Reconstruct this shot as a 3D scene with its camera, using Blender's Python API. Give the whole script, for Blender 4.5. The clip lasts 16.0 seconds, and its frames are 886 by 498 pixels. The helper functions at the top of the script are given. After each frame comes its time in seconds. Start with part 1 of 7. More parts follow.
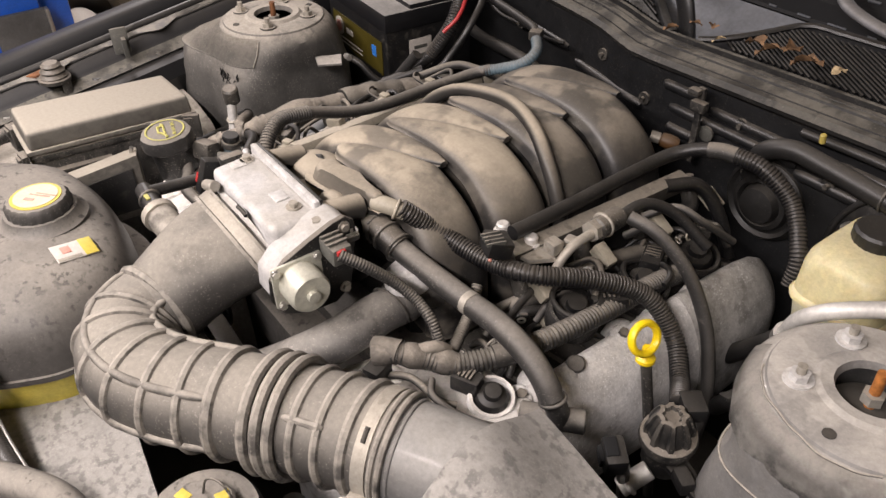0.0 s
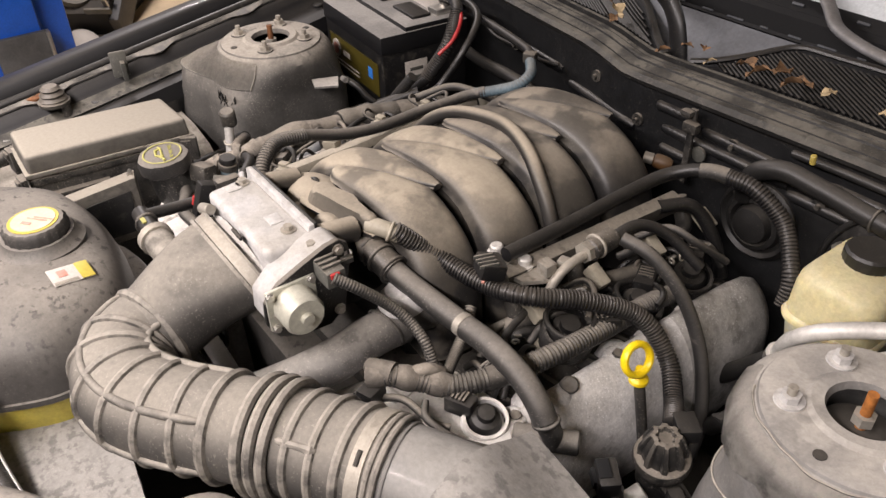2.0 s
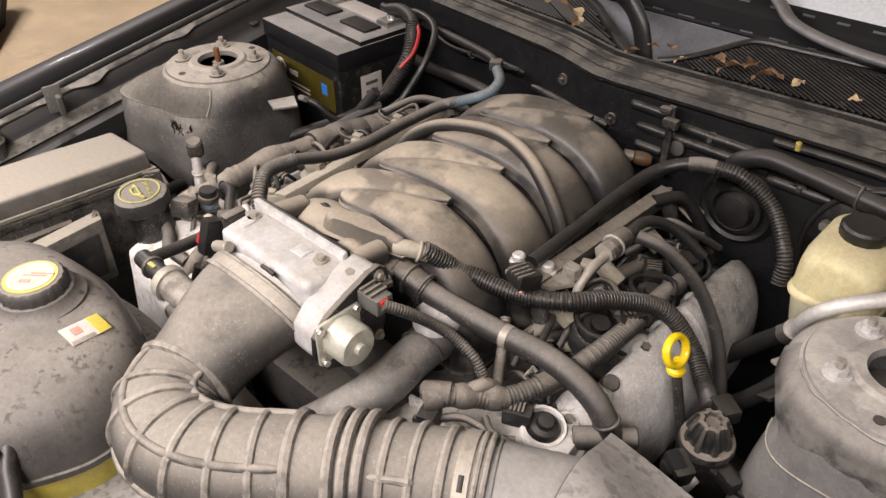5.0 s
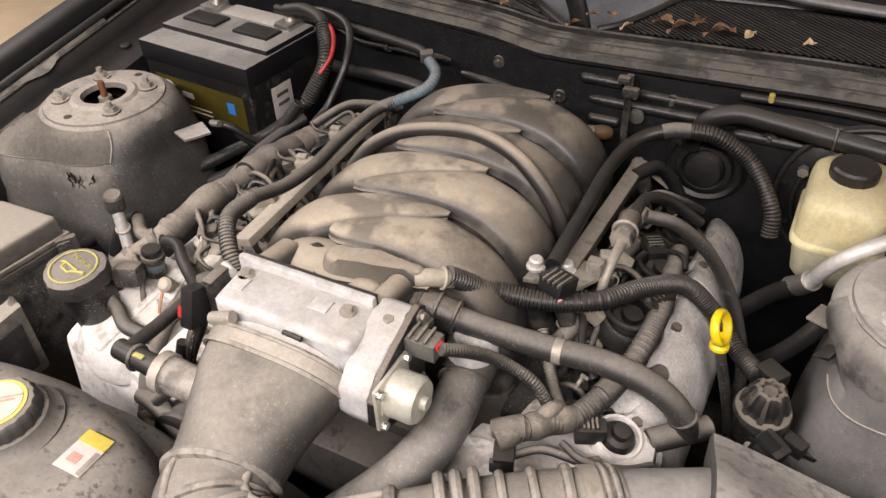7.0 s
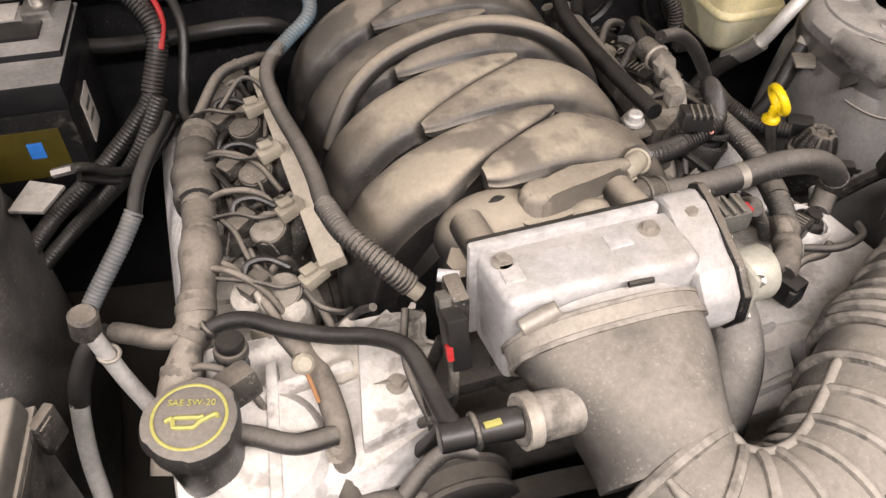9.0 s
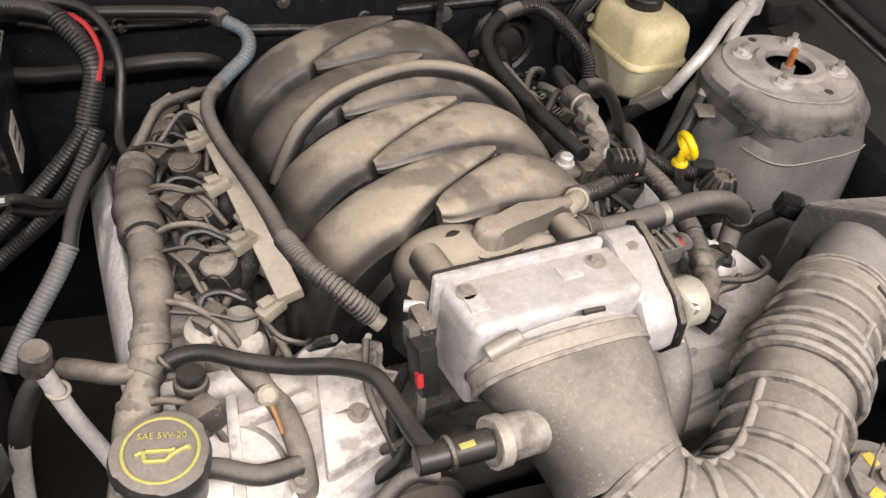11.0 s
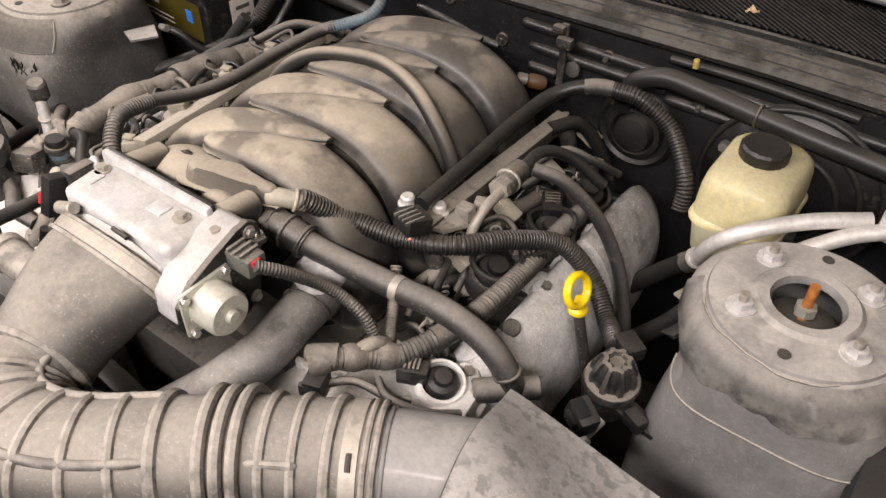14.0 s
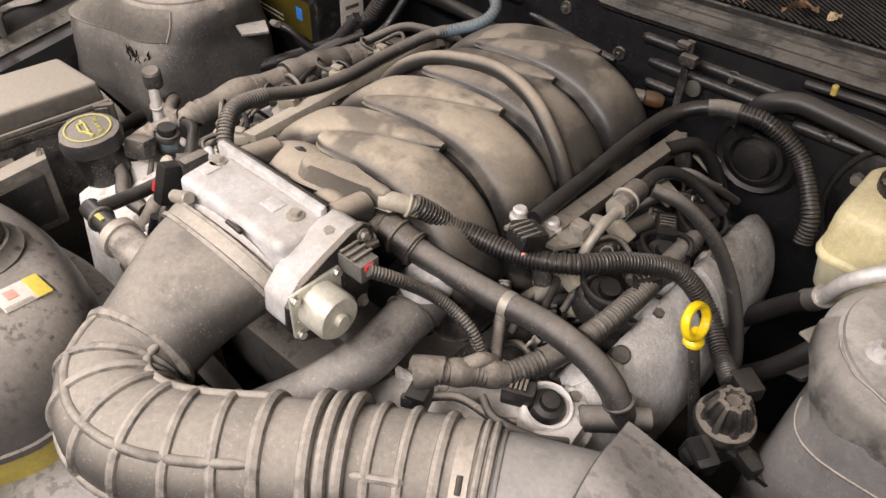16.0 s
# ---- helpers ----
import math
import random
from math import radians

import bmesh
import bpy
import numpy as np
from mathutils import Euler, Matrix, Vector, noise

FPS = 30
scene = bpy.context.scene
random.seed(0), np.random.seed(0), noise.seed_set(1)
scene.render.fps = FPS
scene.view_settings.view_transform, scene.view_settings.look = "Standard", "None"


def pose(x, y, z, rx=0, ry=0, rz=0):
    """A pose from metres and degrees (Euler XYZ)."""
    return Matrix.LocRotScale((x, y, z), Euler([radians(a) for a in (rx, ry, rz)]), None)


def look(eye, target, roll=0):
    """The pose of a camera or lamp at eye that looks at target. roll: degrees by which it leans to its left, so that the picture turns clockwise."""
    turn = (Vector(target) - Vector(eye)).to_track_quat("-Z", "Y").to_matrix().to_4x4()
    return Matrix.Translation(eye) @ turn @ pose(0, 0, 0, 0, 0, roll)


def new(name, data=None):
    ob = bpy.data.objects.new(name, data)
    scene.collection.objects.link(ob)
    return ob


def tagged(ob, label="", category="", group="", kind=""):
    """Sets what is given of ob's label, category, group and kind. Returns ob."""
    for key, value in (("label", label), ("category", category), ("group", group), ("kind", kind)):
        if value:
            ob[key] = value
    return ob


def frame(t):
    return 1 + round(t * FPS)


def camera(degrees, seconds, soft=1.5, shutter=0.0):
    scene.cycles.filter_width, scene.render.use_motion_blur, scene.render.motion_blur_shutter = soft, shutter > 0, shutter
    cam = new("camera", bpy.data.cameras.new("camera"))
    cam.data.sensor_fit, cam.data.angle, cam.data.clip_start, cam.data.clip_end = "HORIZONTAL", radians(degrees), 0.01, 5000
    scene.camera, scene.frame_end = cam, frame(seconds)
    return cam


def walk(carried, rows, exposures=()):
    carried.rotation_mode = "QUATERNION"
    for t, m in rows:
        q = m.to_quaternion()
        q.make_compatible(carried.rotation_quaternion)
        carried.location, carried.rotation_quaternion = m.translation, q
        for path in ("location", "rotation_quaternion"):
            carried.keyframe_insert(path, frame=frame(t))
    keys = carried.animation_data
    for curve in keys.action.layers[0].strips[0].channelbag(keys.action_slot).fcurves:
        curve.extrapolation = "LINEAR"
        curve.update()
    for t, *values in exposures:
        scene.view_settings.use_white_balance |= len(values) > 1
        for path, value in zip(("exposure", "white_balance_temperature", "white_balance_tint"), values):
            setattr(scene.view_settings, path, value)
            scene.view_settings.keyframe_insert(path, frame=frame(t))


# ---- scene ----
# ---------------------------------------------------------------- camera
cam = camera(58.5, 16.0)
PATH = [
    (0, (0.721, -0.562, 1.451), (-0.573, 0.358, 0.235), -1.2),
    (0.5, (0.717, -0.568, 1.453), (-0.574, 0.356, 0.236), -1.2),
    (1, (0.704, -0.568, 1.453), (-0.594, 0.356, 0.244), -1.4),
    (1.5, (0.714, -0.556, 1.458), (-0.589, 0.374, 0.261), -1.4),
    (2, (0.727, -0.556, 1.459), (-0.589, 0.377, 0.277), -1.5),
    (2.5, (0.727, -0.565, 1.46), (-0.6, 0.365, 0.289), -1.3),
    (3, (0.733, -0.575, 1.462), (-0.602, 0.361, 0.304), -0.8),
    (3.5, (0.731, -0.586, 1.471), (-0.604, 0.362, 0.322), -0.2),
    (3.7, (0.734, -0.583, 1.472), (-0.598, 0.371, 0.325), -0.1),
    (5.8, (0.553, -0.718, 1.488), (-0.413, 0.55, 0.28), -1.5),
    (6, (0.575, -0.705, 1.499), (-0.378, 0.573, 0.292), -1.7),
    (6.5, (0.561, -0.675, 1.489), (-0.403, 0.604, 0.291), -2.3),
    (7, (0.403, -0.709, 1.471), (-0.367, 0.656, 0.228), -2.7),
    (7.5, (0.247, -0.722, 1.44), (-0.22, 0.69, 0.103), -1.6),
    (8, (0.077, -0.693, 1.42), (-0.146, 0.732, 0.035), -2.4),
    (8.5, (-0.097, -0.668, 1.408), (0.004, 0.73, -0.019), -2.9),
    (8.7, (-0.133, -0.674, 1.404), (0.084, 0.703, -0.03), -2.2),
    (9.75, (-0.4, -0.62, 1.40), (0.40, 0.69, 0.025), 3.3),
    (10.8, (-0.35, -0.638, 1.416), (0.459, 0.62, 0.088), 8.6),
    (11, (-0.287, -0.664, 1.418), (0.418, 0.647, 0.083), 7.0),
    (11.5, (-0.077, -0.764, 1.438), (0.296, 0.666, 0.091), 4.4),
    (12, (0.082, -0.737, 1.407), (0.196, 0.746, 0.07), 5.8),
    (12.5, (0.219, -0.667, 1.407), (0.006, 0.771, 0.034), 4.7),
    (13, (0.429, -0.651, 1.403), (-0.19, 0.676, 0.041), 1.2),
    (13.5, (0.547, -0.647, 1.449), (-0.29, 0.582, 0.111), 0.5),
    (14, (0.584, -0.6, 1.449), (-0.282, 0.608, 0.111), 1.1),
    (14.5, (0.683, -0.566, 1.468), (-0.397, 0.416, 0.099), 0.8),
    (15, (0.672, -0.583, 1.479), (-0.444, 0.403, 0.145), 0.5),
    (15.5, (0.578, -0.612, 1.475), (-0.434, 0.535, 0.186), 1.8),
    (16, (0.531, -0.613, 1.431), (-0.466, 0.51, 0.11), 1.4),
]
walk(cam, [(t, look(eye, target, roll)) for t, eye, target, roll in PATH], ((0, 0.0), (13.2, 0.02), (14.0, 0.09), (14.6, 0.06), (15.5, 0.05), (16, 0.0)))

# ---------------------------------------------------------------- light
world = bpy.data.worlds.new("workshop_air")
scene.world = world
world.use_nodes = True
world.node_tree.nodes["Background"].inputs[0].default_value = (0.95, 0.97, 1.0, 1)
world.node_tree.nodes["Background"].inputs[1].default_value = 0.008


def ceiling_lamp(x, y, z, sx, sy, watts):
    d = bpy.data.lights.new("ceiling_lamp_light", "AREA")
    d.shape, d.size, d.size_y, d.energy, d.color = "RECTANGLE", sx, sy, watts, (1.0, 0.905, 0.895)
    o = new("ceiling_lamp_light", d)
    o.location = (x, y, z)


LAMPS = [(-0.62, -1.20, 2.05, 43), (0.72, -1.26, 2.05, 46), (-3.3, 0.4, 3.1, 85)]
for p in LAMPS:
    ceiling_lamp(*p[:3], 1.2, 0.16, p[3])

# ---------------------------------------------------------------- materials
def surf(name, col, rough=0.6, metal=0.0, dust=0.0, dustcol=(0.33, 0.285, 0.225), vary=0.25, scale=14.0, fine=220.0, bump=0.15,
         spots=0.0, spotcol=(0.05, 0.045, 0.04), spotscale=55.0, lo=0.42, hi=0.62, coat=0.0, trans=0.0, sub=0.0, power=1.6, pw=0.35, pscale=0.7, mottle=0.16, cov=0.0, fleck=0.0, fleckcol=(0.46, 0.42, 0.36), edge=0.0, edgecol=(0.40, 0.365, 0.31)):
    """A worn surface: two scales of tone, settled dust on what faces up, stains and a fine relief."""
    m = bpy.data.materials.new(name)
    m.use_nodes = True
    nt = m.node_tree
    N, L = nt.nodes, nt.links
    b = N["Principled BSDF"]
    tc = N.new("ShaderNodeTexCoord")
    inf = N.new("ShaderNodeObjectInfo")
    off = N.new("ShaderNodeVectorMath")
    off.operation = "MULTIPLY_ADD"
    comb = N.new("ShaderNodeCombineXYZ")
    for i in range(3):
        L.new(inf.outputs["Random"], comb.inputs[i])
    off.inputs[1].default_value = (3.1, 2.3, 4.7)
    L.new(comb.outputs[0], off.inputs[0])
    L.new(tc.outputs["Object"], off.inputs[2])

    def noise_node(s, det, ro=0.6):
        n = N.new("ShaderNodeTexNoise")
        n.inputs["Scale"].default_value, n.inputs["Detail"].default_value, n.inputs["Roughness"].default_value = s, det, ro
        L.new(off.outputs[0], n.inputs["Vector"])
        return n.outputs["Fac"]

    def ramp(src, a, c):
        r = N.new("ShaderNodeMapRange")
        r.interpolation_type = "SMOOTHSTEP"
        r.inputs["From Min"].default_value, r.inputs["From Max"].default_value = a, c
        L.new(src, r.inputs["Value"])
        return r.outputs["Result"]

    def mathn(op, x, y):
        n = N.new("ShaderNodeMath")
        n.operation = op
        n.use_clamp = True
        for i, v in enumerate((x, y)):
            if isinstance(v, (int, float)):
                n.inputs[i].default_value = v
            else:
                L.new(v, n.inputs[i])
        return n.outputs[0]

    def mix(f, x, y):
        n = N.new("ShaderNodeMix")
        n.data_type = "RGBA"
        L.new(f, n.inputs["Factor"]) if not isinstance(f, float) else None
        for k, v in (("A", x), ("B", y)):
            sock = [i for i in n.inputs if i.name == k and i.type == "RGBA"][0]
            if isinstance(v, tuple):
                sock.default_value = (*v, 1)
            else:
                L.new(v, sock)
        return [o for o in n.outputs if o.type == "RGBA"][0]

    big, grain = noise_node(scale, 4), noise_node(fine, 3, 0.7)
    c = mix(ramp(big, 0.25, 0.75), tuple(v * (1 - vary) for v in col), tuple(min(1, v * (1 + vary)) for v in col))
    if mottle:
        mo = N.new("ShaderNodeMapRange")
        mo.inputs["From Min"].default_value, mo.inputs["From Max"].default_value = 0.3, 0.7
        mo.inputs["To Min"].default_value, mo.inputs["To Max"].default_value = 1 - mottle, 1 + mottle
        L.new(noise_node(170, 5, 0.8), mo.inputs["Value"])
    if dust > 0:
        g = N.new("ShaderNodeNewGeometry")
        sep = N.new("ShaderNodeSeparateXYZ")
        L.new(g.outputs["Normal"], sep.inputs[0])
        up = mathn("POWER", ramp(sep.outputs["Z"], -0.25, 1.0), power)
        patch = ramp(noise_node(scale * pscale, 4, 0.55), lo - 0.1, hi)
        fineb = ramp(grain, 0.2, 0.75)
        d = mathn("MULTIPLY", mathn("MULTIPLY", up, mathn("ADD", mathn("MULTIPLY", patch, pw), mathn("ADD", mathn("MULTIPLY", fineb, 0.16), 0.84 - pw))), dust)
        c = mix(d, c, dustcol)
        rn = N.new("ShaderNodeMapRange")
        rn.inputs["To Min"].default_value, rn.inputs["To Max"].default_value = rough, 0.9
        L.new(d, rn.inputs["Value"])
        L.new(rn.outputs["Result"], b.inputs["Roughness"])
    else:
        rn = N.new("ShaderNodeMapRange")
        rn.inputs["To Min"].default_value, rn.inputs["To Max"].default_value = max(0.02, rough - 0.1), min(1, rough + 0.12)
        L.new(big, rn.inputs["Value"])
        L.new(rn.outputs["Result"], b.inputs["Roughness"])
    if spots > 0:
        s1 = ramp(noise_node(spotscale, 3, 0.55), 0.53 - cov, 0.66 - cov)
        s2 = ramp(noise_node(spotscale * 0.22, 2), 0.38 - 2 * cov, 0.66 - 2 * cov)
        c = mix(mathn("MULTIPLY", mathn("MULTIPLY", s1, s2), spots), c, spotcol)
    if edge > 0:
        ge = N.new("ShaderNodeNewGeometry")
        c = mix(mathn("MULTIPLY", mathn("MULTIPLY", ramp(ge.outputs["Pointiness"], 0.51, 0.60), ramp(noise_node(60, 3), 0.32, 0.6)), edge), c, edgecol)
    if fleck > 0:
        f1 = ramp(noise_node(430, 2, 0.5), 0.60, 0.68)
        f2 = ramp(noise_node(34, 3), 0.35, 0.65)
        c = mix(mathn("MULTIPLY", mathn("MULTIPLY", f1, f2), fleck), c, fleckcol)
    if mottle:
        vm = N.new("ShaderNodeVectorMath")
        vm.operation = "SCALE"
        L.new(c, vm.inputs[0])
        L.new(mo.outputs["Result"], vm.inputs["Scale"])
        c = vm.outputs[0]
    L.new(c, b.inputs["Base Color"])
    b.inputs["Metallic"].default_value = metal
    b.inputs["Coat Weight"].default_value = coat
    b.inputs["Transmission Weight"].default_value = trans
    if sub:
        b.inputs["Subsurface Weight"].default_value = sub
        b.inputs["Subsurface Radius"].default_value = (0.02, 0.014, 0.006)
    if bump:
        bp = N.new("ShaderNodeBump")
        bp.inputs["Strength"].default_value, bp.inputs["Distance"].default_value = bump, 0.002
        L.new(grain, bp.inputs["Height"])
        L.new(bp.outputs["Normal"], b.inputs["Normal"])
    return m


M = {
    "plastic": surf("manifold_plastic", (0.022, 0.021, 0.0205), 0.36, dust=1.5, dustcol=(0.40, 0.345, 0.262), bump=0.03, lo=0.50, hi=0.57, scale=9, power=4.8, pw=0.50, pscale=0.8, mottle=0.11, fleck=0.12, edge=0.5, edgecol=(0.45, 0.40, 0.32), spots=0.75, spotcol=(0.13, 0.115, 0.094), spotscale=19, cov=0.045),
    "plasticrear": surf("darker_smudged_manifold_plastic", (0.022, 0.021, 0.0205), 0.36, dust=1.15, dustcol=(0.29, 0.252, 0.198), bump=0.03, lo=0.50, hi=0.57, scale=9, power=5.4, pw=0.60, pscale=0.8, mottle=0.09, fleck=0.12, spots=0.85, spotcol=(0.085, 0.077, 0.064), spotscale=17, cov=0.07),
    "plasticdust": surf("dusty_manifold_plastic", (0.026, 0.0245, 0.023), 0.36, dust=1.3, dustcol=(0.37, 0.32, 0.245), bump=0.03, scale=11, power=4.2, pw=0.3, mottle=0.09),
    "channeldust": surf("dust_covered_plastic", (0.06, 0.055, 0.048), 0.45, dust=1.2, dustcol=(0.37, 0.32, 0.245), bump=0.03, scale=11, power=1.3, pw=0.35, mottle=0.12, spots=0.5, spotcol=(0.13, 0.115, 0.095), spotscale=40),
    "rubber": surf("intake_rubber", (0.05, 0.047, 0.043), 0.5, dust=1.2, dustcol=(0.245, 0.222, 0.186), bump=0.06, power=2.6, mottle=0.15, spots=0.6, spotcol=(0.10, 0.091, 0.078), spotscale=26, cov=0.02, fleck=0.3, edge=0.6),
    "black": surf("black_plastic", (0.012, 0.012, 0.012), 0.38, edge=0.15, dust=0.6, power=3.0, bump=0.08, spots=0.4, spotcol=(0.28, 0.25, 0.205), spotscale=300, cov=-0.05, fleck=0.45),
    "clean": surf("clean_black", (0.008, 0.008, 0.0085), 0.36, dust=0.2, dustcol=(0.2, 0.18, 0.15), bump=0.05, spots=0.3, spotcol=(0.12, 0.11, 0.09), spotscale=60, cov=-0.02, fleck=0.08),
    "loom": surf("loom_black", (0.010, 0.010, 0.011), 0.34, dust=0.22, bump=0.04, spots=0.3, spotcol=(0.16, 0.145, 0.12), spotscale=60, cov=-0.02, fleck=0.06),
    "hose": surf("hose_rubber", (0.026, 0.025, 0.024), 0.45, dust=0.8, dustcol=(0.27, 0.243, 0.205), bump=0.08, power=2.6, spots=0.4, spotcol=(0.35, 0.31, 0.26), spotscale=60, cov=-0.05, fleck=0.2),
    "dustyloom": surf("dusty_loom", (0.022, 0.021, 0.020), 0.5, dust=0.85, dustcol=(0.27, 0.24, 0.195), bump=0.1, power=2.6, fleck=0.4),
    "tape": surf("dusty_tape", (0.07, 0.062, 0.052), 0.8, dust=0.95, dustcol=(0.33, 0.29, 0.235), bump=0.8, fine=130, power=1.6, pw=0.6, spots=0.6, spotcol=(0.07, 0.062, 0.053), spotscale=55, cov=0.03),
    "alu": surf("cast_aluminium", (0.46, 0.448, 0.435), 0.55, edge=0.5, edgecol=(0.75, 0.73, 0.70), metal=0.12, dust=0.6, dustcol=(0.36, 0.325, 0.265), bump=0.25, fine=320, scale=22, vary=0.15, pw=0.7, lo=0.45, hi=0.6),
    "cover": surf("cast_cover", (0.68, 0.665, 0.645), 0.42, metal=0.1, dust=0.8, dustcol=(0.62, 0.59, 0.54), bump=0.55, fine=270, spots=0.45, spotcol=(0.30, 0.28, 0.25), spotscale=120, vary=0.25, scale=30, fleck=0.9, fleckcol=(0.95, 0.94, 0.92), mottle=0.22, cov=0.01),
    "dirtyalu": surf("dirty_cover", (0.06, 0.057, 0.053), 0.55, metal=0.2, dust=0.5, dustcol=(0.26, 0.23, 0.19), bump=0.5, spots=0.7, spotcol=(0.015, 0.014, 0.013), spotscale=80),
    "oily": surf("oily_trough", (0.018, 0.017, 0.016), 0.5, dust=0.4, dustcol=(0.11, 0.098, 0.082), bump=0.5, power=2.0, pw=0.8, lo=0.48, hi=0.6, scale=40, fleck=0.5),
    "blackhose": surf("clean_rubber", (0.014, 0.0135, 0.013), 0.42, dust=0.35, dustcol=(0.17, 0.153, 0.128), bump=0.06, power=3.0, fleck=0.06, pw=0.6),
    # black that imitates the shade inside openings; laid on as solid blocks
    "holeshade": surf("hole_shade_black", (0.003, 0.003, 0.003), 0.9, bump=0.0, mottle=0.0),
    "rail": surf("dusty_rail", (0.10, 0.092, 0.08), 0.5, metal=0.3, dust=0.85, dustcol=(0.34, 0.30, 0.24), bump=0.3, power=1.6, spots=0.5, spotcol=(0.04, 0.036, 0.03), spotscale=70, fleck=0.5),
    "tanrail": surf("tan_dusty_rail", (0.30, 0.27, 0.21), 0.6, dust=0.95, dustcol=(0.56, 0.50, 0.40), bump=0.15, power=1.5),
    # cast cover again, darkened for the rear's shade as well as its dirt
    "rearcover": surf("shaded_dirty_cast_cover", (0.44, 0.43, 0.412), 0.45, metal=0.1, dust=0.7, dustcol=(0.42, 0.395, 0.35), bump=0.55, fine=270, spots=0.6, spotcol=(0.14, 0.13, 0.115), spotscale=45, vary=0.3, scale=30, fleck=0.8, fleckcol=(0.8, 0.79, 0.77), mottle=0.22, cov=0.05),
    "paledirt": surf("pale_dirty_casting", (0.30, 0.28, 0.245), 0.6, dust=0.9, dustcol=(0.60, 0.555, 0.475), bump=0.6, power=1.4, pw=0.7, lo=0.42, hi=0.58, scale=40, spots=0.6, spotcol=(0.05, 0.045, 0.04), spotscale=70),
    "steel": surf("zinc_steel", (0.62, 0.60, 0.56), 0.34, metal=0.9, dust=0.25, bump=0.06),
    "pipe": surf("aluminium_pipe", (0.66, 0.64, 0.60), 0.52, metal=0.45, dust=0.35, dustcol=(0.5, 0.46, 0.4), bump=0.05),
    "band": surf("clamp_band", (0.44, 0.41, 0.355), 0.45, metal=0.5, dust=0.6, dustcol=(0.33, 0.29, 0.23), spots=0.5, spotcol=(0.16, 0.13, 0.10), spotscale=90, bump=0.05),
    "paint": surf("black_body_paint", (0.007, 0.007, 0.0078), 0.5, dust=0.10, dustcol=(0.25, 0.22, 0.18), coat=0.08, bump=0.02, power=3.0),
    "towerdust": surf("dust_caked_tower_paint", (0.068, 0.065, 0.060), 0.6, dust=1.35, dustcol=(0.40, 0.362, 0.305), bump=0.15, power=2.4, scale=16, pw=0.5, lo=0.42, hi=0.6, spots=0.45, spotcol=(0.05, 0.047, 0.043), spotscale=60, fleck=0.4, mottle=0.22),
    "tower": surf("dusty_tower_paint", (0.088, 0.085, 0.081), 0.36, dust=1.35, dustcol=(0.46, 0.425, 0.375), coat=0.10, bump=0.12, power=2.2, scale=16, pw=0.45, lo=0.42, hi=0.6, spots=0.35, spotcol=(0.05, 0.047, 0.043), spotscale=70, fleck=0.22, edge=0.4, edgecol=(0.55, 0.52, 0.47)),
    # tower paint with a lighter base that imitates its glossy reflection
    "towerflank": surf("lit_tower_paint", (0.165, 0.16, 0.153), 0.30, dust=1.2, dustcol=(0.42, 0.39, 0.345), coat=0.12, bump=0.15, power=2.4, scale=16, pw=0.6, lo=0.42, hi=0.6, spots=0.5, spotcol=(0.17, 0.16, 0.145), spotscale=30, cov=0.02, fleck=0.25),
    "firewall": surf("firewall_black", (0.0105, 0.0108, 0.0115), 0.38, dust=0.2, power=2.0, bump=0.15, pw=0.7, lo=0.5, hi=0.62, scale=50, fleck=0.10),
    "seal": surf("cowl_plastic", (0.014, 0.0135, 0.013), 0.5, dust=0.95, dustcol=(0.165, 0.152, 0.125), bump=0.3, power=3.0, pw=0.7, lo=0.42, hi=0.62, scale=38, spots=0.7, spotcol=(0.03, 0.029, 0.026), spotscale=90, cov=0.02, fleck=0.3, fleckcol=(0.30, 0.28, 0.23)),
    "mattblack": surf("matt_black", (0.006, 0.006, 0.0065), 0.75, bump=0.1),
    "stained": surf("stained_grey_plastic", (0.045, 0.043, 0.042), 0.5, dust=1.3, dustcol=(0.275, 0.259, 0.234), spots=0.58, spotcol=(0.095, 0.09, 0.084), spotscale=95, bump=0.12, power=2.0, cov=0.05, fleck=0.35),
    "bottle": surf("stained_bottle", (0.060, 0.056, 0.052), 0.42, dust=1.0, dustcol=(0.24, 0.217, 0.184), spots=0.85, spotcol=(0.045, 0.041, 0.037), spotscale=120, bump=0.10, cov=0.0, fleck=0.10, power=2.2, mottle=0.16),
    "coolant": surf("yellow_coolant_plastic", (0.50, 0.42, 0.08), 0.35, sub=0.3, dust=0.2, bump=0.03),
    "fluid": surf("yellowed_plastic", (0.64, 0.57, 0.33), 0.42, sub=0.3, vary=0.15, dust=0.3, dustcol=(0.52, 0.46, 0.32), bump=0.05),
    "fluidlow": surf("yellowed_plastic_low", (0.50, 0.48, 0.34), 0.38, sub=0.35, vary=0.12, bump=0.05),
    "yellow": surf("yellow_plastic", (0.86, 0.62, 0.01), 0.35, vary=0.08, bump=0.03),
    "motor": surf("motor_zinc", (0.56, 0.55, 0.46), 0.4, metal=0.35, dust=0.3, dustcol=(0.5, 0.46, 0.36), bump=0.08),
    "beige": surf("beige_connector", (0.33, 0.30, 0.235), 0.5, dust=0.4, dustcol=(0.5, 0.44, 0.33), bump=0.1),
    "white": surf("white_label", (0.52, 0.48, 0.43), 0.5, vary=0.06, bump=0.02),
    "labelyellow": surf("label_yellow", (0.52, 0.42, 0.07), 0.45, vary=0.05, bump=0.0),
    "red": surf("red_plastic", (0.42, 0.03, 0.03), 0.4, vary=0.1, bump=0.02),
    "blue": surf("blue_print", (0.03, 0.16, 0.50), 0.4, vary=0.1, bump=0.0),
    "gold": surf("gold_label", (0.055, 0.043, 0.006), 0.4, vary=0.15, bump=0.0),
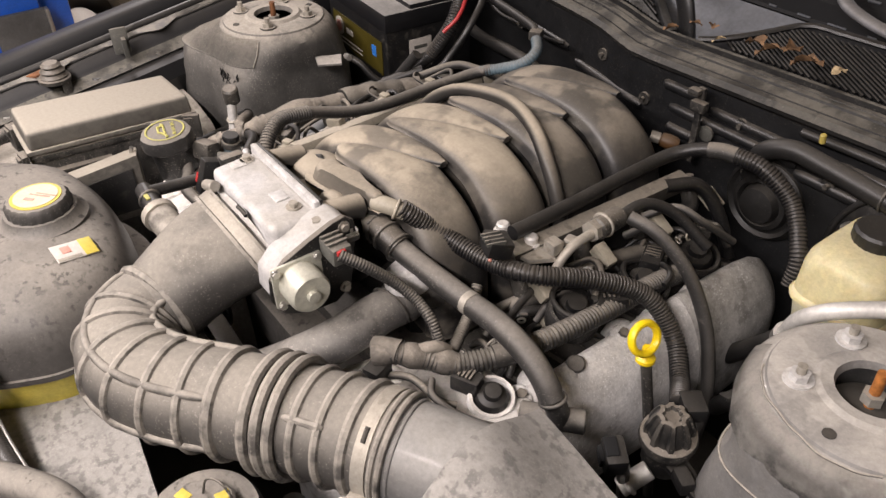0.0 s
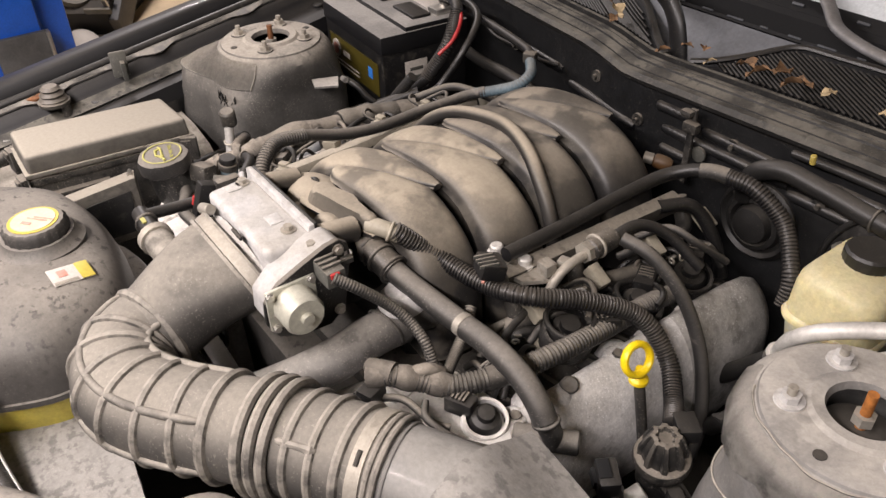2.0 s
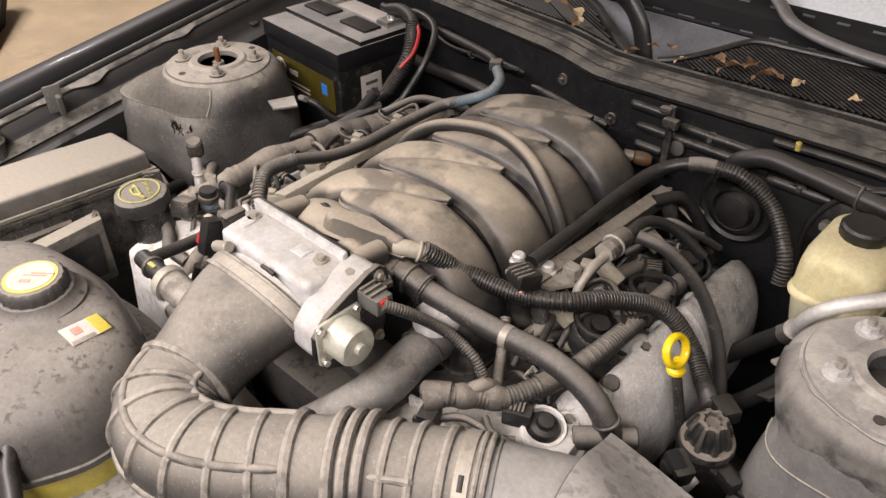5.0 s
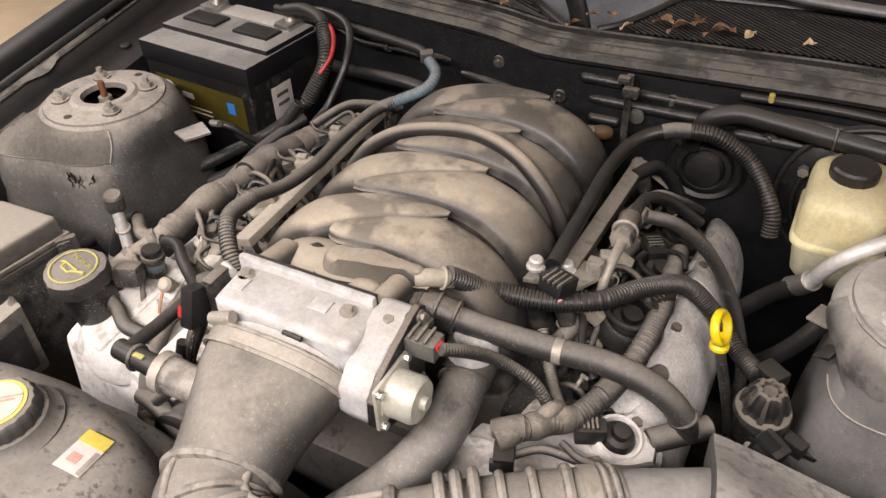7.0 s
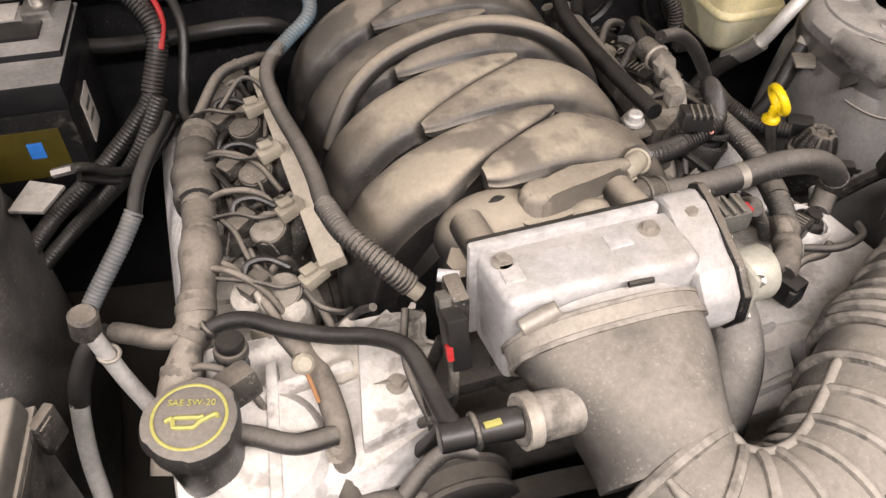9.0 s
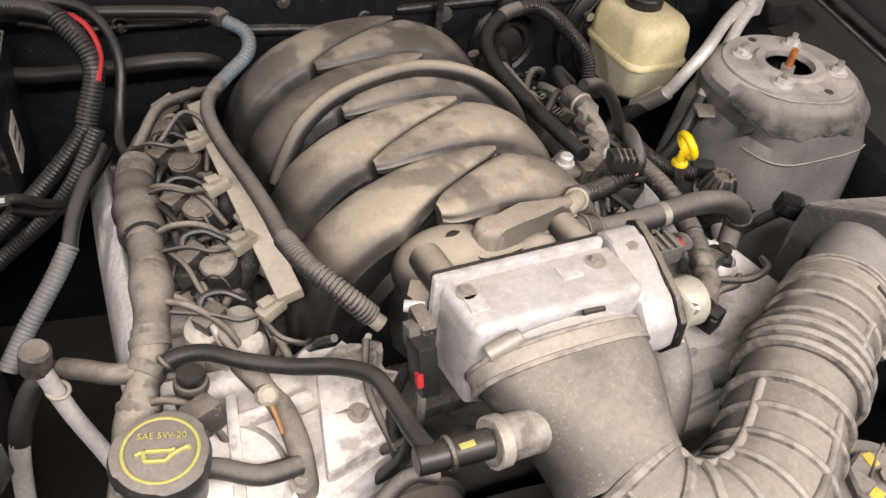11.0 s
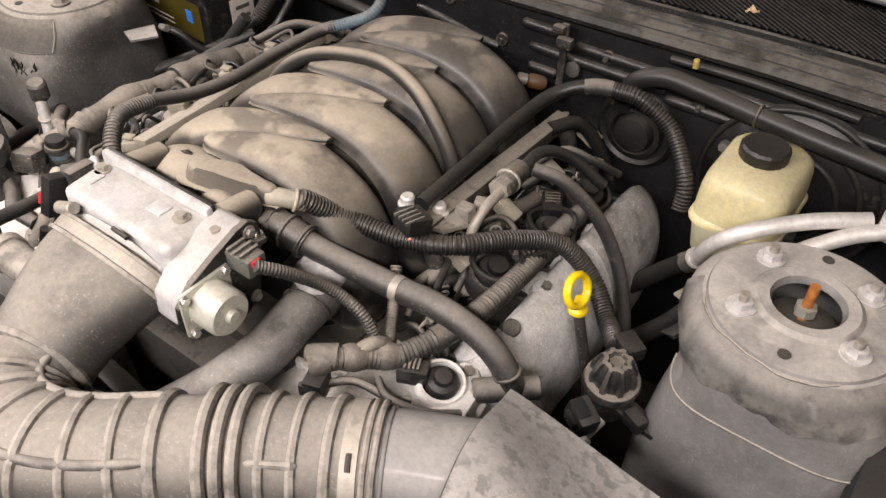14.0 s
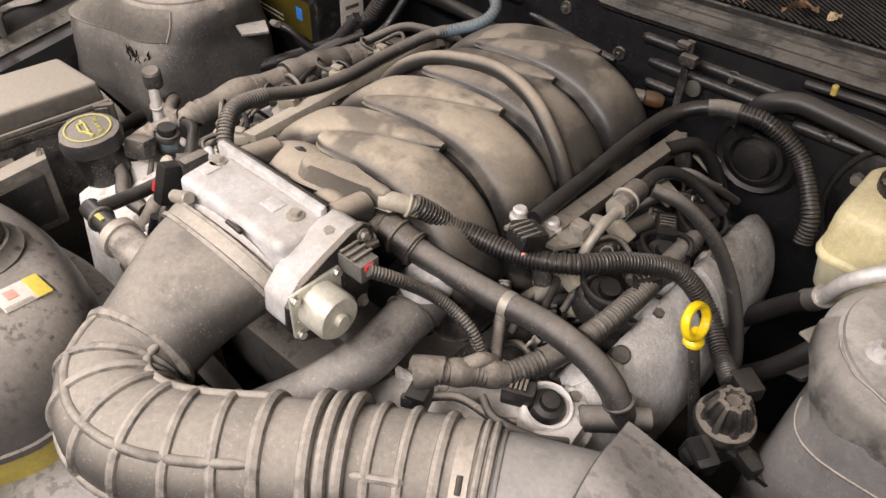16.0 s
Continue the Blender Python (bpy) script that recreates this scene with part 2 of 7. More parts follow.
    "bluehose": surf("faded_blue_loom", (0.11, 0.16, 0.19), 0.5, dust=0.4, bump=0.05),
    "rust": surf("rusty_steel", (0.20, 0.085, 0.035), 0.85, metal=0.2, vary=0.5, scale=90, bump=0.5),
    "batgrey": surf("battery_top", (0.010, 0.010, 0.011), 0.38, dust=0.9, dustcol=(0.40, 0.38, 0.35), bump=0.05, power=5.0, lo=0.46, hi=0.64),
    "dark": surf("rough_near_black", (0.012, 0.012, 0.012), 0.8, dust=0.2, bump=0.2),
    "lift": surf("blue_lift_paint", (0.015, 0.10, 0.52), 0.3, vary=0.12, coat=0.2, bump=0.03),
    "plate": surf("grey_steel_plate", (0.075, 0.075, 0.075), 0.6, metal=0.2, vary=0.3, bump=0.1),
    "floor": surf("tan_workshop_floor", (0.74, 0.58, 0.38), 0.55, vary=0.12, scale=3, spots=0.3, spotcol=(0.3, 0.22, 0.14), spotscale=9, bump=0.05),
    "wall": surf("workshop_wall", (0.34, 0.34, 0.33), 0.8, vary=0.06, scale=2, bump=0.1),
    # the pale bluish dust layer here imitates the sky's reflection in the glass
    "glass": surf("pale_reflecting_glass", (0.45, 0.47, 0.48), 0.2, vary=0.15, dust=1.0, dustcol=(0.76, 0.80, 0.82), coat=0.5, bump=0.0, power=1.0),
    "silver": surf("silver_cowl", (0.20, 0.21, 0.23), 0.36, metal=0.5, dust=0.25, dustcol=(0.22, 0.22, 0.22), bump=0.03),
    "flangedge": surf("scuffed_flange", (0.06, 0.057, 0.052), 0.5, dust=0.8, dustcol=(0.30, 0.275, 0.235), bump=0.15, power=1.5, pw=0.7, lo=0.45, hi=0.6, scale=50, fleck=0.6),
    "linkage": surf("dull_grey_steel", (0.20, 0.20, 0.205), 0.5, metal=0.3, dust=0.3, bump=0.05),
    "leaf": surf("dry_leaf", (0.21, 0.12, 0.06), 0.8, vary=0.5, scale=60, bump=0.4),
    "palelef": surf("pale_leaf", (0.50, 0.38, 0.22), 0.8, vary=0.4, scale=60, bump=0.4),
    "pulley": surf("black_pulley", (0.02, 0.02, 0.02), 0.35, dust=0.3, bump=0.05),
    "copper": surf("orange_wire", (0.40, 0.20, 0.08), 0.5, bump=0.0),
    "print": surf("yellow_print", (0.44, 0.41, 0.12), 0.6, vary=0.1, bump=0.0),
    "greyline": surf("grey_line_plastic", (0.15, 0.16, 0.165), 0.5, dust=0.4, bump=0.03),
    "greyhose": surf("grey_dusty_hose", (0.12, 0.115, 0.11), 0.5, dust=0.9, dustcol=(0.27, 0.248, 0.214), bump=0.1, power=2.0, spots=0.65, spotcol=(0.06, 0.055, 0.05), spotscale=45, cov=0.02, fleck=0.5),
    "pale": surf("pale_casting", (0.70, 0.68, 0.65), 0.55, metal=0.1, dust=0.6, dustcol=(0.60, 0.55, 0.47), bump=0.4, fine=260, spots=0.6, spotcol=(0.24, 0.205, 0.17), spotscale=42, cov=0.02),
    # the dust tone on top also imitates the smooth tube's broad highlight
    "maf": surf("smooth_dark_plastic", (0.12, 0.118, 0.115), 0.30, coat=0.08, dust=0.7, dustcol=(0.34, 0.32, 0.285), bump=0.02, power=2.0, scale=20, fleck=0.15),
    "capface": surf("faded_cap_label", (0.56, 0.50, 0.36), 0.5, vary=0.1, scale=60, bump=0.0),
    "pinkish": surf("faded_red_print", (0.62, 0.28, 0.22), 0.5, vary=0.1, bump=0.0),
    "grey": surf("grey_connector", (0.075, 0.075, 0.066), 0.55, dust=0.5, bump=0.1, fleck=0.3),
}


# ---------------------------------------------------------------- mesh kit
V3 = Vector


def finish(bm, name, material, origin=(0, 0, 0), sharp=38):
    me = bpy.data.meshes.new(name)
    bmesh.ops.recalc_face_normals(bm, faces=bm.faces)
    bm.to_mesh(me)
    bm.free()
    me.transform(Matrix.Translation(-V3(origin)))
    for p in me.polygons:
        p.use_smooth = True
    me.set_sharp_from_angle(angle=radians(sharp))
    me.materials.append(M[material] if isinstance(material, str) else material)
    return me


def thing(name, at, label, category, group="", kind=""):
    o = new(name)
    o.location = at
    o.empty_display_size = 0.03
    return tagged(o, label, category, group, kind)


def origin_of(o):
    return V3(o.location) + (origin_of(o.parent) if o.parent else V3((0, 0, 0)))


def part(name, bm, material, parent, label="", sharp=38, kind=""):
    """One mesh under a thing or a part; its vertices are given in world metres."""
    o = new(name, finish(bm, name, material, origin_of(parent), sharp))
    o.parent = parent
    return tagged(o, label, kind=kind)


def solo(name, bm, material, label, category, kind="", group="", at=(0, 0, 0), sharp=38):
    o = new(name, finish(bm, name, material, at, sharp))
    o.location = at
    return tagged(o, label, category, group, kind)


def spline(pts, n):
    P = [V3(p) for p in pts]
    P = [2 * P[0] - P[1], *P, 2 * P[-1] - P[-2]]
    k, out = len(P) - 3, []
    for j in range(n):
        u = k * j / (n - 1)
        i = min(int(u), k - 1)
        s = u - i
        a, b, c, d = P[i:i + 4]
        out.append(0.5 * (2 * b + (c - a) * s + (2 * a - 5 * b + 4 * c - d) * s * s + (3 * b - a - 3 * c + d) * s ** 3))
    return out


def even(path, n):
    L = [0.0]
    for a, b in zip(path, path[1:]):
        L.append(L[-1] + (b - a).length)
    out, i = [], 0
    for j in range(n):
        s = L[-1] * j / (n - 1)
        while i < len(L) - 2 and L[i + 1] < s:
            i += 1
        out.append(path[i].lerp(path[i + 1], (s - L[i]) / max(1e-9, L[i + 1] - L[i])))
    return out, L[-1]


def frames_along(path, up=(0, 0, 1)):
    T = [(path[min(i + 1, len(path) - 1)] - path[max(i - 1, 0)]).normalized() for i in range(len(path))]
    n = V3(up) - T[0] * V3(up).dot(T[0])
    n = n.normalized() if n.length > 1e-4 else T[0].orthogonal().normalized()
    out = []
    for t in T:
        n = (n - t * n.dot(t)).normalized()
        out.append((t, n, t.cross(n)))
    return out


def skin(bm, rings, close=True, caps=True):
    V = [[bm.verts.new(p) for p in r] for r in rings]
    m = len(V[0])
    for a, b in zip(V, V[1:]):
        for i in range(m if close else m - 1):
            j = (i + 1) % m
            bm.faces.new((a[i], a[j], b[j], b[i]))
    if caps and close:
        bm.faces.new(V[0][::-1])
        bm.faces.new(V[-1])
    return bm


def tube(pts, r, n=40, seg=14, ridge=0.0, period=0.0045, wide=1.0, bm=None, smooth=True, up=(0, 0, 1), rows=None):
    """A round tube along a curve. r: a radius, or a function of 0..1; ridge: height of its corrugation; wide: width over height."""
    bm = bm or bmesh.new()
    path = spline(pts, max(60, n)) if smooth and len(pts) > 2 else [V3(p) for p in pts]
    if ridge:
        length = even(path, 10)[1]
        n = max(8, int(length / period * 4))
    path, length = even(path, n)
    rings = []
    for i, (p, (t, a, b)) in enumerate(zip(path, frames_along(path, up))):
        u = i / (n - 1)
        q = (r(u) if callable(r) else r) + (ridge * (0, 1, 1, 0)[i % 4] if ridge else 0)
        rings.append([p + a * math.cos(2 * math.pi * k / seg) * q + b * math.sin(2 * math.pi * k / seg) * q * wide for k in range(seg)])
    return skin(bm, rings)


def cyl(p, q, r, r2=None, seg=20, bm=None, bevel=0.0):
    p, q = V3(p), V3(q)
    r2 = r if r2 is None else r2
    bm = bm or bmesh.new()
    t = (q - p).normalized()
    a = t.orthogonal().normalized()
    b = t.cross(a)
    st = [(0, r), (1, r2)]
    if bevel:
        e = bevel / (q - p).length
        st = [(0, r - bevel), (e, r), (1 - e, r2), (1, r2 - bevel)]
    return skin(bm, [[p.lerp(q, u) + (a * math.cos(2 * math.pi * k / seg) + b * math.sin(2 * math.pi * k / seg)) * s for k in range(seg)] for u, s in st])


def lathe(profile, base, axis=(0, 0, 1), seg=32, bm=None, lobes=0, lobe=0.0, caps=True):
    """profile: (radius, height) from one end to the other, turned round an axis at base."""
    bm = bm or bmesh.new()
    t = V3(axis).normalized()
    a = t.orthogonal().normalized()
    b = t.cross(a)
    rings = []
    for r, h in profile:
        ring = []
        for k in range(seg):
            w = 2 * math.pi * k / seg
            q = r * (1 + lobe * (1 if lobes and math.cos(lobes * w) > 0 else 0))
            ring.append(V3(base) + t * h + (a * math.cos(w) + b * math.sin(w)) * q)
        rings.append(ring)
    return skin(bm, rings, caps=caps)


def box(c, size, m=None, bevel=0.003, seg=2, bm=None, taper=1.0, rz=0.0, rx=0.0, ry=0.0):
    """A box with rounded edges, its centre at c, turned by degrees; taper narrows its top."""
    tmp = bmesh.new()
    bmesh.ops.create_cube(tmp, size=1)
    for v in tmp.verts:
        k = taper if v.co.z > 0 else 1
        v.co = V3((v.co.x * size[0] * k, v.co.y * size[1] * k, v.co.z * size[2]))
    if bevel:
        bmesh.ops.bevel(tmp, geom=tmp.edges[:], offset=bevel, segments=seg, affect="EDGES", profile=0.6)
    tmp.transform(pose(*c, rx, ry, rz))
    return merge(bm, tmp)


def merge(bm, tmp):
    if bm is None:
        return tmp
    me = bpy.data.meshes.new("tmp")
    tmp.to_mesh(me)
    tmp.free()
    bm.from_mesh(me)
    bpy.data.meshes.remove(me)
    return bm


def prism(outline, z0, z1, bevel=0.003, bm=None, top=None, seg=2):
    """A plate with the outline (x, y), from z0 to z1 (numbers, or functions of x and y); top: its own outline at z1."""
    tmp = bmesh.new()
    f = lambda z, x, y: z(x, y) if callable(z) else z
    lo = [tmp.verts.new((x, y, f(z0, x, y))) for x, y in outline]
    hi = [tmp.verts.new((x, y, f(z1, x, y))) for x, y in (top or outline)]
    n = len(lo)
    tmp.faces.new(lo[::-1])
    tmp.faces.new(hi)
    for i in range(n):
        tmp.faces.new((lo[i], lo[(i + 1) % n], hi[(i + 1) % n], hi[i]))
    if bevel:
        bmesh.ops.bevel(tmp, geom=tmp.edges[:], offset=bevel, segments=seg, affect="EDGES", profile=0.6)
    return merge(bm, tmp)


def hexnut(c, axis, r, h, bm=None):
    return cyl(c, V3(c) + V3(axis).normalized() * h, r, seg=6, bm=bm)


def ring(c, axis, R, r, seg=32, rs=10, bm=None, arc=(0, 360), squash=1.0):
    bm = bm or bmesh.new()
    t = V3(axis).normalized()
    a = t.orthogonal().normalized()
    b = t.cross(a)
    full = arc == (0, 360)
    rings = []
    n = seg if full else seg + 1
    for k in range(n):
        w = radians(arc[0] + (arc[1] - arc[0]) * k / seg)
        d = a * math.cos(w) + b * math.sin(w)
        rings.append([V3(c) + d * (R + r * math.cos(2 * math.pi * j / rs)) + t * r * squash * math.sin(2 * math.pi * j / rs) for j in range(rs)])
    if full:
        rings.append(rings[0])
        skin(bm, rings, caps=False)
        bmesh.ops.remove_doubles(bm, verts=bm.verts, dist=1e-6)
        return bm
    return skin(bm, rings)


def bolt(parent, c, axis=(0, 0, 1), r=0.006, h=0.006, washer=0.0085, material="steel", name="bolt"):
    bm = cyl(c, V3(c) + V3(axis).normalized() * 0.0015, washer, seg=16)
    hexnut(V3(c) + V3(axis).normalized() * 0.0015, axis, r, h, bm)
    return part(name, bm, material, parent, sharp=25)


# ---------------------------------------------------------------- the workshop
def slab(name, lo, hi, material, label, category):
    c = [(a + b) / 2 for a, b in zip(lo, hi)]
    solo(name, box(c, [b - a for a, b in zip(lo, hi)], bevel=0), material, label, category, "structure")


slab("floor", (-6, -5, -0.1), (6, 6, 0), "floor", "tan painted workshop floor, worn and dusty", "floor")
slab("wall_west", (-6.2, -5, 0), (-6, 6, 3.6), "wall", "plain pale workshop wall", "wall")
slab("wall_east", (6, -5, 0), (6.2, 6, 3.6), "wall", "plain pale workshop wall", "wall")
slab("wall_south", (-6.2, -5.2, 0), (6.2, -5, 3.6), "wall", "plain pale workshop wall", "wall")
slab("wall_north", (-6.2, 6, 0), (6.2, 6.2, 3.6), "wall", "plain pale workshop wall", "wall")
slab("ceiling", (-6.2, -5.2, 3.6), (6.2, 6.2, 3.7), "wall", "plain pale workshop ceiling", "ceiling")


# ---------------------------------------------------------------- the car's shell
def sheet(rows, thick=0.0):
    """A sheet through rows of points; thick lets it stand as a panel."""
    bm = bmesh.new()
    skin(bm, [[V3(p) for p in r] for r in rows], close=False)
    if thick:
        bmesh.ops.recalc_face_normals(bm, faces=bm.faces)
        bmesh.ops.solidify(bm, geom=bm.faces[:], thickness=thick)
    return bm


def lip(y):
    """Height of the fender's edge along the car."""
    return 0.958 + 0.16 * y - 0.05 * min(0, y + 0.45)


shell = thing("car_body_shell", (0, 0.25, 0.5), "black painted car body round an open dusty engine bay", "car body", kind="structure")
ys = [-1.0 + 0.06 * i for i in range(28)]
for side, nm in ((-1, "fender"), (1, "fender")):
    curve = lambda y: 0.0 if y > -0.55 else (y + 0.55) ** 2 * 0.6
    rows = []
    for y in ys:
        z = lip(y)
        s = curve(y)
        rows.append([(side * (x - s), y, zz) for x, zz in (
            (0.95, z - 0.34), (0.935, z - 0.16), (0.89, z - 0.055), (0.82, z - 0.005), (0.775, z), (0.768, z - 0.006), (0.764, z - 0.028),
            (0.745, z - 0.034), (0.72, z - 0.036), (0.712, z - 0.05), (0.704, z - 0.062), (0.672, z - 0.068), (0.655, z - 0.072), (0.651, z - 0.10))])
    part(nm, sheet(rows), "paint", shell, "black painted fender with a dusty inner flange", sharp=60)
    rows = [[(side * (0.651 - curve(y)), y, lip(y) - 0.10), (side * (0.68 - curve(y)), y, 0.75), (side * (0.68 - curve(y)), y, 0.40)] for y in ys]
    part("inner_apron", sheet(rows), "firewall", shell, "dark inner wing panel", sharp=60)
part("wheel_arch", sheet([[(-0.668, y, 0.80), (-0.60, y, 0.795 + 0.03 * (y + 0.3)), (-0.535, y, 0.785), (-0.50, y, 0.755), (-0.485, y, 0.68), (-0.48, y, 0.45)] for y in [-0.75 + 0.065 * i for i in range(10)]]), "towerdust", shell, "dusty wheel arch panel", sharp=60)
# near-black plate gives the deep shade at the bottom of the bay
part("undertray", box((0, -0.3, 0.40), (1.4, 1.6, 0.02), bevel=0), "dark", shell, "plate closing the bay below, coloured near-black for shade")

# firewall with pressed ribs
fw = thing("firewall", (0, 0.34, 0.5), "black firewall panel with pressed ribs, dusty", "firewall", kind="structure")
part("panel", sheet([[(x, 0.272 + 0.03 * min(1, max(0, (0.03 - x) / 0.12)) + 0.15 * max(0, -0.10 - x), z) for z in (0.42, 0.6, 0.8, 0.9, 0.985)] for x in [-0.72 + 0.06 * i for i in range(25)]]), "firewall", fw, "black firewall panel")
rear = lambda x: 0.03 * min(1, max(0, (0.03 - x) / 0.12)) + 0.15 * max(0, -0.10 - x)
for x0, x1, z in ((0.085, 0.145, 0.965), (0.165, 0.30, 0.955), (0.10, 0.30, 0.935), (-0.30, -0.14, 0.93), (0.30, 0.46, 0.925), (-0.12, 0.05, 0.915), (0.34, 0.62, 0.958), (0.10, 0.145, 0.905)):
    part("rib", tube([(x0, 0.2735 + rear(x0), z), ((x0 + x1) / 2, 0.2735 + rear((x0 + x1) / 2), z), (x1, 0.2735 + rear(x1), z)], lambda u: 0.008 * min(1, 14 * u + 0.7, 14 - 14 * u + 0.7), n=16, seg=10), "firewall", fw, "pressed rib")

# cowl: seal strip, grille and windscreen base
cowl = thing("cowl_panel", (0, 0.30, 0.98), "dusty black plastic cowl with slotted grilles and dry leaves lodged in it", "cowl", kind="structure")


def cowl_y(x):
    return 0.267 + 0.042 * min(1, max(0, (0.03 - x) / 0.12)) + 0.15 * max(0, -0.10 - x)


def cowl_z(x):
    return 1.002 + 0.03 * max(0, min(x, 0.4)) - 0.01 * max(0, -x)


xs = [-0.74 + 0.04 * i for i in range(38)]
prof = ((0.012, -0.05), (0.006, -0.020), (-0.004, -0.016), (-0.006, -0.010), (0.0, -0.004), (0.008, -0.003), (0.0085, -0.0038), (0.010, -0.0038), (0.0105, -0.002), (0.024, 0.002), (0.0255, 0.0012), (0.0265, 0.004), (0.029, 0.005), (0.031, 0.003), (0.038, 0.0035), (0.0384, 0.0027), (0.0392, 0.0027), (0.0396, 0.0036), (0.046, 0.004), (0.0468, -0.002), (0.0492, -0.002), (0.050, 0.009), (0.055, 0.010))
part("seal_strip", sheet([[(x, cowl_y(x) + dy, cowl_z(x) + dz) for dy, dz in prof] for x in xs]), "seal", cowl, "ridged dusty rubber seal strip", sharp=20)


def grille(x0, x1, back):
    """A smooth moulded frame with a field of slanting slats let into it."""
    rise = lambda x, w: cowl_z(x) + 0.006 + 0.028 * w / 0.118
    g = part("grille_frame", sheet([[(x, cowl_y(x) + 0.054 + (back(x) + 0.002) * u, rise(x, back(x) * u) - (0.005 if 0 < u < 1 else 0)) for u in (0, 0.12, 0.5, 0.8, 1)] for x in [x0 + (x1 - x0) * i / 40 for i in range(41)]], 0.003), "mattblack", cowl, "smooth black grille frame")
    n = int((x1 - x0 + 0.2) / 0.0100)
    for i in range(n + 1):
        f = x0 + 0.0100 * i
        pts = []
        for j in range(40):
            v = 0.003 * j
            x = f - 1.75 * v
            y = cowl_y(f) + 0.056 + v
            w = y - cowl_y(x) - 0.056
            if x0 + 0.01 < x < x1 and 0.004 < w < back(x) - 0.014:
                pts.append((x, y, rise(x, w) + 0.0015))
        if len(pts) > 4:
            part("slat", tube(pts[::4] + pts[-1:], 0.0019, n=8, seg=6), "clean", g)
    edge = [(x, cowl_y(x) + 0.056 + back(x), rise(x, back(x)) + 0.001) for x in [x0 + (x1 - x0) * i / 30 for i in range(31)]]
    part("grille_rim", tube(edge, 0.004, n=60, seg=8, wide=1.5), "clean", g, "rolled grille rim")


grille(0.085, 0.74, lambda x: 0.006 + 0.100 * min(1, max(0, (x - 0.085) / 0.095)) ** 1.4)
grille(-0.72, 0.045, lambda x: 0.002 + 0.118 * min(1, max(0, (0.045 - x) / 0.24)))


# ---------------------------------------------------------------- engine: intake manifold
manifold = thing("intake_manifold", (0, 0.0, 0.84), "dusty black plastic V8 intake manifold with eight arched runners", "intake manifold")
ARCH_DRIVER = ((-0.062, 0.966), (-0.033, 0.972), (0.0, 0.976), (0.04, 0.977), (0.08, 0.971), (0.113, 0.958), (0.142, 0.936), (0.162, 0.907), (0.173, 0.87), (0.176, 0.80))
ARCH = ((-0.066, 0.967), (-0.035, 0.972), (0.0, 0.975), (0.035, 0.974), (0.07, 0.967), (0.10, 0.952), (0.132, 0.924), (0.152, 0.891), (0.163, 0.85), (0.165, 0.80))


def runner(side, y_mid, lift=0.0, tip=-0.07, material="plastic"):
    """A finger that rises from one bank, crosses the middle and ends in a blunt lipped tip between two fingers of the other bank."""
    path = even(spline([(x, 0, z + lift) for x, z in (ARCH_DRIVER if side > 0 else ARCH) if x > tip], 120), 56)[0]
    rings = []
    for i, p in enumerate(path):
        t = (path[min(i + 1, 55)] - path[max(i - 1, 0)]).normalized()
        nrm = V3((-t.z, 0, t.x))
        if nrm.dot(V3((0.5, 0, 1))) < 0:
            nrm = -nrm
        k = min(1, max(0, (p.x + 0.066) / 0.136))
        w = 0.0085 + 0.0315 * k + 0.003 * min(1, max(0, (p.x - 0.105) / 0.05))
        h = 0.008 + 0.026 * k ** 1.2
        if i < 3:
            w *= (0.55, 0.82, 0.95)[i]
        y = y_mid + 0.0225 * max(-1, min(1, side * p.x / 0.07))
        ht = h * 0.68
        c = p - nrm * ht
        ringp = []
        for q in range(32):
            a = 2 * math.pi * q / 32
            ca, sa = math.cos(a), math.sin(a)
            wq = w + (0.0022 if q in (0, 16) else 0)
            d = V3((0, 1, 0)) * wq * math.copysign(abs(ca) ** (0.72 if sa >= 0 else 0.15), ca) + nrm * (ht * abs(sa) ** 0.9 if sa >= 0 else -0.045 * abs(sa) * min(1, k * 1.6 + 0.09))
            q = c + d
            ringp.append(V3((side * q.x, y + q.y, q.z)))
        rings.append(ringp)
    part("runner", skin(bmesh.new(), rings), material, manifold, "arched dusty runner", sharp=40)


# each bank's two rear runners are darker, with less dust and more smudges
for k in range(4):
    runner(1, -0.1625 + 0.098 * k, tip=-0.05 if k == 0 else -0.07, material="plastic" if k < 2 else "plasticrear")
    runner(-1, -0.1135 + 0.098 * k, lift=-0.003, material="plastic" if k < 2 else "plasticrear")
# dark plenum seen down the slots between the runners
core = [V3((x * 0.78, 0, z - 0.048)) for x, z in ARCH if x >= 0]
sect = [V3((-p.x, 0, p.z)) for p in core[::-1]] + core[1:]
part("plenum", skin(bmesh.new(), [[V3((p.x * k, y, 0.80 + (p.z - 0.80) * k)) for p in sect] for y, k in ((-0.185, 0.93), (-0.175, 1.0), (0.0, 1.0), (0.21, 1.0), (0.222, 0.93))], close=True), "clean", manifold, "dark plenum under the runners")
# throttle neck with bolt lobes
part("throttle_neck", prism([(-0.088, -0.262), (0.09, -0.262), (0.10, -0.235), (0.085, -0.17), (-0.08, -0.17), (-0.098, -0.235)], 0.87, 0.946, bevel=0.012,
     top=[(-0.085, -0.262), (0.086, -0.262), (0.09, -0.24), (0.06, -0.18), (-0.055, -0.18), (-0.09, -0.24)]), "plasticdust", manifold, "dusty throttle neck")
for x in (-0.062, 0.074):
    part("bolt_lobe", cyl((x, -0.262, 0.963), (x, -0.212, 0.955), 0.015, bevel=0.003), "plasticdust", manifold)
for cx, cy, rx, ry, top in ((-0.032, -0.208, 0.056, 0.040, 0.966), (0.042, -0.228, 0.034, 0.022, 0.962), (-0.004, -0.236, 0.040, 0.022, 0.956)):
    dome = bmesh.new()
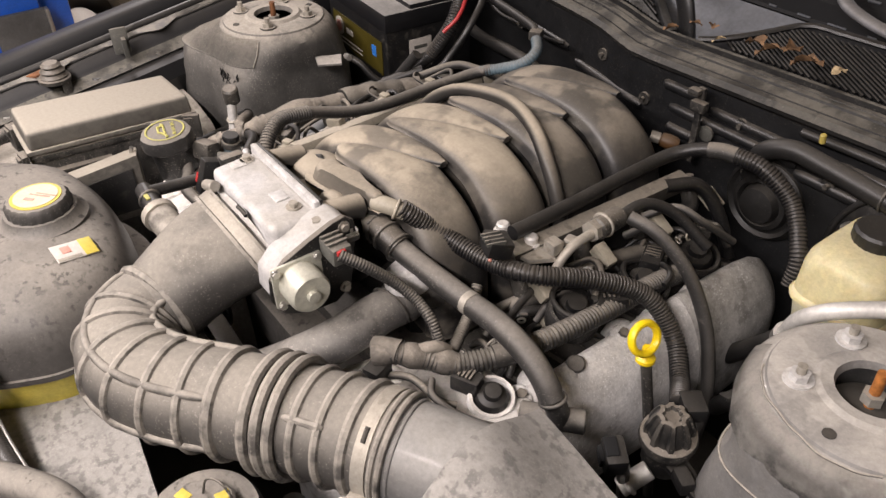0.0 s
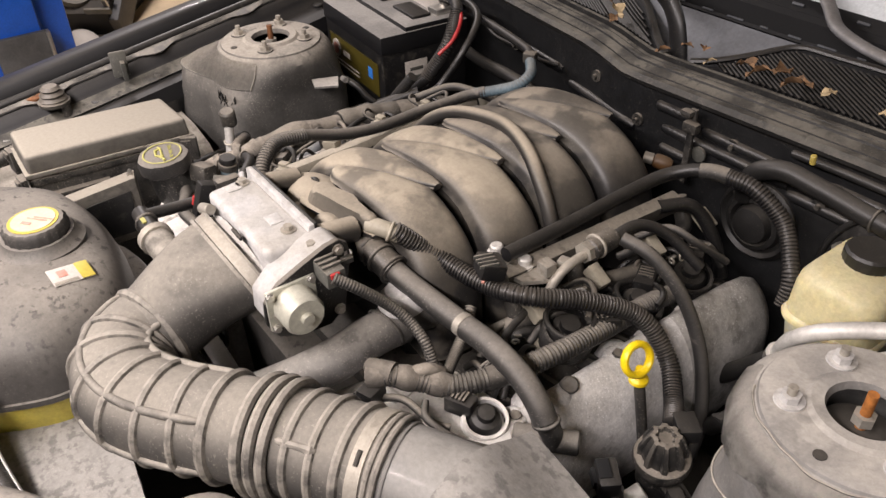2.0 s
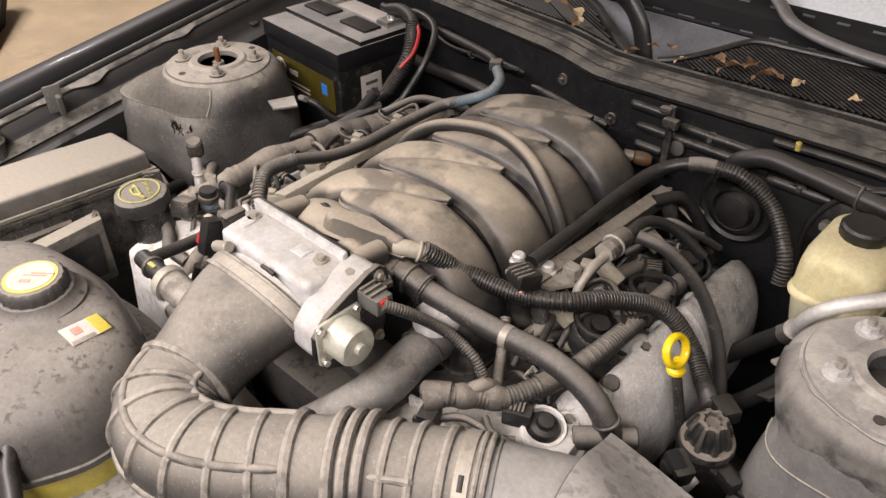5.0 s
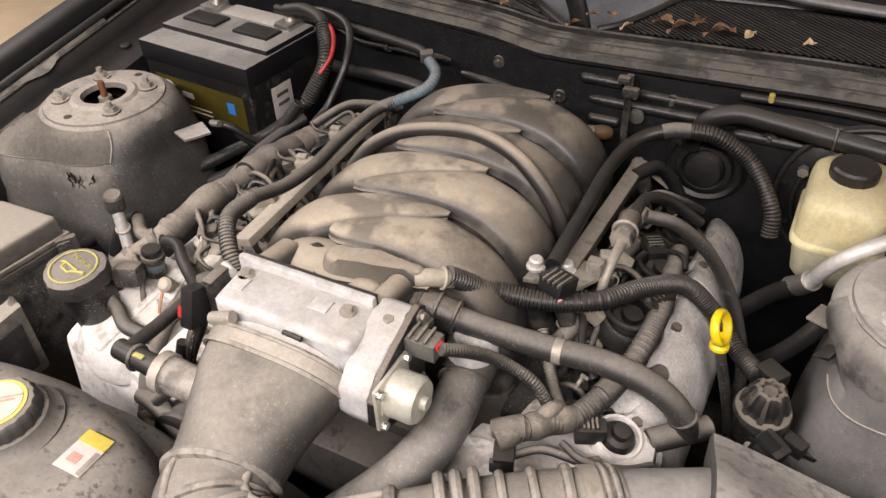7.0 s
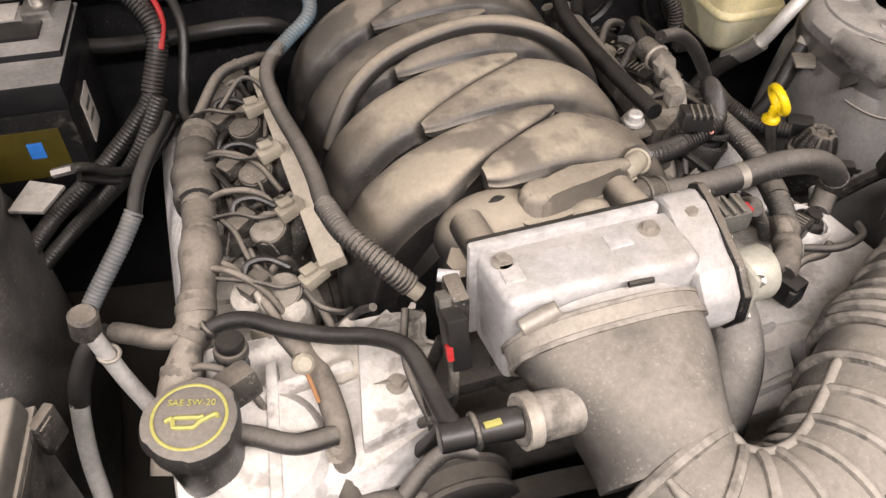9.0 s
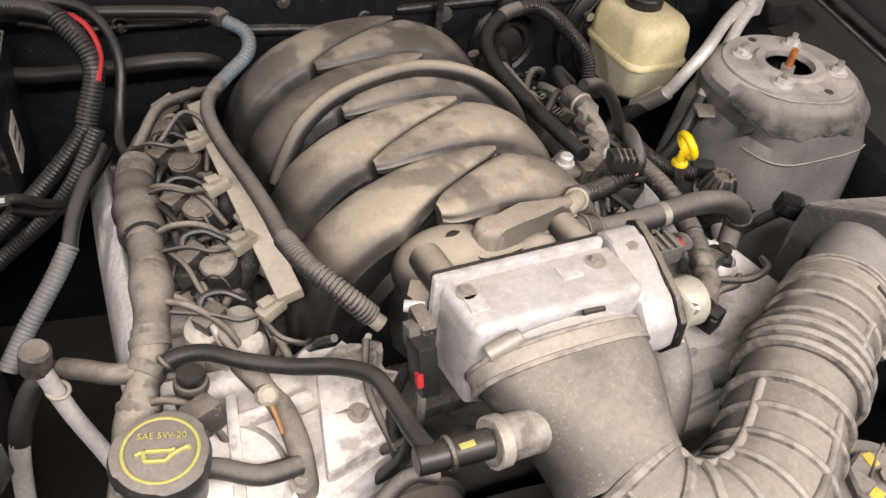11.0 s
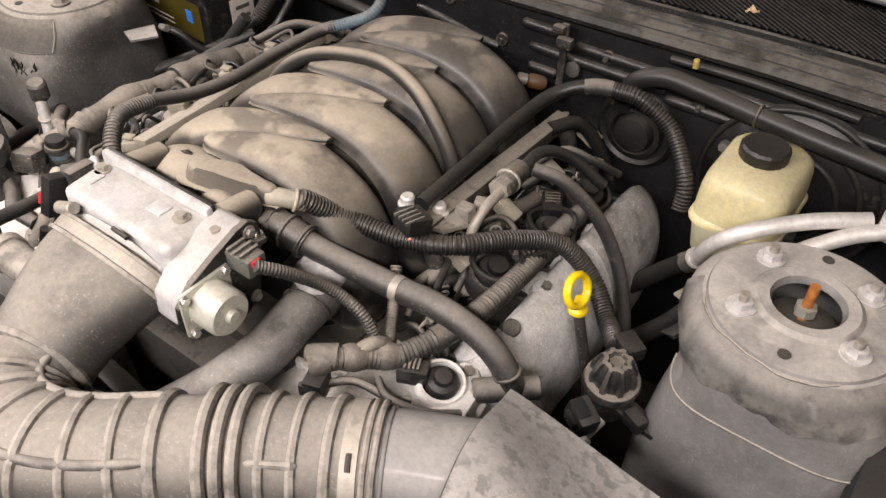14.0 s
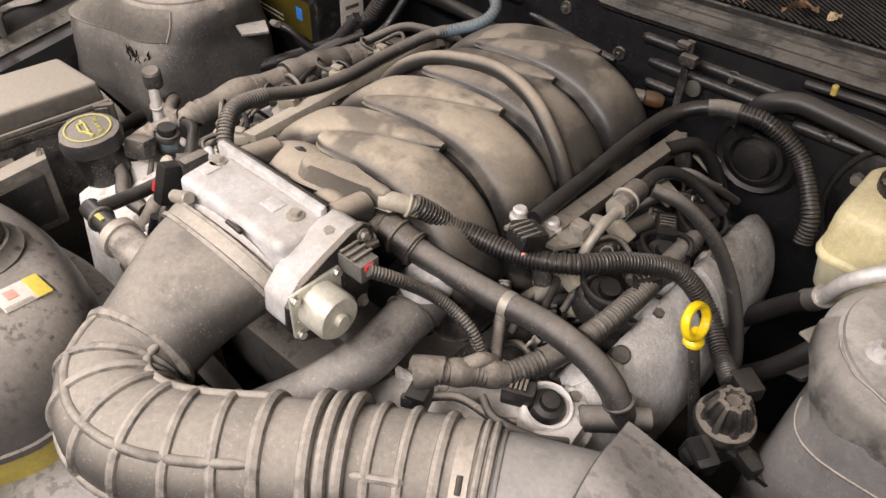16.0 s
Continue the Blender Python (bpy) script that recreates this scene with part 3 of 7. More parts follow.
    bmesh.ops.create_uvsphere(dome, u_segments=28, v_segments=16, radius=1)
    dome.transform(Matrix.Translation((cx, cy, top - 0.034)) @ Matrix.Diagonal((rx, ry, 0.034, 1)))
    part("plenum_dome", dome, "plasticdust", manifold, "swollen front of the plenum", sharp=60)
# near-black sliver on the dome imitates the shade in a slit
part("slit", tube([(-0.040, -0.206, 0.9655), (-0.032, -0.204, 0.9660), (-0.024, -0.203, 0.9655)], lambda u: 0.0022 * math.sin(math.pi * min(1, max(0.05, u))), n=10, seg=8, wide=1.6), "clean", manifold, "small slit, its shade drawn as a near-black sliver")
# moulded breather channel: flat top, steep dark sides, a lip along its foot
CH = [(0.019 * math.cos(radians(w)), -0.213 + 0.019 * math.sin(radians(w))) for w in (80, 110, 140, 170, 200, 230, 260, 285)]
CH += [(0.028, -0.226), (0.045, -0.222), (0.062, -0.216), (0.080, -0.209), (0.094, -0.206), (0.099, -0.190), (0.085, -0.186), (0.060, -0.192), (0.040, -0.197), (0.020, -0.197)]
mid = V3((0.045, -0.205, 0))
grow = lambda k: [(mid.x + (x - mid.x) * (1 + k), mid.y + (y - mid.y) * (1 + 3 * k)) for x, y in CH]
part("breather_channel", prism(grow(0.05), 0.945, lambda x, y: 0.977 - 0.10 * abs(x - 0.03) * 0.6, bevel=0.007, seg=3, top=grow(-0.09)), "channeldust", manifold, "moulded breather channel")
part("channel_lip", prism(grow(0.09), lambda x, y: 0.955 - 0.04 * max(0, x), lambda x, y: 0.959 - 0.04 * max(0, x), bevel=0.001), "plasticdust", manifold, "lip along the channel's foot")
# moulded vacuum tube over the runners
part("vacuum_tube", tube([(-0.138, -0.002, 0.895), (-0.122, 0.008, 0.925), (-0.100, 0.020, 0.950), (-0.06, 0.033, 0.970), (0.0, 0.042, 0.981), (0.045, 0.040, 0.983), (0.090, 0.029, 0.975), (0.124, 0.018, 0.955), (0.151, 0.012, 0.922), (0.166, 0.010, 0.88), (0.169, 0.010, 0.82)], 0.0095, n=60), "plasticdust", manifold, "thin dusty vacuum tube")

# ---------------------------------------------------------------- throttle body
tb = thing("electric_throttle", (0, -0.295, 0.89), "bright dusty cast aluminium throttle body with an electric actuator", "throttle body")
part("housing", prism([(-0.068, -0.326), (0.088, -0.326), (0.09, -0.268), (-0.074, -0.268)], 0.885, 0.978, bevel=0.009, seg=3), "alu", tb, "cast aluminium housing")
part("flange", box((0.0, -0.267, 0.935), (0.158, 0.008, 0.10), bevel=0.003), "alu", tb, "machined flange")
part("gasket", box((0.0, -0.2615, 0.936), (0.155, 0.004, 0.097), bevel=0.001), "clean", tb, "black gasket edge")
part("mouth", tube([(0.009, -0.322, 0.93), (0.009, -0.332, 0.928), (0.009, -0.345, 0.924)], 0.042, n=6, seg=40, wide=1.7), "alu", tb, "oval mouth")
for x, y in ((-0.058, -0.285), (0.062, -0.287)):
    bolt(tb, (x, y, 0.978), r=0.0052, h=0.005, washer=0.0085, material="band")
for x, y, w, d, rz in ((0.034, -0.290, 0.020, 0.016, 0), (-0.055, -0.298, 0.016, 0.018, 0)):
    part("cast_rib", box((x, y, 0.978), (w, d, 0.003), bevel=0.001, rz=rz), "alu", tb, "raised casting rib")
ACT = [(-0.252, 0.978), (-0.262, 0.986), (-0.276, 0.983), (-0.300, 0.974), (-0.330, 0.962), (-0.347, 0.945), (-0.349, 0.920), (-0.338, 0.900), (-0.312, 0.888), (-0.280, 0.886), (-0.262, 0.900), (-0.256, 0.935), (-0.250, 0.962)]


def on_edge(outline, x0, x1, bevel):
    """A plate with an outline in y and z, thick along x."""
    bm = prism(outline, x0, x1, bevel=bevel)
    bm.transform(Matrix(((0, 0, 1, 0), (1, 0, 0, 0), (0, 1, 0, 0), (0, 0, 0, 1))))
    return bm


part("actuator_cover", on_edge(ACT, 0.084, 0.1165, 0.005), "alu", tb, "cast actuator cover")
part("actuator_plate", on_edge([(-0.298 + (y + 0.298) * 1.05, 0.935 + (z - 0.935) * 1.05) for y, z in ACT], 0.117, 0.1235, 0.0015), "black", tb, "black actuator plate")
for y, z in ((-0.262, 0.977), (-0.340, 0.930), (-0.268, 0.900)):
    bolt(tb, (0.1235, y, z), (1, 0, 0), r=0.0045, h=0.004, washer=0.0065, material="band")
bolt(tb, (0.102, -0.281, 0.976), r=0.0055, h=0.005, material="band")
mot = part("motor", lathe([(0.018, 0), (0.0225, 0.002), (0.0225, 0.028), (0.020, 0.032), (0.007, 0.0325), (0.0065, 0.038), (0.0, 0.0385)], (0.124, -0.321, 0.937), (1, 0, 0)), "motor", tb, "pale zinc motor can")
part("motor_flange", box((0.1255, -0.321, 0.937), (0.004, 0.056, 0.05), bevel=0.0015), "motor", tb)
for dy, dz in ((-0.022, -0.022), (0.023, 0.022), (-0.024, 0.02), (0.022, -0.02)):
    bolt(tb, (0.1275, -0.321 + dy, 0.937 + dz), (1, 0, 0), r=0.004, h=0.003, washer=0.005)
con = part("connector", box((0.138, -0.281, 0.965), (0.031, 0.022, 0.020), bevel=0.003), "grey", tb, "grey plug in the actuator")
part("lock_tab", box((0.152, -0.283, 0.971), (0.008, 0.010, 0.006), bevel=0.001), "red", con, "red lock tab")
for i in range(3):
    part("rib", box((0.128 + 0.008 * i, -0.281, 0.9775), (0.003, 0.022, 0.003), bevel=0.0008), "grey", con)
part("bracket", prism([(0.106, -0.262), (0.128, -0.27), (0.130, -0.248), (0.118, -0.243)], 0.958, 0.964, bevel=0.001), "black", tb, "small black bracket")
bolt(tb, (0.119, -0.253, 0.964), r=0.0055, h=0.005)
part("position_sensor", box((-0.096, -0.29, 0.945), (0.014, 0.03, 0.05), bevel=0.004), "black", tb, "black position sensor")
part("nipple", cyl((-0.088, -0.275, 0.962), (-0.103, -0.268, 0.962), 0.005), "alu", tb)

# ---------------------------------------------------------------- intake duct and elbow
duct = thing("intake_duct", (0.1, -0.44, 0.83), "dusty grey rubber intake duct with a ribbed elbow and bellows", "air duct")
SEAM = V3((0.017, -0.437, 0.887))


def duct_taper():
    rings = []
    for i in range(25):
        u = i / 24
        c = V3((0.009, -0.331, 0.929)).lerp(SEAM, u) + V3((0, 0, 0.008 * math.sin(math.pi * u)))
        s = u * u * (3 - 2 * u)
        w, h = 0.0765 + (0.052 - 0.0765) * s, 0.045 + (0.052 - 0.045) * s
        t = (SEAM - V3((0.009, -0.331, 0.929))).normalized()
        up = (V3((0, 0, 1)) - t * t.z).normalized()
        rings.append([c + V3((1, 0, 0)) * w * math.copysign(abs(math.cos(a)) ** (0.8 + 0.2 * s), math.cos(a)) + up * h * math.sin(a) for a in [2 * math.pi * k / 40 for k in range(40)]])
    return skin(bmesh.new(), rings)


part("tapered_mouth", duct_taper(), "rubber", duct, "smooth tapered rubber mouth", sharp=60)
ELBOW = [(0.017, -0.437, 0.888), (0.030, -0.470, 0.884), (0.063, -0.490, 0.882), (0.104, -0.487, 0.881), (0.144, -0.465, 0.880), (0.190, -0.430, 0.882), (0.240, -0.395, 0.886), (0.285, -0.367, 0.889), (0.322, -0.346, 0.891), (0.345, -0.333, 0.891)]
EP, ELEN = even(spline(ELBOW, 300), 241)
EF = frames_along(EP)


def elbow_ring(u, R, r):
    i = round(u * 240)
    t, a, b = EF[i]
    return ring(EP[i], t, R, r, seg=36, rs=8)


def elbow_point(u, ang, R):
    i = round(u * 240)
    t, a, b = EF[i]
    return EP[i] + a * R * math.cos(radians(ang)) + b * R * math.sin(radians(ang))


RAD = 0.0505
part("elbow", tube(EP[:236], RAD, n=120, seg=40, smooth=False), "rubber", duct, "ribbed rubber elbow", sharp=60)
for u in (0.012, 0.095, 0.16, 0.228, 0.298, 0.380, 0.465, 0.552):
    part("rib", elbow_ring(u, RAD - 0.0005, 0.0047 if u not in (0.012, 0.552) else 0.0062), "rubber", duct)
for u in (0.650, 0.684, 0.718):
    part("bellow", elbow_ring(u, RAD + 0.0042, 0.0054), "rubber", duct, "raised bellows fold")
for u in (0.765, 0.830, 0.895):
    part("rib", elbow_ring(u, RAD - 0.0005, 0.0046 if u < 0.85 else 0.0052), "rubber", duct)
for ang in (-45, 34, 96):
    part("long_rib", tube([elbow_point(0.012 + 0.54 * i / 12, ang, RAD) for i in range(13)], lambda u: 0.0043 * min(1, 14 * u + 0.3, 14 - 14 * u + 0.3), n=48, seg=10), "rubber", duct)
part("long_rib", tube([elbow_point(0.738 + 0.105 * i / 4, 34, RAD) for i in range(5)], lambda u: (0.0036 + 0.0022 * max(0, 3 * u - 2)) * min(1, 9 * u + 0.3, 9 - 9 * u + 0.3), n=12, seg=8), "rubber", duct)
# clamps on the duct
clamp = thing("hose_clamp", (0, -0.333, 0.90), "dusty steel band clamp round the duct's oval mouth", "hose clamp")


def oval_band(c, t, w, h, width, out):
    rings = []
    t = V3(t).normalized()
    side = V3((1, 0, 0))
    up = t.cross(side).normalized()
    up = up if up.z > 0 else -up
    for d, o in ((-width / 2, 0), (-width / 2, out), (width / 2, out), (width / 2, 0), (-width / 2, 0)):
        rings.append([V3(c) + t * d + side * (w + o) * math.copysign(abs(math.cos(a)) ** 0.8, math.cos(a)) + up * (h + o) * math.sin(a) for a in [2 * math.pi * k / 48 for k in range(48)]])
    return skin(bmesh.new(), rings, caps=False)


TD = (SEAM - V3((0.009, -0.331, 0.929))).normalized()
part("band", oval_band(V3((0.009, -0.334, 0.929)), TD, 0.077, 0.0455, 0.012, 0.002), "band", clamp, "dusty steel band")
part("edge_wire", oval_band(V3((0.009, -0.3425, 0.9265)), TD, 0.077, 0.0455, 0.004, 0.0035), "rubber", clamp)
part("edge_wire", oval_band(V3((0.009, -0.3265, 0.931)), TD, 0.077, 0.0455, 0.003, 0.0035), "rubber", clamp)
# near-black bar on the band imitates the shade in its slot
part("slot", tube([(0.022, -0.333, 0.9765), (0.032, -0.333, 0.976), (0.042, -0.333, 0.975)], 0.0024, n=8, seg=8), "dark", clamp, "slot in the band, its shade drawn as a near-black bar")
part("screw_housing", cyl((-0.062, -0.336, 0.962), (-0.034, -0.336, 0.974), 0.0065, bevel=0.001), "band", clamp)

clamp2 = thing("hose_clamp", tuple(EP[225]), "dusty steel worm-drive clamp round the air tube", "hose clamp")
t2, a2, b2 = EF[225]


def round_band(c, t, R, width, out, seg=48):
    t = V3(t).normalized()
    a = t.orthogonal().normalized()
    b = t.cross(a)
    return skin(bmesh.new(), [[V3(c) + t * d + (a * math.cos(2 * math.pi * k / seg) + b * math.sin(2 * math.pi * k / seg)) * (R + o) for k in range(seg)] for d, o in ((-width / 2, -0.001), (-width / 2, out), (width / 2, out), (width / 2, -0.001), (-width / 2, -0.001))], caps=False)


part("band", round_band(EP[225], t2, RAD, 0.013, 0.002), "band", clamp2)
part("rim", elbow_ring(0.964, RAD, 0.003), "rubber", clamp2)
part("rim", elbow_ring(0.980, RAD, 0.0030), "rubber", clamp2)
sc = elbow_point(0.938, 98, RAD + 0.006)
part("screw_housing", box(sc, (0.018, 0.014, 0.016), bevel=0.004, rz=30), "band", clamp2)
part("screw_head", cyl(sc - V3((0.012, 0.008, 0.004)), sc + V3((0.012, 0.008, 0.004)), 0.0055, seg=6), "steel", clamp2)
# near-black bar imitates the slot's shade on this band too
part("slot", tube([elbow_point(0.938, a, RAD + 0.002) for a in (20, 25, 30, 35)], 0.0024, n=8, seg=8), "dark", clamp2)

# air tube and filter box
maf = thing("air_meter_tube", (0.37, -0.34, 0.85), "smooth dark plastic air meter tube, lightly dusty, its top paled for sheen", "air tube")
part("tube_body", tube([EP[232], EP[236], EP[240], (0.375, -0.316, 0.891), (0.412, -0.295, 0.890)], lambda u: 0.0475 - 0.002 * u, n=20, seg=40), "maf", maf, sharp=60)
part("tube_collar", elbow_ring(0.996, 0.0470, 0.0022), "maf", maf)
abox = thing("air_filter_box", (0.50, -0.35, 0.70), "grey plastic air filter box lid with dark stains", "air filter box")


def lid_left(y):
    return 0.386 + 0.17 * (-0.226 - y) + 1.2 * max(0, -0.42 - y) ** 1.3


def lid_top(x, y):
    u = min(1, max(0, (x - lid_left(y)) / 0.17))
    arch = 0.052 * math.exp(-((y + 0.315) / 0.070) ** 2) * (1 - u * u * (3 - 2 * u))
    return 0.907 - 0.05 * (x - 0.386) + 0.05 * min(0, y + 0.42) + arch


rows = []
for i in range(31):
    y = -0.226 - 0.30 * i / 30
    xl, xr = lid_left(y), 0.612 + 0.05 * i / 30
    top = [(xl + (xr - xl) * k / 22, y - 0.012 * k / 22) for k in range(23)]
    rows.append([(xl + 0.004, y, 0.868), (xl + 0.001, y, lid_top(xl, y) - 0.006), (xl + 0.003, y, lid_top(xl, y) - 0.001)] + [(x, yy, lid_top(x, y)) for x, yy in top[1:]] + [(xr + 0.004, y - 0.012, lid_top(xr, y) - 0.02)])
rows = [[(x, yy + 0.004, z - 0.035) for x, yy, z in rows[0]]] + rows
part("lid", sheet(rows, 0.003), "stained", abox, "stained grey lid", sharp=40)
LID = [(0.392, -0.232), (0.610, -0.240), (0.63, -0.52), (0.50, -0.52), (0.436, -0.42), (0.408, -0.32)]
part("box_body", prism([(x + 0.016, y * 0.985 - 0.006) for x, y in LID], 0.62, 0.886, bevel=0.006), "clean", abox, "dark lower box")
for y in (-0.395, -0.413):
    part("rib", box((0.438 - (y + 0.395) * 0.3, y, 0.82), (0.008, 0.004, 0.11), bevel=0.001, rz=-17), "stained", abox, "upright rib")
cl = part("clip", box((0.575, -0.231, 0.858), (0.030, 0.010, 0.026), bevel=0.003), "black", abox, "square locking clip")
# solid black block imitates the window's shaded inside
part("clip_window", box((0.575, -0.225, 0.856), (0.018, 0.003, 0.012), bevel=0.001), "holeshade", cl)
cl = part("clip", box((0.452, -0.228, 0.862), (0.026, 0.012, 0.022), bevel=0.003, rz=-10), "black", abox, "square locking clip")


# ---------------------------------------------------------------- strut towers
def strut_tower(side, front):
    """A pressed tower: round dished top with a rim, a sloping shoulder that squares off, and a flaring box wall below."""
    o = thing("strut_tower", (side * 0.56, 0, 0.60), "dusty strut tower with a rusty rod and torn front seam" if side < 0 else "dusty painted strut tower with an orange rusty strut rod", "strut tower", group="strut towers")
    c = V3((side * 0.56, -0.008 if side < 0 else 0.004, 0.0))
    levels = [(0.031, 0.932, 2, 0), (0.034, 0.939, 2, 0), (0.045, 0.940, 2, 0), (0.050, 0.936, 2, 0), (0.0845, 0.935, 2, 0), (0.0875, 0.9338, 2, 0), (0.0890, 0.931, 2, 0),
              (0.097, 0.926, 2, 0), (0.104, 0.917, 2, 0), (0.108, 0.905, 2.2, 0.1), (0.110, 0.888, 2.6, 0.4), (0.111, 0.868, 3.2, 0.8), (0.112, 0.852, 4.0, 1.0), (0.112, 0.80, 4.5, 1.12), (0.113, 0.72, 5, 1.25), (0.113, 0.50, 5, 1.3)]

    def at(w, lv, out=0.0):
        r, z, q, k = lv
        dx, dy = math.cos(w), math.sin(w)
        ex = 1 / (abs(dx) ** q + abs(dy) ** q) ** (1 / q)
        x, y = (r + out) * ex * dx, (r + out) * ex * dy
        if y < 0:
            y *= 1 + k * (front - 0.112) / 0.112 if k <= 1 else front / 0.112 + 0.17 * (k - 1)
        if x > 0:
            x *= 1 + 0.05 * min(k, 1)
        else:
            x *= 1 - (0.26 if side > 0 else 0.13) * min(1.5 * k, 1) + (1.5 * min(0.12, max(0, 0.875 - z)) if side > 0 else 0)
        if side < 0 and dx > 0 and dy < 0:
            # the outer front corner squares off early
            e = 0.060 * (2 * abs(dx * dy)) ** 1.5 * min(1, max(0, (0.921 - z) / 0.028)) * (1 - 0.45 * min(k, 1))
            x, y = x + e * 0.72, y - e * 0.72
        return c + V3((side * x, y, z))

    part("tower_shell", skin(bmesh.new(), [[at(2 * math.pi * k / 72, lv) for k in range(72)] for lv in levels], caps=False), "towerflank" if side > 0 else "towerdust", o, "dusty dark tower shell", sharp=28)
    # overlapping front panel with a caulked upper edge
    a0, a1 = (radians(222), radians(330)) if side < 0 else (radians(205), radians(345))
    ws = [a0 + (a1 - a0) * i / 24 for i in range(25)]
    seam = levels[10] if side < 0 else levels[12]
    part("caulk_seam", tube([at(w, seam, 0.001) for w in ws], 0.0013, n=60, seg=8), "towerdust", o, "caulked seam")
    if side < 0:
        rows = [[at(w, lv, e) for w in ws] for lv, e in zip(levels[6:11], (-0.001, 0.0004, 0.0012, 0.002, 0.0022))]
        bm = bmesh.new()
        skin(bm, rows, close=False)
        bmesh.ops.solidify(bm, geom=bm.faces[:], thickness=0.0015)
        part("front_panel", bm, "towerdust", o, "overlapping shoulder panel")
        part("panel_edge", tube([at(ws[0], lv, 0.0020) for lv in levels[7:11]], 0.0011, n=16, seg=6), "band", o, "pale panel edge")
        rng = random.Random(5)
        for i in range(10):
            w = radians(rng.uniform(226, 248))
            p = at(w, levels[11], 0.0012) + V3((0, 0, rng.uniform(-0.006, 0.017)))
            pts = [p + V3((rng.uniform(-0.005, 0.005), -0.001, -0.006 * q + rng.uniform(-0.002, 0.002))) for q in range(4)]
            part("torn_sealer", tube(pts, lambda u: 0.0013 * (1 - 0.7 * abs(2 * u - 1)), n=12, seg=6, wide=1.8), "clean", o, "torn black sealer")
    else:
        ws = [radians(188 + 170 * i / 60) for i in range(61)]
        drop = lambda i: 0.004 * math.sin(0.31 * i) + 0.0025 * math.sin(0.83 * i + 1) + 0.0015 * math.sin(1.9 * i)
        bm = bmesh.new()
        skin(bm, [[at(w, lv, e) + V3((0, 0, q * drop(i))) for i, w in enumerate(ws)] for lv, e, q in ((levels[6], -0.0006, 0), (levels[7], 0.0010, 0), (levels[8], 0.0022, 0), (levels[9], 0.0030, 0.5), ((0.1095, 0.893, 2.5, 0.32), 0.0034, 1.0))], close=False)
        bmesh.ops.solidify(bm, geom=bm.faces[:], thickness=0.0015)
        part("top_skirt", bm, "tower", o, "dusty pressed top with a wavy lower edge", sharp=50)
        edge = [at(radians(208 + 4.2 * i), levels[6], 0.0016 + 0.0006 * math.sin(1.3 * i) + 0.0012 * math.sin(0.45 * i)) + V3((0, 0, -0.0005 - 0.0008 * math.sin(0.45 * i))) for i in range(24)]
        part("top_edge", tube(edge, 0.0011, n=60, seg=6), "towerdust", o, "wavy edge of the top plate")
        p = at(radians(205), levels[8], 0.001)
        part("torn_flap", prism([(p.x - 0.012, p.y - 0.010), (p.x + 0.004, p.y - 0.018), (p.x + 0.012, p.y - 0.006), (p.x, p.y + 0.006)], lambda x, y: 0.880 + 0.3 * (x - p.x), lambda x, y: 0.884 + 0.9 * (x - p.x), bevel=0.001), "clean", o, "torn sealer flap")
    part("rod", cyl(c + V3((0, 0, 0.88)), c + V3((0, 0, 0.958)), 0.0048), "rust" if side < 0 else "orangerust", o, "rusty strut rod")
    part("rod_nut", hexnut(c + V3((0, 0, 0.924)), (0, 0, 1), 0.010, 0.010), "band", o, "strut nut")
    part("bearing", lathe([(0.034, 0), (0.034, 0.006), (0.018, 0.012), (0.01, 0.013)], c + V3((0, 0, 0.905)), seg=24), "dark", o)
    for ang in (-140, -35, 45, 140):
        p = c + V3((0.0625 * math.cos(radians(ang)), 0.0625 * math.sin(radians(ang)), 0.936))
        n = part("nut", hexnut(p, (0, 0, 1), 0.0092, 0.009), "alu" if side > 0 else "band", o, "dusty zinc nut")
        part("stud", cyl(p, p + V3((0, 0, 0.017)), 0.0044, seg=12), "band", n)
        part("washer", cyl(p - V3((0, 0, 0.002)), p + V3((0, 0, 0.002)), 0.0135, seg=24), "alu" if side > 0 else "towerdust", n)
    # near-black discs on the plate imitate the shade in two locating holes
    for ang in (-88, 92):
        p = c + V3((0.072 * math.cos(radians(ang)), 0.072 * math.sin(radians(ang)), 0.9345))
        part("hole", cyl(p - V3((0, 0, 0.001)), p + V3((0, 0, 0.0016)), 0.0058, seg=20), "dark", o, "locating hole, its shade drawn as a near-black disc")
    return o


M["amberclip"] = surf("amber_plastic", (0.42, 0.33, 0.08), 0.4, vary=0.1, bump=0.02)
M["amber"] = surf("dusty_amber_plastic", (0.11, 0.055, 0.022), 0.45, vary=0.3, scale=60, dust=0.4, dustcol=(0.2, 0.16, 0.11), bump=0.1)
M["orangerust"] = surf("orange_rust", (0.38, 0.14, 0.03), 0.85, metal=0.1, vary=0.5, scale=90, bump=0.5)
strut_tower(-1, 0.132)
strut_tower(1, 0.106)

# ---------------------------------------------------------------- battery
bat = thing("car_battery", (-0.50, 0.21, 0.77), "black car battery with a yellow-green front label and dusty top", "battery")
BR = -5.0


def bpose(x, y, z):
    v = Matrix.Rotation(radians(BR), 4, "Z") @ V3((x, y, 0))
    return (-0.502 + v.x, 0.215 + v.y, z)


part("case", box(bpose(0, 0, 0.855), (0.236, 0.172, 0.15), bevel=0.004, rz=BR), "clean", bat, "black case")
part("lid", box(bpose(0, 0, 0.937), (0.242, 0.178, 0.034), bevel=0.005, rz=BR), "batgrey", bat, "dusty black lid")
part("lid_step", box(bpose(0, 0.02, 0.957), (0.236, 0.115, 0.010), bevel=0.003, rz=BR), "batgrey", bat)
for x in (-0.06, 0.055):
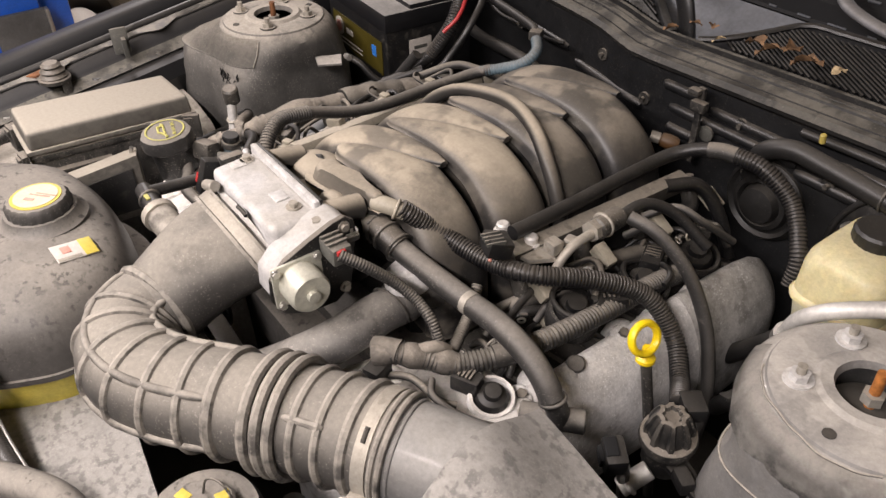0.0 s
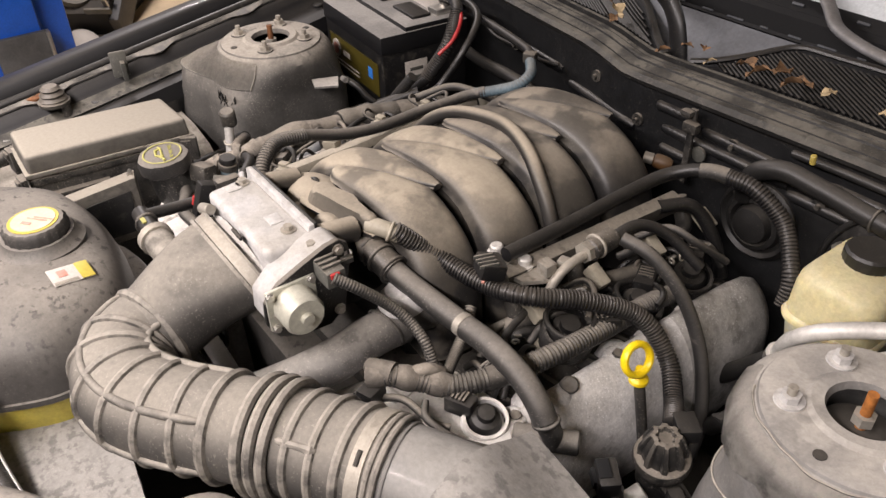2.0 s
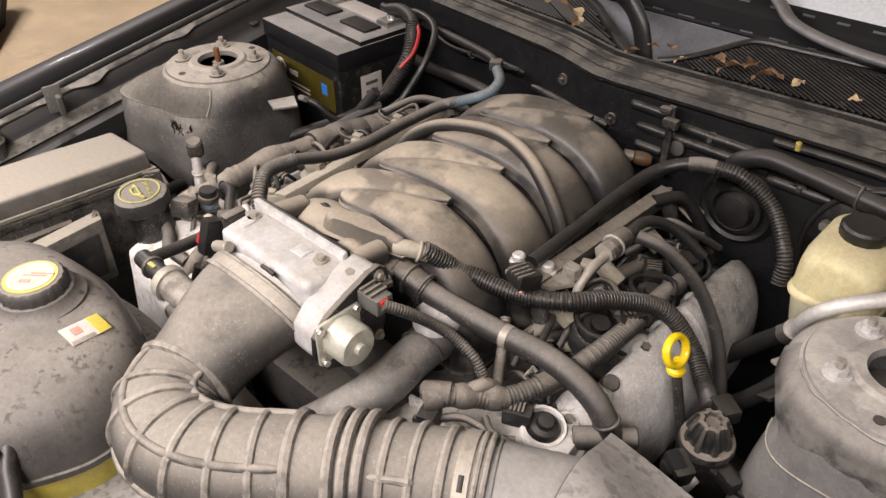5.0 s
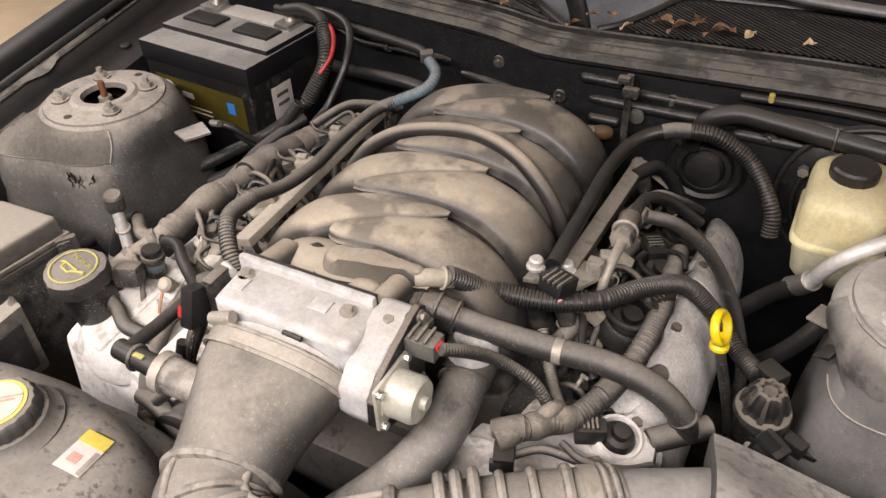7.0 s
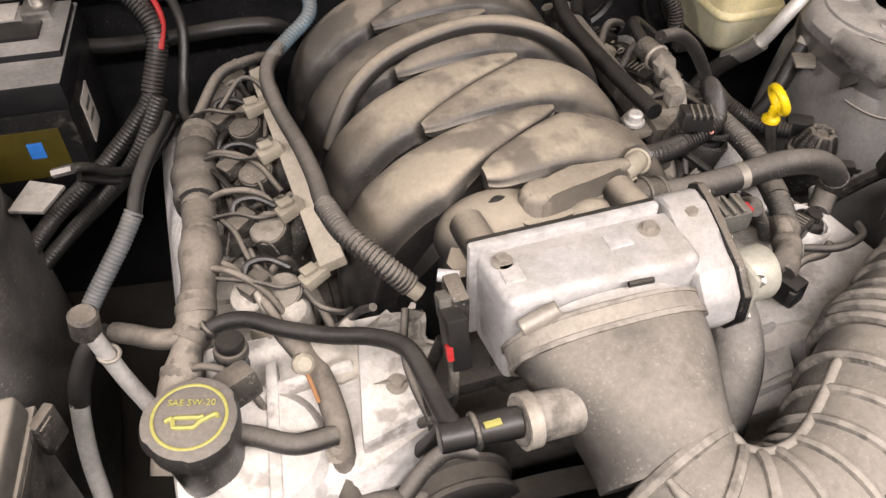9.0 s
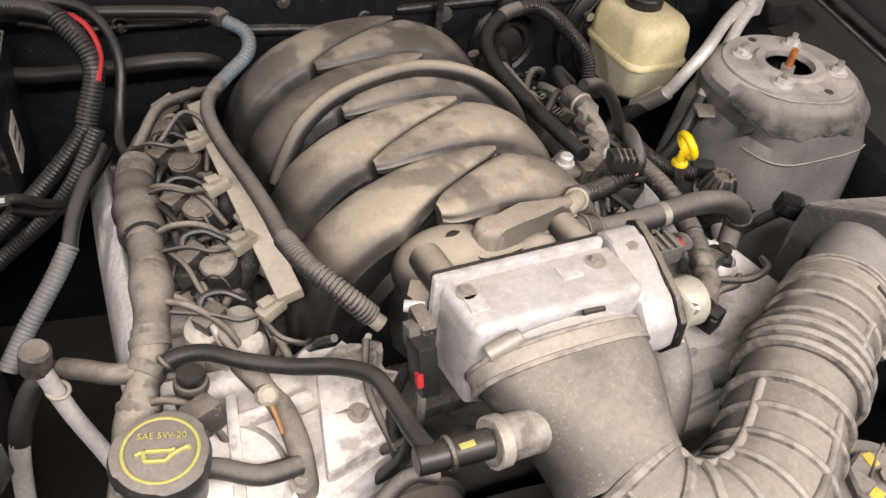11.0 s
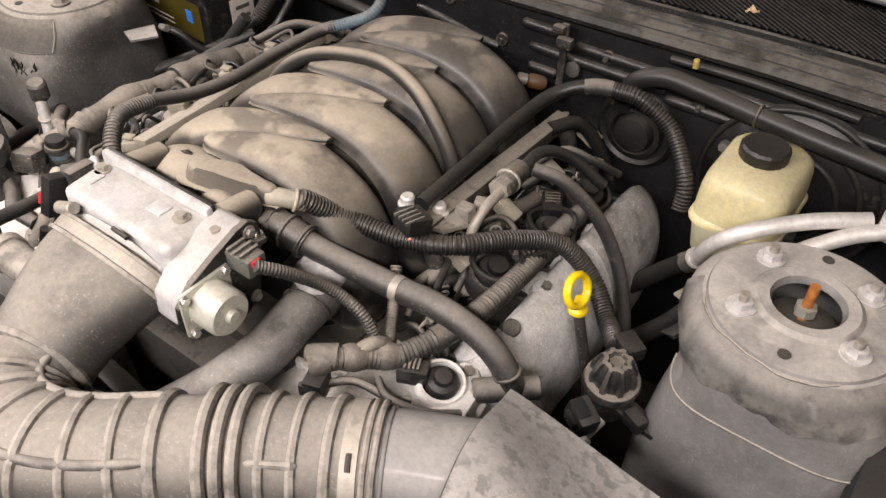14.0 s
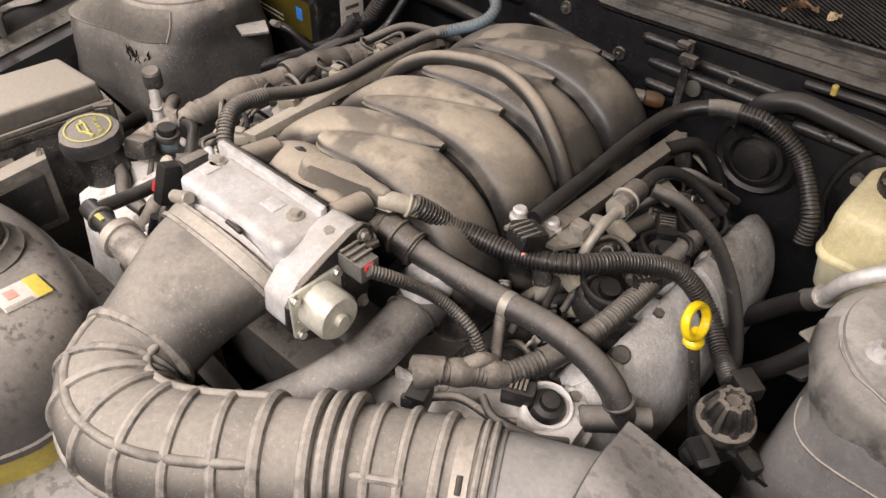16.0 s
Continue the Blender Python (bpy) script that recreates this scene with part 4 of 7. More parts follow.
    c = part("vent_cap", box(bpose(x, 0.01, 0.964), (0.075, 0.038, 0.006), bevel=0.0025, rz=BR), "clean", bat, "raised vent cap")
part("top_label", box(bpose(0.0, 0.062, 0.9625), (0.12, 0.04, 0.0012), bevel=0.0003, rz=BR), "white", bat, "faded white paper label")
lab = part("front_label", box(bpose(0.0, -0.0870, 0.868), (0.20, 0.0014, 0.062), bevel=0.0003, rz=BR), "gold", bat, "yellow-green front label")
part("emblem", cyl(bpose(-0.072, -0.0875, 0.875), bpose(-0.072, -0.0892, 0.875), 0.017, seg=24), "white", lab, "round white emblem")
part("emblem_core", cyl(bpose(-0.072, -0.0885, 0.875), bpose(-0.072, -0.0898, 0.875), 0.011, seg=24), "pinkish", lab, "red and blue core of the emblem")
part("name_bar", box(bpose(-0.030, -0.0880, 0.874), (0.026, 0.0014, 0.010), bevel=0.0003, rz=BR), "white", lab, "white bar of lettering")
part("blue_mark", box(bpose(0.070, -0.0880, 0.874), (0.016, 0.0014, 0.020), bevel=0.0003, rz=BR), "blue", lab, "blue square mark")
for dz in (0, 0.008):
    part("text_line", box(bpose(-0.03, -0.0880, 0.846 + dz), (0.10, 0.0012, 0.0022), bevel=0.0002, rz=BR), "white", lab)
tag = part("side_label", box(bpose(0.1190, -0.02, 0.872), (0.0014, 0.045, 0.055), bevel=0.0003, rz=BR), "white", bat, "white side label with print")
for dz in (0.012, -0.004):
    part("text_bar", box(bpose(0.1198, -0.02, 0.872 + dz), (0.0012, 0.026, 0.006), bevel=0.0002, rz=BR), "grey", tag)
for x, m in ((-0.085, "steel"), (0.085, "steel")):
    t = part("terminal", cyl(bpose(x, 0.06, 0.955), bpose(x, 0.06, 0.978), 0.009), m, bat, "battery post")
    part("post_clamp", box(bpose(x, 0.055, 0.966), (0.032, 0.04, 0.012), bevel=0.003, rz=BR), "steel", t)

# ---------------------------------------------------------------- fuse box and module
fuse = thing("fuse_box", (-0.465, -0.35, 0.78), "dusty black fuse box with a beige dust-covered lid", "fuse box")
FO = [(-0.562, -0.464), (-0.532, -0.228), (-0.430, -0.224), (-0.456, -0.466)]


def grow(o, k):
    cx, cy = sum(p[0] for p in o) / len(o), sum(p[1] for p in o) / len(o)
    return [(cx + (x - cx) * k, cy + (y - cy) * k) for x, y in o]


M["fuselid"] = surf("dust_coated_lid", (0.085, 0.079, 0.068), 0.55, dust=1.5, dustcol=(0.345, 0.31, 0.252), bump=0.06, power=2.5, mottle=0.10, pw=0.2, spots=0.3, spotcol=(0.22, 0.195, 0.155), spotscale=24, edge=0.3)
part("lid", prism(grow(FO, 1.0), 0.866, 0.897, bevel=0.007, seg=3, top=grow(FO, 0.975)), "fuselid", fuse, "beige dust-covered lid")
part("lid_step", prism(grow(FO, 1.035), 0.861, 0.868, bevel=0.002), "fuselid", fuse, "stepped lid edge")
part("rim", prism(grow(FO, 1.02), 0.846, 0.858, bevel=0.003), "black", fuse)
part("base", prism(grow(FO, 0.97), 0.72, 0.848, bevel=0.004), "black", fuse, "black base")
part("side_ledge", prism([(-0.468, -0.474), (-0.444, -0.474), (-0.436, -0.36), (-0.456, -0.355)], 0.825, 0.832, bevel=0.002), "black", fuse, "moulded ledge")
for x, y, r in ((-0.560, -0.470, 8), (-0.456, -0.476, 6), (-0.424, -0.232, 60)):
    cl = part("clip", box((x, y, 0.848), (0.026, 0.010, 0.040), bevel=0.003, rz=r), "black", fuse, "locking clip")
    part("clip_tongue", box((x, y - 0.004, 0.858), (0.016, 0.010, 0.012), bevel=0.002, rz=r), "black", cl)
mod = thing("relay_module", (-0.40, -0.385, 0.74), "dusty dark control module standing on a bracket", "module")
part("case", prism([(-0.428, -0.446), (-0.402, -0.450), (-0.396, -0.333), (-0.422, -0.325)], 0.74, lambda x, y: 0.838 + 0.10 * (y + 0.39), bevel=0.003), "fuselid", mod, "dark case with a dusty top edge")
part("face_frame", prism([(-0.400, -0.440), (-0.397, -0.441), (-0.391, -0.346), (-0.394, -0.345)], 0.755, lambda x, y: 0.822 + 0.10 * (y + 0.39), bevel=0.001), "clean", mod, "recessed face")
part("pin", cyl((-0.410, -0.338, 0.842), (-0.409, -0.334, 0.852), 0.003), "steel", mod)
br2 = thing("module_bracket", (-0.475, -0.47, 0.76), "dusty pale bracket with a bolt beside the fuse box", "bracket")
part("strap", box((-0.452, -0.487, 0.815), (0.012, 0.006, 0.06), bevel=0.002, ry=12), "band", br2)
bolt(br2, (-0.458, -0.490, 0.838), (0.4, -0.5, 0.8), r=0.006, h=0.008, material="band")

# ---------------------------------------------------------------- oil filler
oil = thing("oil_filler", (-0.305, -0.285, 0.80), "black oil filler cap with a yellow oil-can symbol on its neck", "oil filler")
oc = V3((-0.302, -0.306, 0.905))
oax = V3((0.04, -0.06, 1)).normalized()
part("neck", tube([oc - V3((0.0, -0.02, 0.13)), oc - V3((0, -0.01, 0.07)), oc], lambda u: 0.026 + 0.004 * u, n=14, seg=26), "black", oil, "black filler neck")
part("cap", lathe([(0.030, -0.012), (0.034, -0.008), (0.035, 0.004), (0.033, 0.011), (0.028, 0.013), (0.0, 0.0135)], oc, oax, seg=48, lobes=3, lobe=0.06), "hose", oil, "dusty black cap")
face = oc + oax * 0.0142
part("ring_print", ring(face, oax, 0.0262, 0.0013, seg=40, rs=6, squash=0.4), "print", oil, "yellow ring print")
ax1 = V3((1, -0.25, 0)).normalized()
ax1 = (ax1 - oax * ax1.dot(oax)).normalized()
ax2 = oax.cross(ax1)


def on_cap(x, y):
    return face + ax1 * x + ax2 * y


part("can_print", tube([on_cap(*p) for p in ((-0.017, -0.004), (-0.012, -0.001), (-0.010, -0.009), (0.004, -0.009), (0.008, -0.004), (0.019, 0.002), (0.020, -0.001))], 0.0018, n=40, seg=6, smooth=False), "print", oil, "yellow oil-can symbol")
part("can_print", tube([on_cap(*p) for p in ((-0.010, -0.001), (0.006, -0.001), (0.010, 0.0))], 0.0018, n=20, seg=6, smooth=False), "print", oil)
txt = bpy.data.curves.new("grade_text", "FONT")
txt.body, txt.size, txt.extrude, txt.align_x = "SAE 5W-20", 0.0072, 0.0004, "CENTER"
tm = Matrix((ax1, ax2, oax)).transposed().to_4x4()
tm.translation = on_cap(0, 0.009)
tob = new("grade_text_curve", txt)
dg = bpy.context.evaluated_depsgraph_get()
dg.update()
tmesh = bpy.data.meshes.new_from_object(tob.evaluated_get(dg))
bpy.data.objects.remove(tob)
tbm = bmesh.new()
tbm.from_mesh(tmesh)
tbm.transform(tm)
part("grade_text", tbm, "print", oil, "yellow viscosity lettering")

# ---------------------------------------------------------------- coolant bottle
cool = thing("coolant_bottle", (-0.16, -0.53, 0.78), "stained plastic coolant bottle with yellow coolant and a black cap", "coolant bottle")
BO = [(-0.40, -0.52), (-0.32, -0.44), (-0.20, -0.415), (-0.10, -0.425), (-0.035, -0.455), (0.0, -0.51), (0.0, -0.57), (-0.06, -0.66), (-0.20, -0.72), (-0.38, -0.66)]


def bottle_part(z0, z1, k0, k1, dome):
    base = spline([(*p, 0) for p in BO + BO[:1]], 61)[:-1]
    cx, cy = -0.18, -0.55
    st = []
    for z, k in dome:
        st.append([V3((cx + (p.x - cx) * k, cy + (p.y - cy) * k, z)) for p in base])
    return skin(bmesh.new(), st)


part("upper_body", bottle_part(0, 0, 0, 0, [(0.846, 1.0), (0.870, 0.985), (0.895, 0.94), (0.915, 0.85), (0.926, 0.70), (0.930, 0.45), (0.931, 0.1)]), "bottle", cool, "stained upper half", sharp=60)
part("seam", bottle_part(0, 0, 0, 0, [(0.840, 1.0), (0.840, 1.02), (0.847, 1.02), (0.847, 1.0)]), "bottle", cool, "moulded seam")
part("lower_body", bottle_part(0, 0, 0, 0, [(0.74, 0.85), (0.79, 0.95), (0.84, 0.995)]), "coolant", cool, "yellow coolant showing through", sharp=60)
cc = V3((-0.166, -0.50, 0.93))
part("neck", lathe([(0.050, -0.02), (0.050, 0.0), (0.044, 0.004), (0.040, 0.012)], cc, seg=36), "bottle", cool)
part("cap", lathe([(0.033, 0.0), (0.0355, 0.003), (0.0355, 0.022), (0.032, 0.027), (0.030, 0.0275), (0.0, 0.027)], cc, seg=60, lobes=20, lobe=0.035), "hose", cool, "black ribbed pressure cap")
part("cap_label", cyl(cc + V3((0, 0, 0.027)), cc + V3((0, 0, 0.0283)), 0.028, seg=40), "labelyellow", cool, "yellow-rimmed warning label")
part("cap_label_inner", cyl(cc + V3((0, 0, 0.028)), cc + V3((0, 0, 0.029)), 0.0243, seg=40), "capface", cool, "faded warning print")
part("warning_bar", box(cc + V3((0.004, -0.008, 0.0293)), (0.012, 0.005, 0.0006), bevel=0.0001, rz=40), "pinkish", cool)
for dy in (0.004, 0.011):
    part("text_bar", box(cc + V3((0.002 + dy * 0.3, dy, 0.0293)), (0.026, 0.002, 0.0006), bevel=0.0001, rz=40), "pinkish", cool)

# ---------------------------------------------------------------- brake fluid reservoir
brake = thing("brake_fluid_reservoir", (0.452, 0.19, 0.80), "yellowed translucent brake fluid reservoir with a black cap", "brake reservoir")


def rounded(cx, cy, w, d, r, n=6):
    out = []
    for sx, sy, a0 in ((1, 1, 0), (-1, 1, 90), (-1, -1, 180), (1, -1, 270)):
        for i in range(n + 1):
            a = radians(a0 + 90 * i / n)
            out.append((cx + sx * (w / 2 - r) + r * math.cos(a), cy + sy * (d / 2 - r) + r * math.sin(a)))
    return out


def stack(levels, n=6):
    return skin(bmesh.new(), [[V3((x, y, z)) for x, y in rounded(cx, cy, w, d, r, n)] for cx, cy, w, d, r, z in levels])


part("upper_body", stack([(0.452, 0.188, 0.098, 0.134, 0.022, 0.880), (0.452, 0.188, 0.096, 0.132, 0.024, 0.920), (0.452, 0.187, 0.092, 0.128, 0.026, 0.933), (0.452, 0.186, 0.082, 0.116, 0.03, 0.942), (0.452, 0.186, 0.055, 0.08, 0.026, 0.945)]), "fluid", brake, "yellowed upper half", sharp=60)
part("seam", stack([(0.452, 0.188, 0.102, 0.138, 0.022, 0.878), (0.452, 0.188, 0.104, 0.140, 0.022, 0.883), (0.452, 0.188, 0.098, 0.134, 0.022, 0.888)]), "fluid", brake, "welded seam", sharp=60)
part("lower_body", stack([(0.455, 0.188, 0.078, 0.106, 0.02, 0.822), (0.454, 0.188, 0.088, 0.120, 0.02, 0.834), (0.452, 0.188, 0.096, 0.132, 0.02, 0.882)]), "fluidlow", brake, "paler lower half", sharp=60)
part("outlet", cyl((0.455, 0.19, 0.80), (0.455, 0.19, 0.828), 0.02, bevel=0.003), "fluidlow", brake, "outlet into the cylinder")
part("cap", lathe([(0.025, 0), (0.0265, 0.003), (0.0265, 0.014), (0.024, 0.017), (0.0, 0.0165)], (0.449, 0.192, 0.944), seg=60, lobes=24, lobe=0.03), "clean", brake, "ribbed black cap")


# ---------------------------------------------------------------- hoses and looms
def hose(name, pts, r, material, label, category="hose", ridge=0.0, period=0.0045, n=60, ends=None, wide=1.0):
    o = thing(name, pts[0], label, category)
    part("loom" if ridge else "hose_body", tube(pts, r, n=n, ridge=ridge, period=period, wide=wide), material, o, sharp=50)
    return o


LOOM = [(0.110, -0.184, 0.960), (0.141, -0.147, 0.924), (0.194, -0.127, 0.911), (0.245, -0.105, 0.914), (0.280, -0.050, 0.902), (0.314, 0.002, 0.875), (0.352, 0.012, 0.835), (0.385, -0.012, 0.815), (0.412, -0.045, 0.82)]
o = hose("breather_loom", LOOM, 0.0096, "loom", "glossy black corrugated breather line", ridge=0.0015, period=0.004)
part("fitting", tube([(0.084, -0.201, 0.961), (0.098, -0.194, 0.961), (0.114, -0.180, 0.954)], 0.0096, n=8, seg=20), "beige", o, "dusty beige quick fitting")
part("fitting_ring", ring((0.107, -0.187, 0.958), (0.6, 0.55, -0.3), 0.0105, 0.0018, seg=24), "beige", o)

HEAT = [(0.098, -0.203, 0.930), (0.141, -0.196, 0.918), (0.185, -0.186, 0.907), (0.231, -0.180, 0.903), (0.276, -0.178, 0.905), (0.318, -0.177, 0.897), (0.344, -0.177, 0.882), (0.357, -0.177, 0.866)]
o = hose("crankcase_hose", HEAT, 0.0132, "hose", "dusty black rubber hose with a pale paint mark")
part("end_sleeve", tube([(0.085, -0.203, 0.931), (0.105, -0.203, 0.930), (0.128, -0.199, 0.922)], 0.0168, n=8, seg=20), "black", o, "black end sleeve")
for x, y, z, r in ((0.088, -0.203, 0.931, 0.0172), (0.108, -0.2025, 0.929, 0.0172), (0.127, -0.199, 0.9225, 0.0168)):
    part("collar", ring((x, y, z), (1, 0.1, -0.2), r, 0.0022, seg=28), "black", o, "raised collar")
part("end_cap", tube([(0.082, -0.215, 0.928), (0.088, -0.204, 0.931), (0.10, -0.203, 0.930)], 0.0172, n=8, seg=20), "black", o)
mk = [V3(p) for p in ((0.226, -0.1803, 0.9030), (0.235, -0.1798, 0.9033), (0.243, -0.179, 0.904))]
part("paint_mark", tube(mk[:2], 0.0135, n=4, seg=20), "band", o, "pale paint mark")
part("elbow_fitting", tube([(0.353, -0.177, 0.873), (0.361, -0.173, 0.853), (0.364, -0.170, 0.836)], 0.0118, n=10, seg=18), "hose", o, "black elbow fitting")
part("fitting_collar", ring((0.357, -0.176, 0.865), (0.35, 0.1, -0.9), 0.0125, 0.0025, seg=24), "hose", o)
part("elbow_stub", cyl((0.332, -0.196, 0.838), (0.382, -0.152, 0.838), 0.0125, bevel=0.002), "hose", o)

o = hose("vacuum_line", [(0.185, -0.085, 0.925), (0.180, 0.024, 0.922), (0.178, 0.128, 0.925), (0.194, 0.180, 0.938), (0.235, 0.205, 0.950), (0.290, 0.218, 0.945), (0.335, 0.222, 0.915), (0.372, 0.196, 0.873), (0.378, 0.185, 0.84)], 0.009, "clean", "black rubber vacuum line to the brake booster")
part("loom_cover", tube([(0.255, 0.211, 0.950), (0.290, 0.218, 0.945), (0.335, 0.222, 0.915), (0.372, 0.196, 0.873), (0.378, 0.185, 0.84)], 0.0098, ridge=0.0011), "loom", o, "corrugated cover")
part("grey_sleeve", tube([(0.222, 0.200, 0.947), (0.237, 0.206, 0.950), (0.254, 0.211, 0.950)], 0.0102, n=8), "dustyloom", o, "taped joint")
o = hose("heater_hose", [(0.250, 0.262, 0.90), (0.264, 0.249, 0.945), (0.300, 0.248, 0.966), (0.342, 0.250, 0.964), (0.42, 0.249, 0.957), (0.52, 0.247, 0.950), (0.62, 0.245, 0.945)], 0.0125, "blackhose", "thick black heater hose along the firewall")
part("hose_clip", ring((0.42, 0.249, 0.957), (1, 0, 0), 0.0128, 0.002, seg=24), "black", o, "black wire clip")
hose("vent_hose", [(0.252, 0.030, 0.935), (0.285, 0.042, 0.925), (0.322, 0.055, 0.89), (0.354, 0.060, 0.838), (0.376, 0.054, 0.79), (0.392, 0.042, 0.74), (0.396, 0.03, 0.70)], 0.008, "hose", "thin black rubber vent hose over the cam cover")
HARN = [(0.212, -0.288, 0.880), (0.228, -0.272, 0.884), (0.246, -0.248, 0.876), (0.266, -0.222, 0.868), (0.285, -0.17, 0.868), (0.296, -0.111, 0.870), (0.297, -0.04, 0.866), (0.29, 0.04, 0.856), (0.285, 0.10, 0.842)]
o = hose("coil_harness", HARN, 0.0108, "dustyloom", "dusty corrugated coil harness along the cam cover", "wiring", ridge=0.0014)
part("taped_end", tube(HARN[:4], lambda u: 0.0125 + 0.0012 * math.sin(17 * u), n=40, seg=14), "tape", o, "dust-caked taped end")
part("taped_branch", tube([(0.236, -0.262, 0.882), (0.246, -0.238, 0.884), (0.250, -0.225, 0.874)], 0.0085, n=16, seg=12), "tape", o, "taped branch")
part("taped_stub", tube([(0.206, -0.283, 0.886), (0.216, -0.279, 0.888), (0.230, -0.270, 0.886)], lambda u: 0.009 + 0.004 * u, n=12, seg=12), "tape", o, "folded tape end")
part("tape_band", tube([(0.279, -0.188, 0.868), (0.283, -0.176, 0.868), (0.286, -0.163, 0.868)], 0.0128, n=8, seg=16), "dustyloom", o, "taped joint")
hose("throttle_wire", [(0.158, -0.287, 0.972), (0.172, -0.268, 0.958), (0.184, -0.242, 0.932), (0.200, -0.228, 0.913), (0.222, -0.224, 0.897), (0.236, -0.224, 0.876), (0.242, -0.226, 0.860)], 0.0058, "dustyloom", "dusty loom to the throttle actuator", "wiring", ridge=0.0006, period=0.0032)
hose("sensor_wire", [(0.200, -0.146, 0.890), (0.216, -0.170, 0.872), (0.234, -0.198, 0.866), (0.250, -0.220, 0.866)], 0.006, "dustyloom", "thin dusty sensor wire loom", "wiring", ridge=0.0009, period=0.0035)
RAD_HOSE = [(0.143, -0.207, 0.858), (0.152, -0.245, 0.868), (0.156, -0.295, 0.864), (0.140, -0.342, 0.848), (0.10, -0.385, 0.815), (0.04, -0.44, 0.77), (-0.02, -0.52, 0.72)]
o = hose("radiator_hose", RAD_HOSE, 0.024, "greyhose", "dusty grey upper radiator hose under the throttle body")
part("hose_clip", ring((0.147, -0.226, 0.865), (0.2, -0.95, -0.25), 0.0245, 0.0026, seg=28), "dirtyalu", o, "spring clip")
hs = thing("thermostat_housing", (0.15, -0.20, 0.80), "dull cast aluminium thermostat housing", "housing")
part("body", tube([(0.144, -0.215, 0.860), (0.146, -0.195, 0.872), (0.148, -0.17, 0.87)], 0.027, n=12, seg=24), "dirtyalu", hs)
part("dome", lathe([(0.027, 0), (0.026, 0.010), (0.018, 0.02), (0.0, 0.023)], (0.146, -0.202, 0.888), seg=24), "alu", hs, "dull dome")

LOOML = [(-0.118, -0.240, 0.925), (-0.138, -0.226, 0.945), (-0.160, -0.195, 0.957), (-0.168, -0.150, 0.950), (-0.167, -0.088, 0.932), (-0.171, -0.023, 0.922), (-0.181, 0.051, 0.918), (-0.184, 0.110, 0.916), (-0.178, 0.140, 0.920), (-0.160, 0.162, 0.927)]
o = hose("purge_line", LOOML, 0.0085, "hose", "dusty black purge line beside the runners")
part("loom_cover", tube(LOOML[:4], 0.009, ridge=0.0011, period=0.004), "dustyloom", o, "corrugated cover")
part("blue_end", tube([(-0.172, 0.150, 0.923), (-0.148, 0.172, 0.930), (-0.120, 0.192, 0.943), (-0.116, 0.214, 0.957), (-0.138, 0.233, 0.967)], 0.0078, ridge=0.0008), "bluehose", o, "faded blue corrugated end")
part("line_clip", box((-0.142, 0.236, 0.970), (0.020, 0.020, 0.016), bevel=0.004, rz=30), "black", o, "black clip")
part("yellow_clip", cyl((-0.120, -0.2405, 0.927), (-0.112, -0.246, 0.920), 0.0075), "beige", o, "yellow clip")
hose("firewall_line", [(-0.136, 0.232, 0.966), (-0.150, 0.241, 0.972), (-0.18, 0.253, 0.972), (-0.28, 0.268, 0.975), (-0.45, 0.28, 0.98)], 0.0072, "blackhose", "black line along the firewall")
TAPED = [(-0.335, -0.290, 0.83), (-0.314, -0.225, 0.868), (-0.296, -0.177, 0.884), (-0.283, -0.117, 0.896), (-0.279, -0.037, 0.890), (-0.277, 0.05, 0.88), (-0.265, 0.11, 0.878), (-0.23, 0.16, 0.875)]
TAPED = [(x, y, z - 0.006) for x, y, z in TAPED]
o = hose("main_harness", TAPED, lambda u: 0.0165 + 0.006 * max(0, u - 0.45) + 0.0022 * math.sin(19 * u) + 0.0014 * math.sin(47 * u + 1), "tape", "thick dust-caked taped wiring harness", "wiring", n=120)
TP = even(spline(TAPED, 120), 60)[0]
for i in (5, 8, 10, 14, 17, 18, 23, 27, 28, 33, 38, 40, 45, 50, 52):
    t = (TP[i + 1] - TP[i - 1]).normalized() + V3((0.25 * math.sin(i), 0.2 * math.cos(2 * i), 0.1))
    part("tape_turn", ring(TP[i], t, 0.0168 + 0.003 * max(0, i / 60 - 0.45) + 0.0012 * math.sin(1.3 * i), 0.0014, seg=24, rs=6, squash=4.5), "tape", o, "dusty turn of tape")
for i, d in ((10, (0.03, -0.02, 0.01)), (22, (0.035, -0.03, 0.0)), (33, (0.04, -0.01, 0.01)), (44, (0.04, -0.03, 0.012))):
    p = TP[i]
    part("branch", tube([p, p + V3(d) * 0.7 + V3((0, 0, 0.012)), p + V3(d) * 1.5, p + V3(d) * 2.0 + V3((0, -0.01, -0.03))], 0.0033, n=20, seg=10), "tape", o, "taped branch")
# second tube over the rear run, darker than the tape in front
part("rear_wrap", tube(TAPED[4:], lambda u: 0.0215 + 0.003 * math.sin(7 * u) + 0.0012 * math.sin(31 * u), n=50, seg=18), "dustyloom", o, "darker lumpy layer over the rear run")
BATL = [(-0.50, -0.22, 0.77), (-0.514, -0.144, 0.770), (-0.508, -0.065, 0.772), (-0.490, 0.016, 0.786), (-0.448, 0.083, 0.805), (-0.372, 0.125, 0.845), (-0.310, 0.155, 0.90), (-0.290, 0.185, 0.955), (-0.315, 0.225, 0.995), (-0.37, 0.255, 0.998), (-0.42, 0.27, 0.985)]
o = hose("battery_loom", BATL, 0.0095, "blackhose", "dusty black battery cable loom", "cable", ridge=0.0006)
part("thick_loom", tube(BATL[6:9], 0.0112, ridge=0.0012), "loom", o, "thicker corrugated loom")
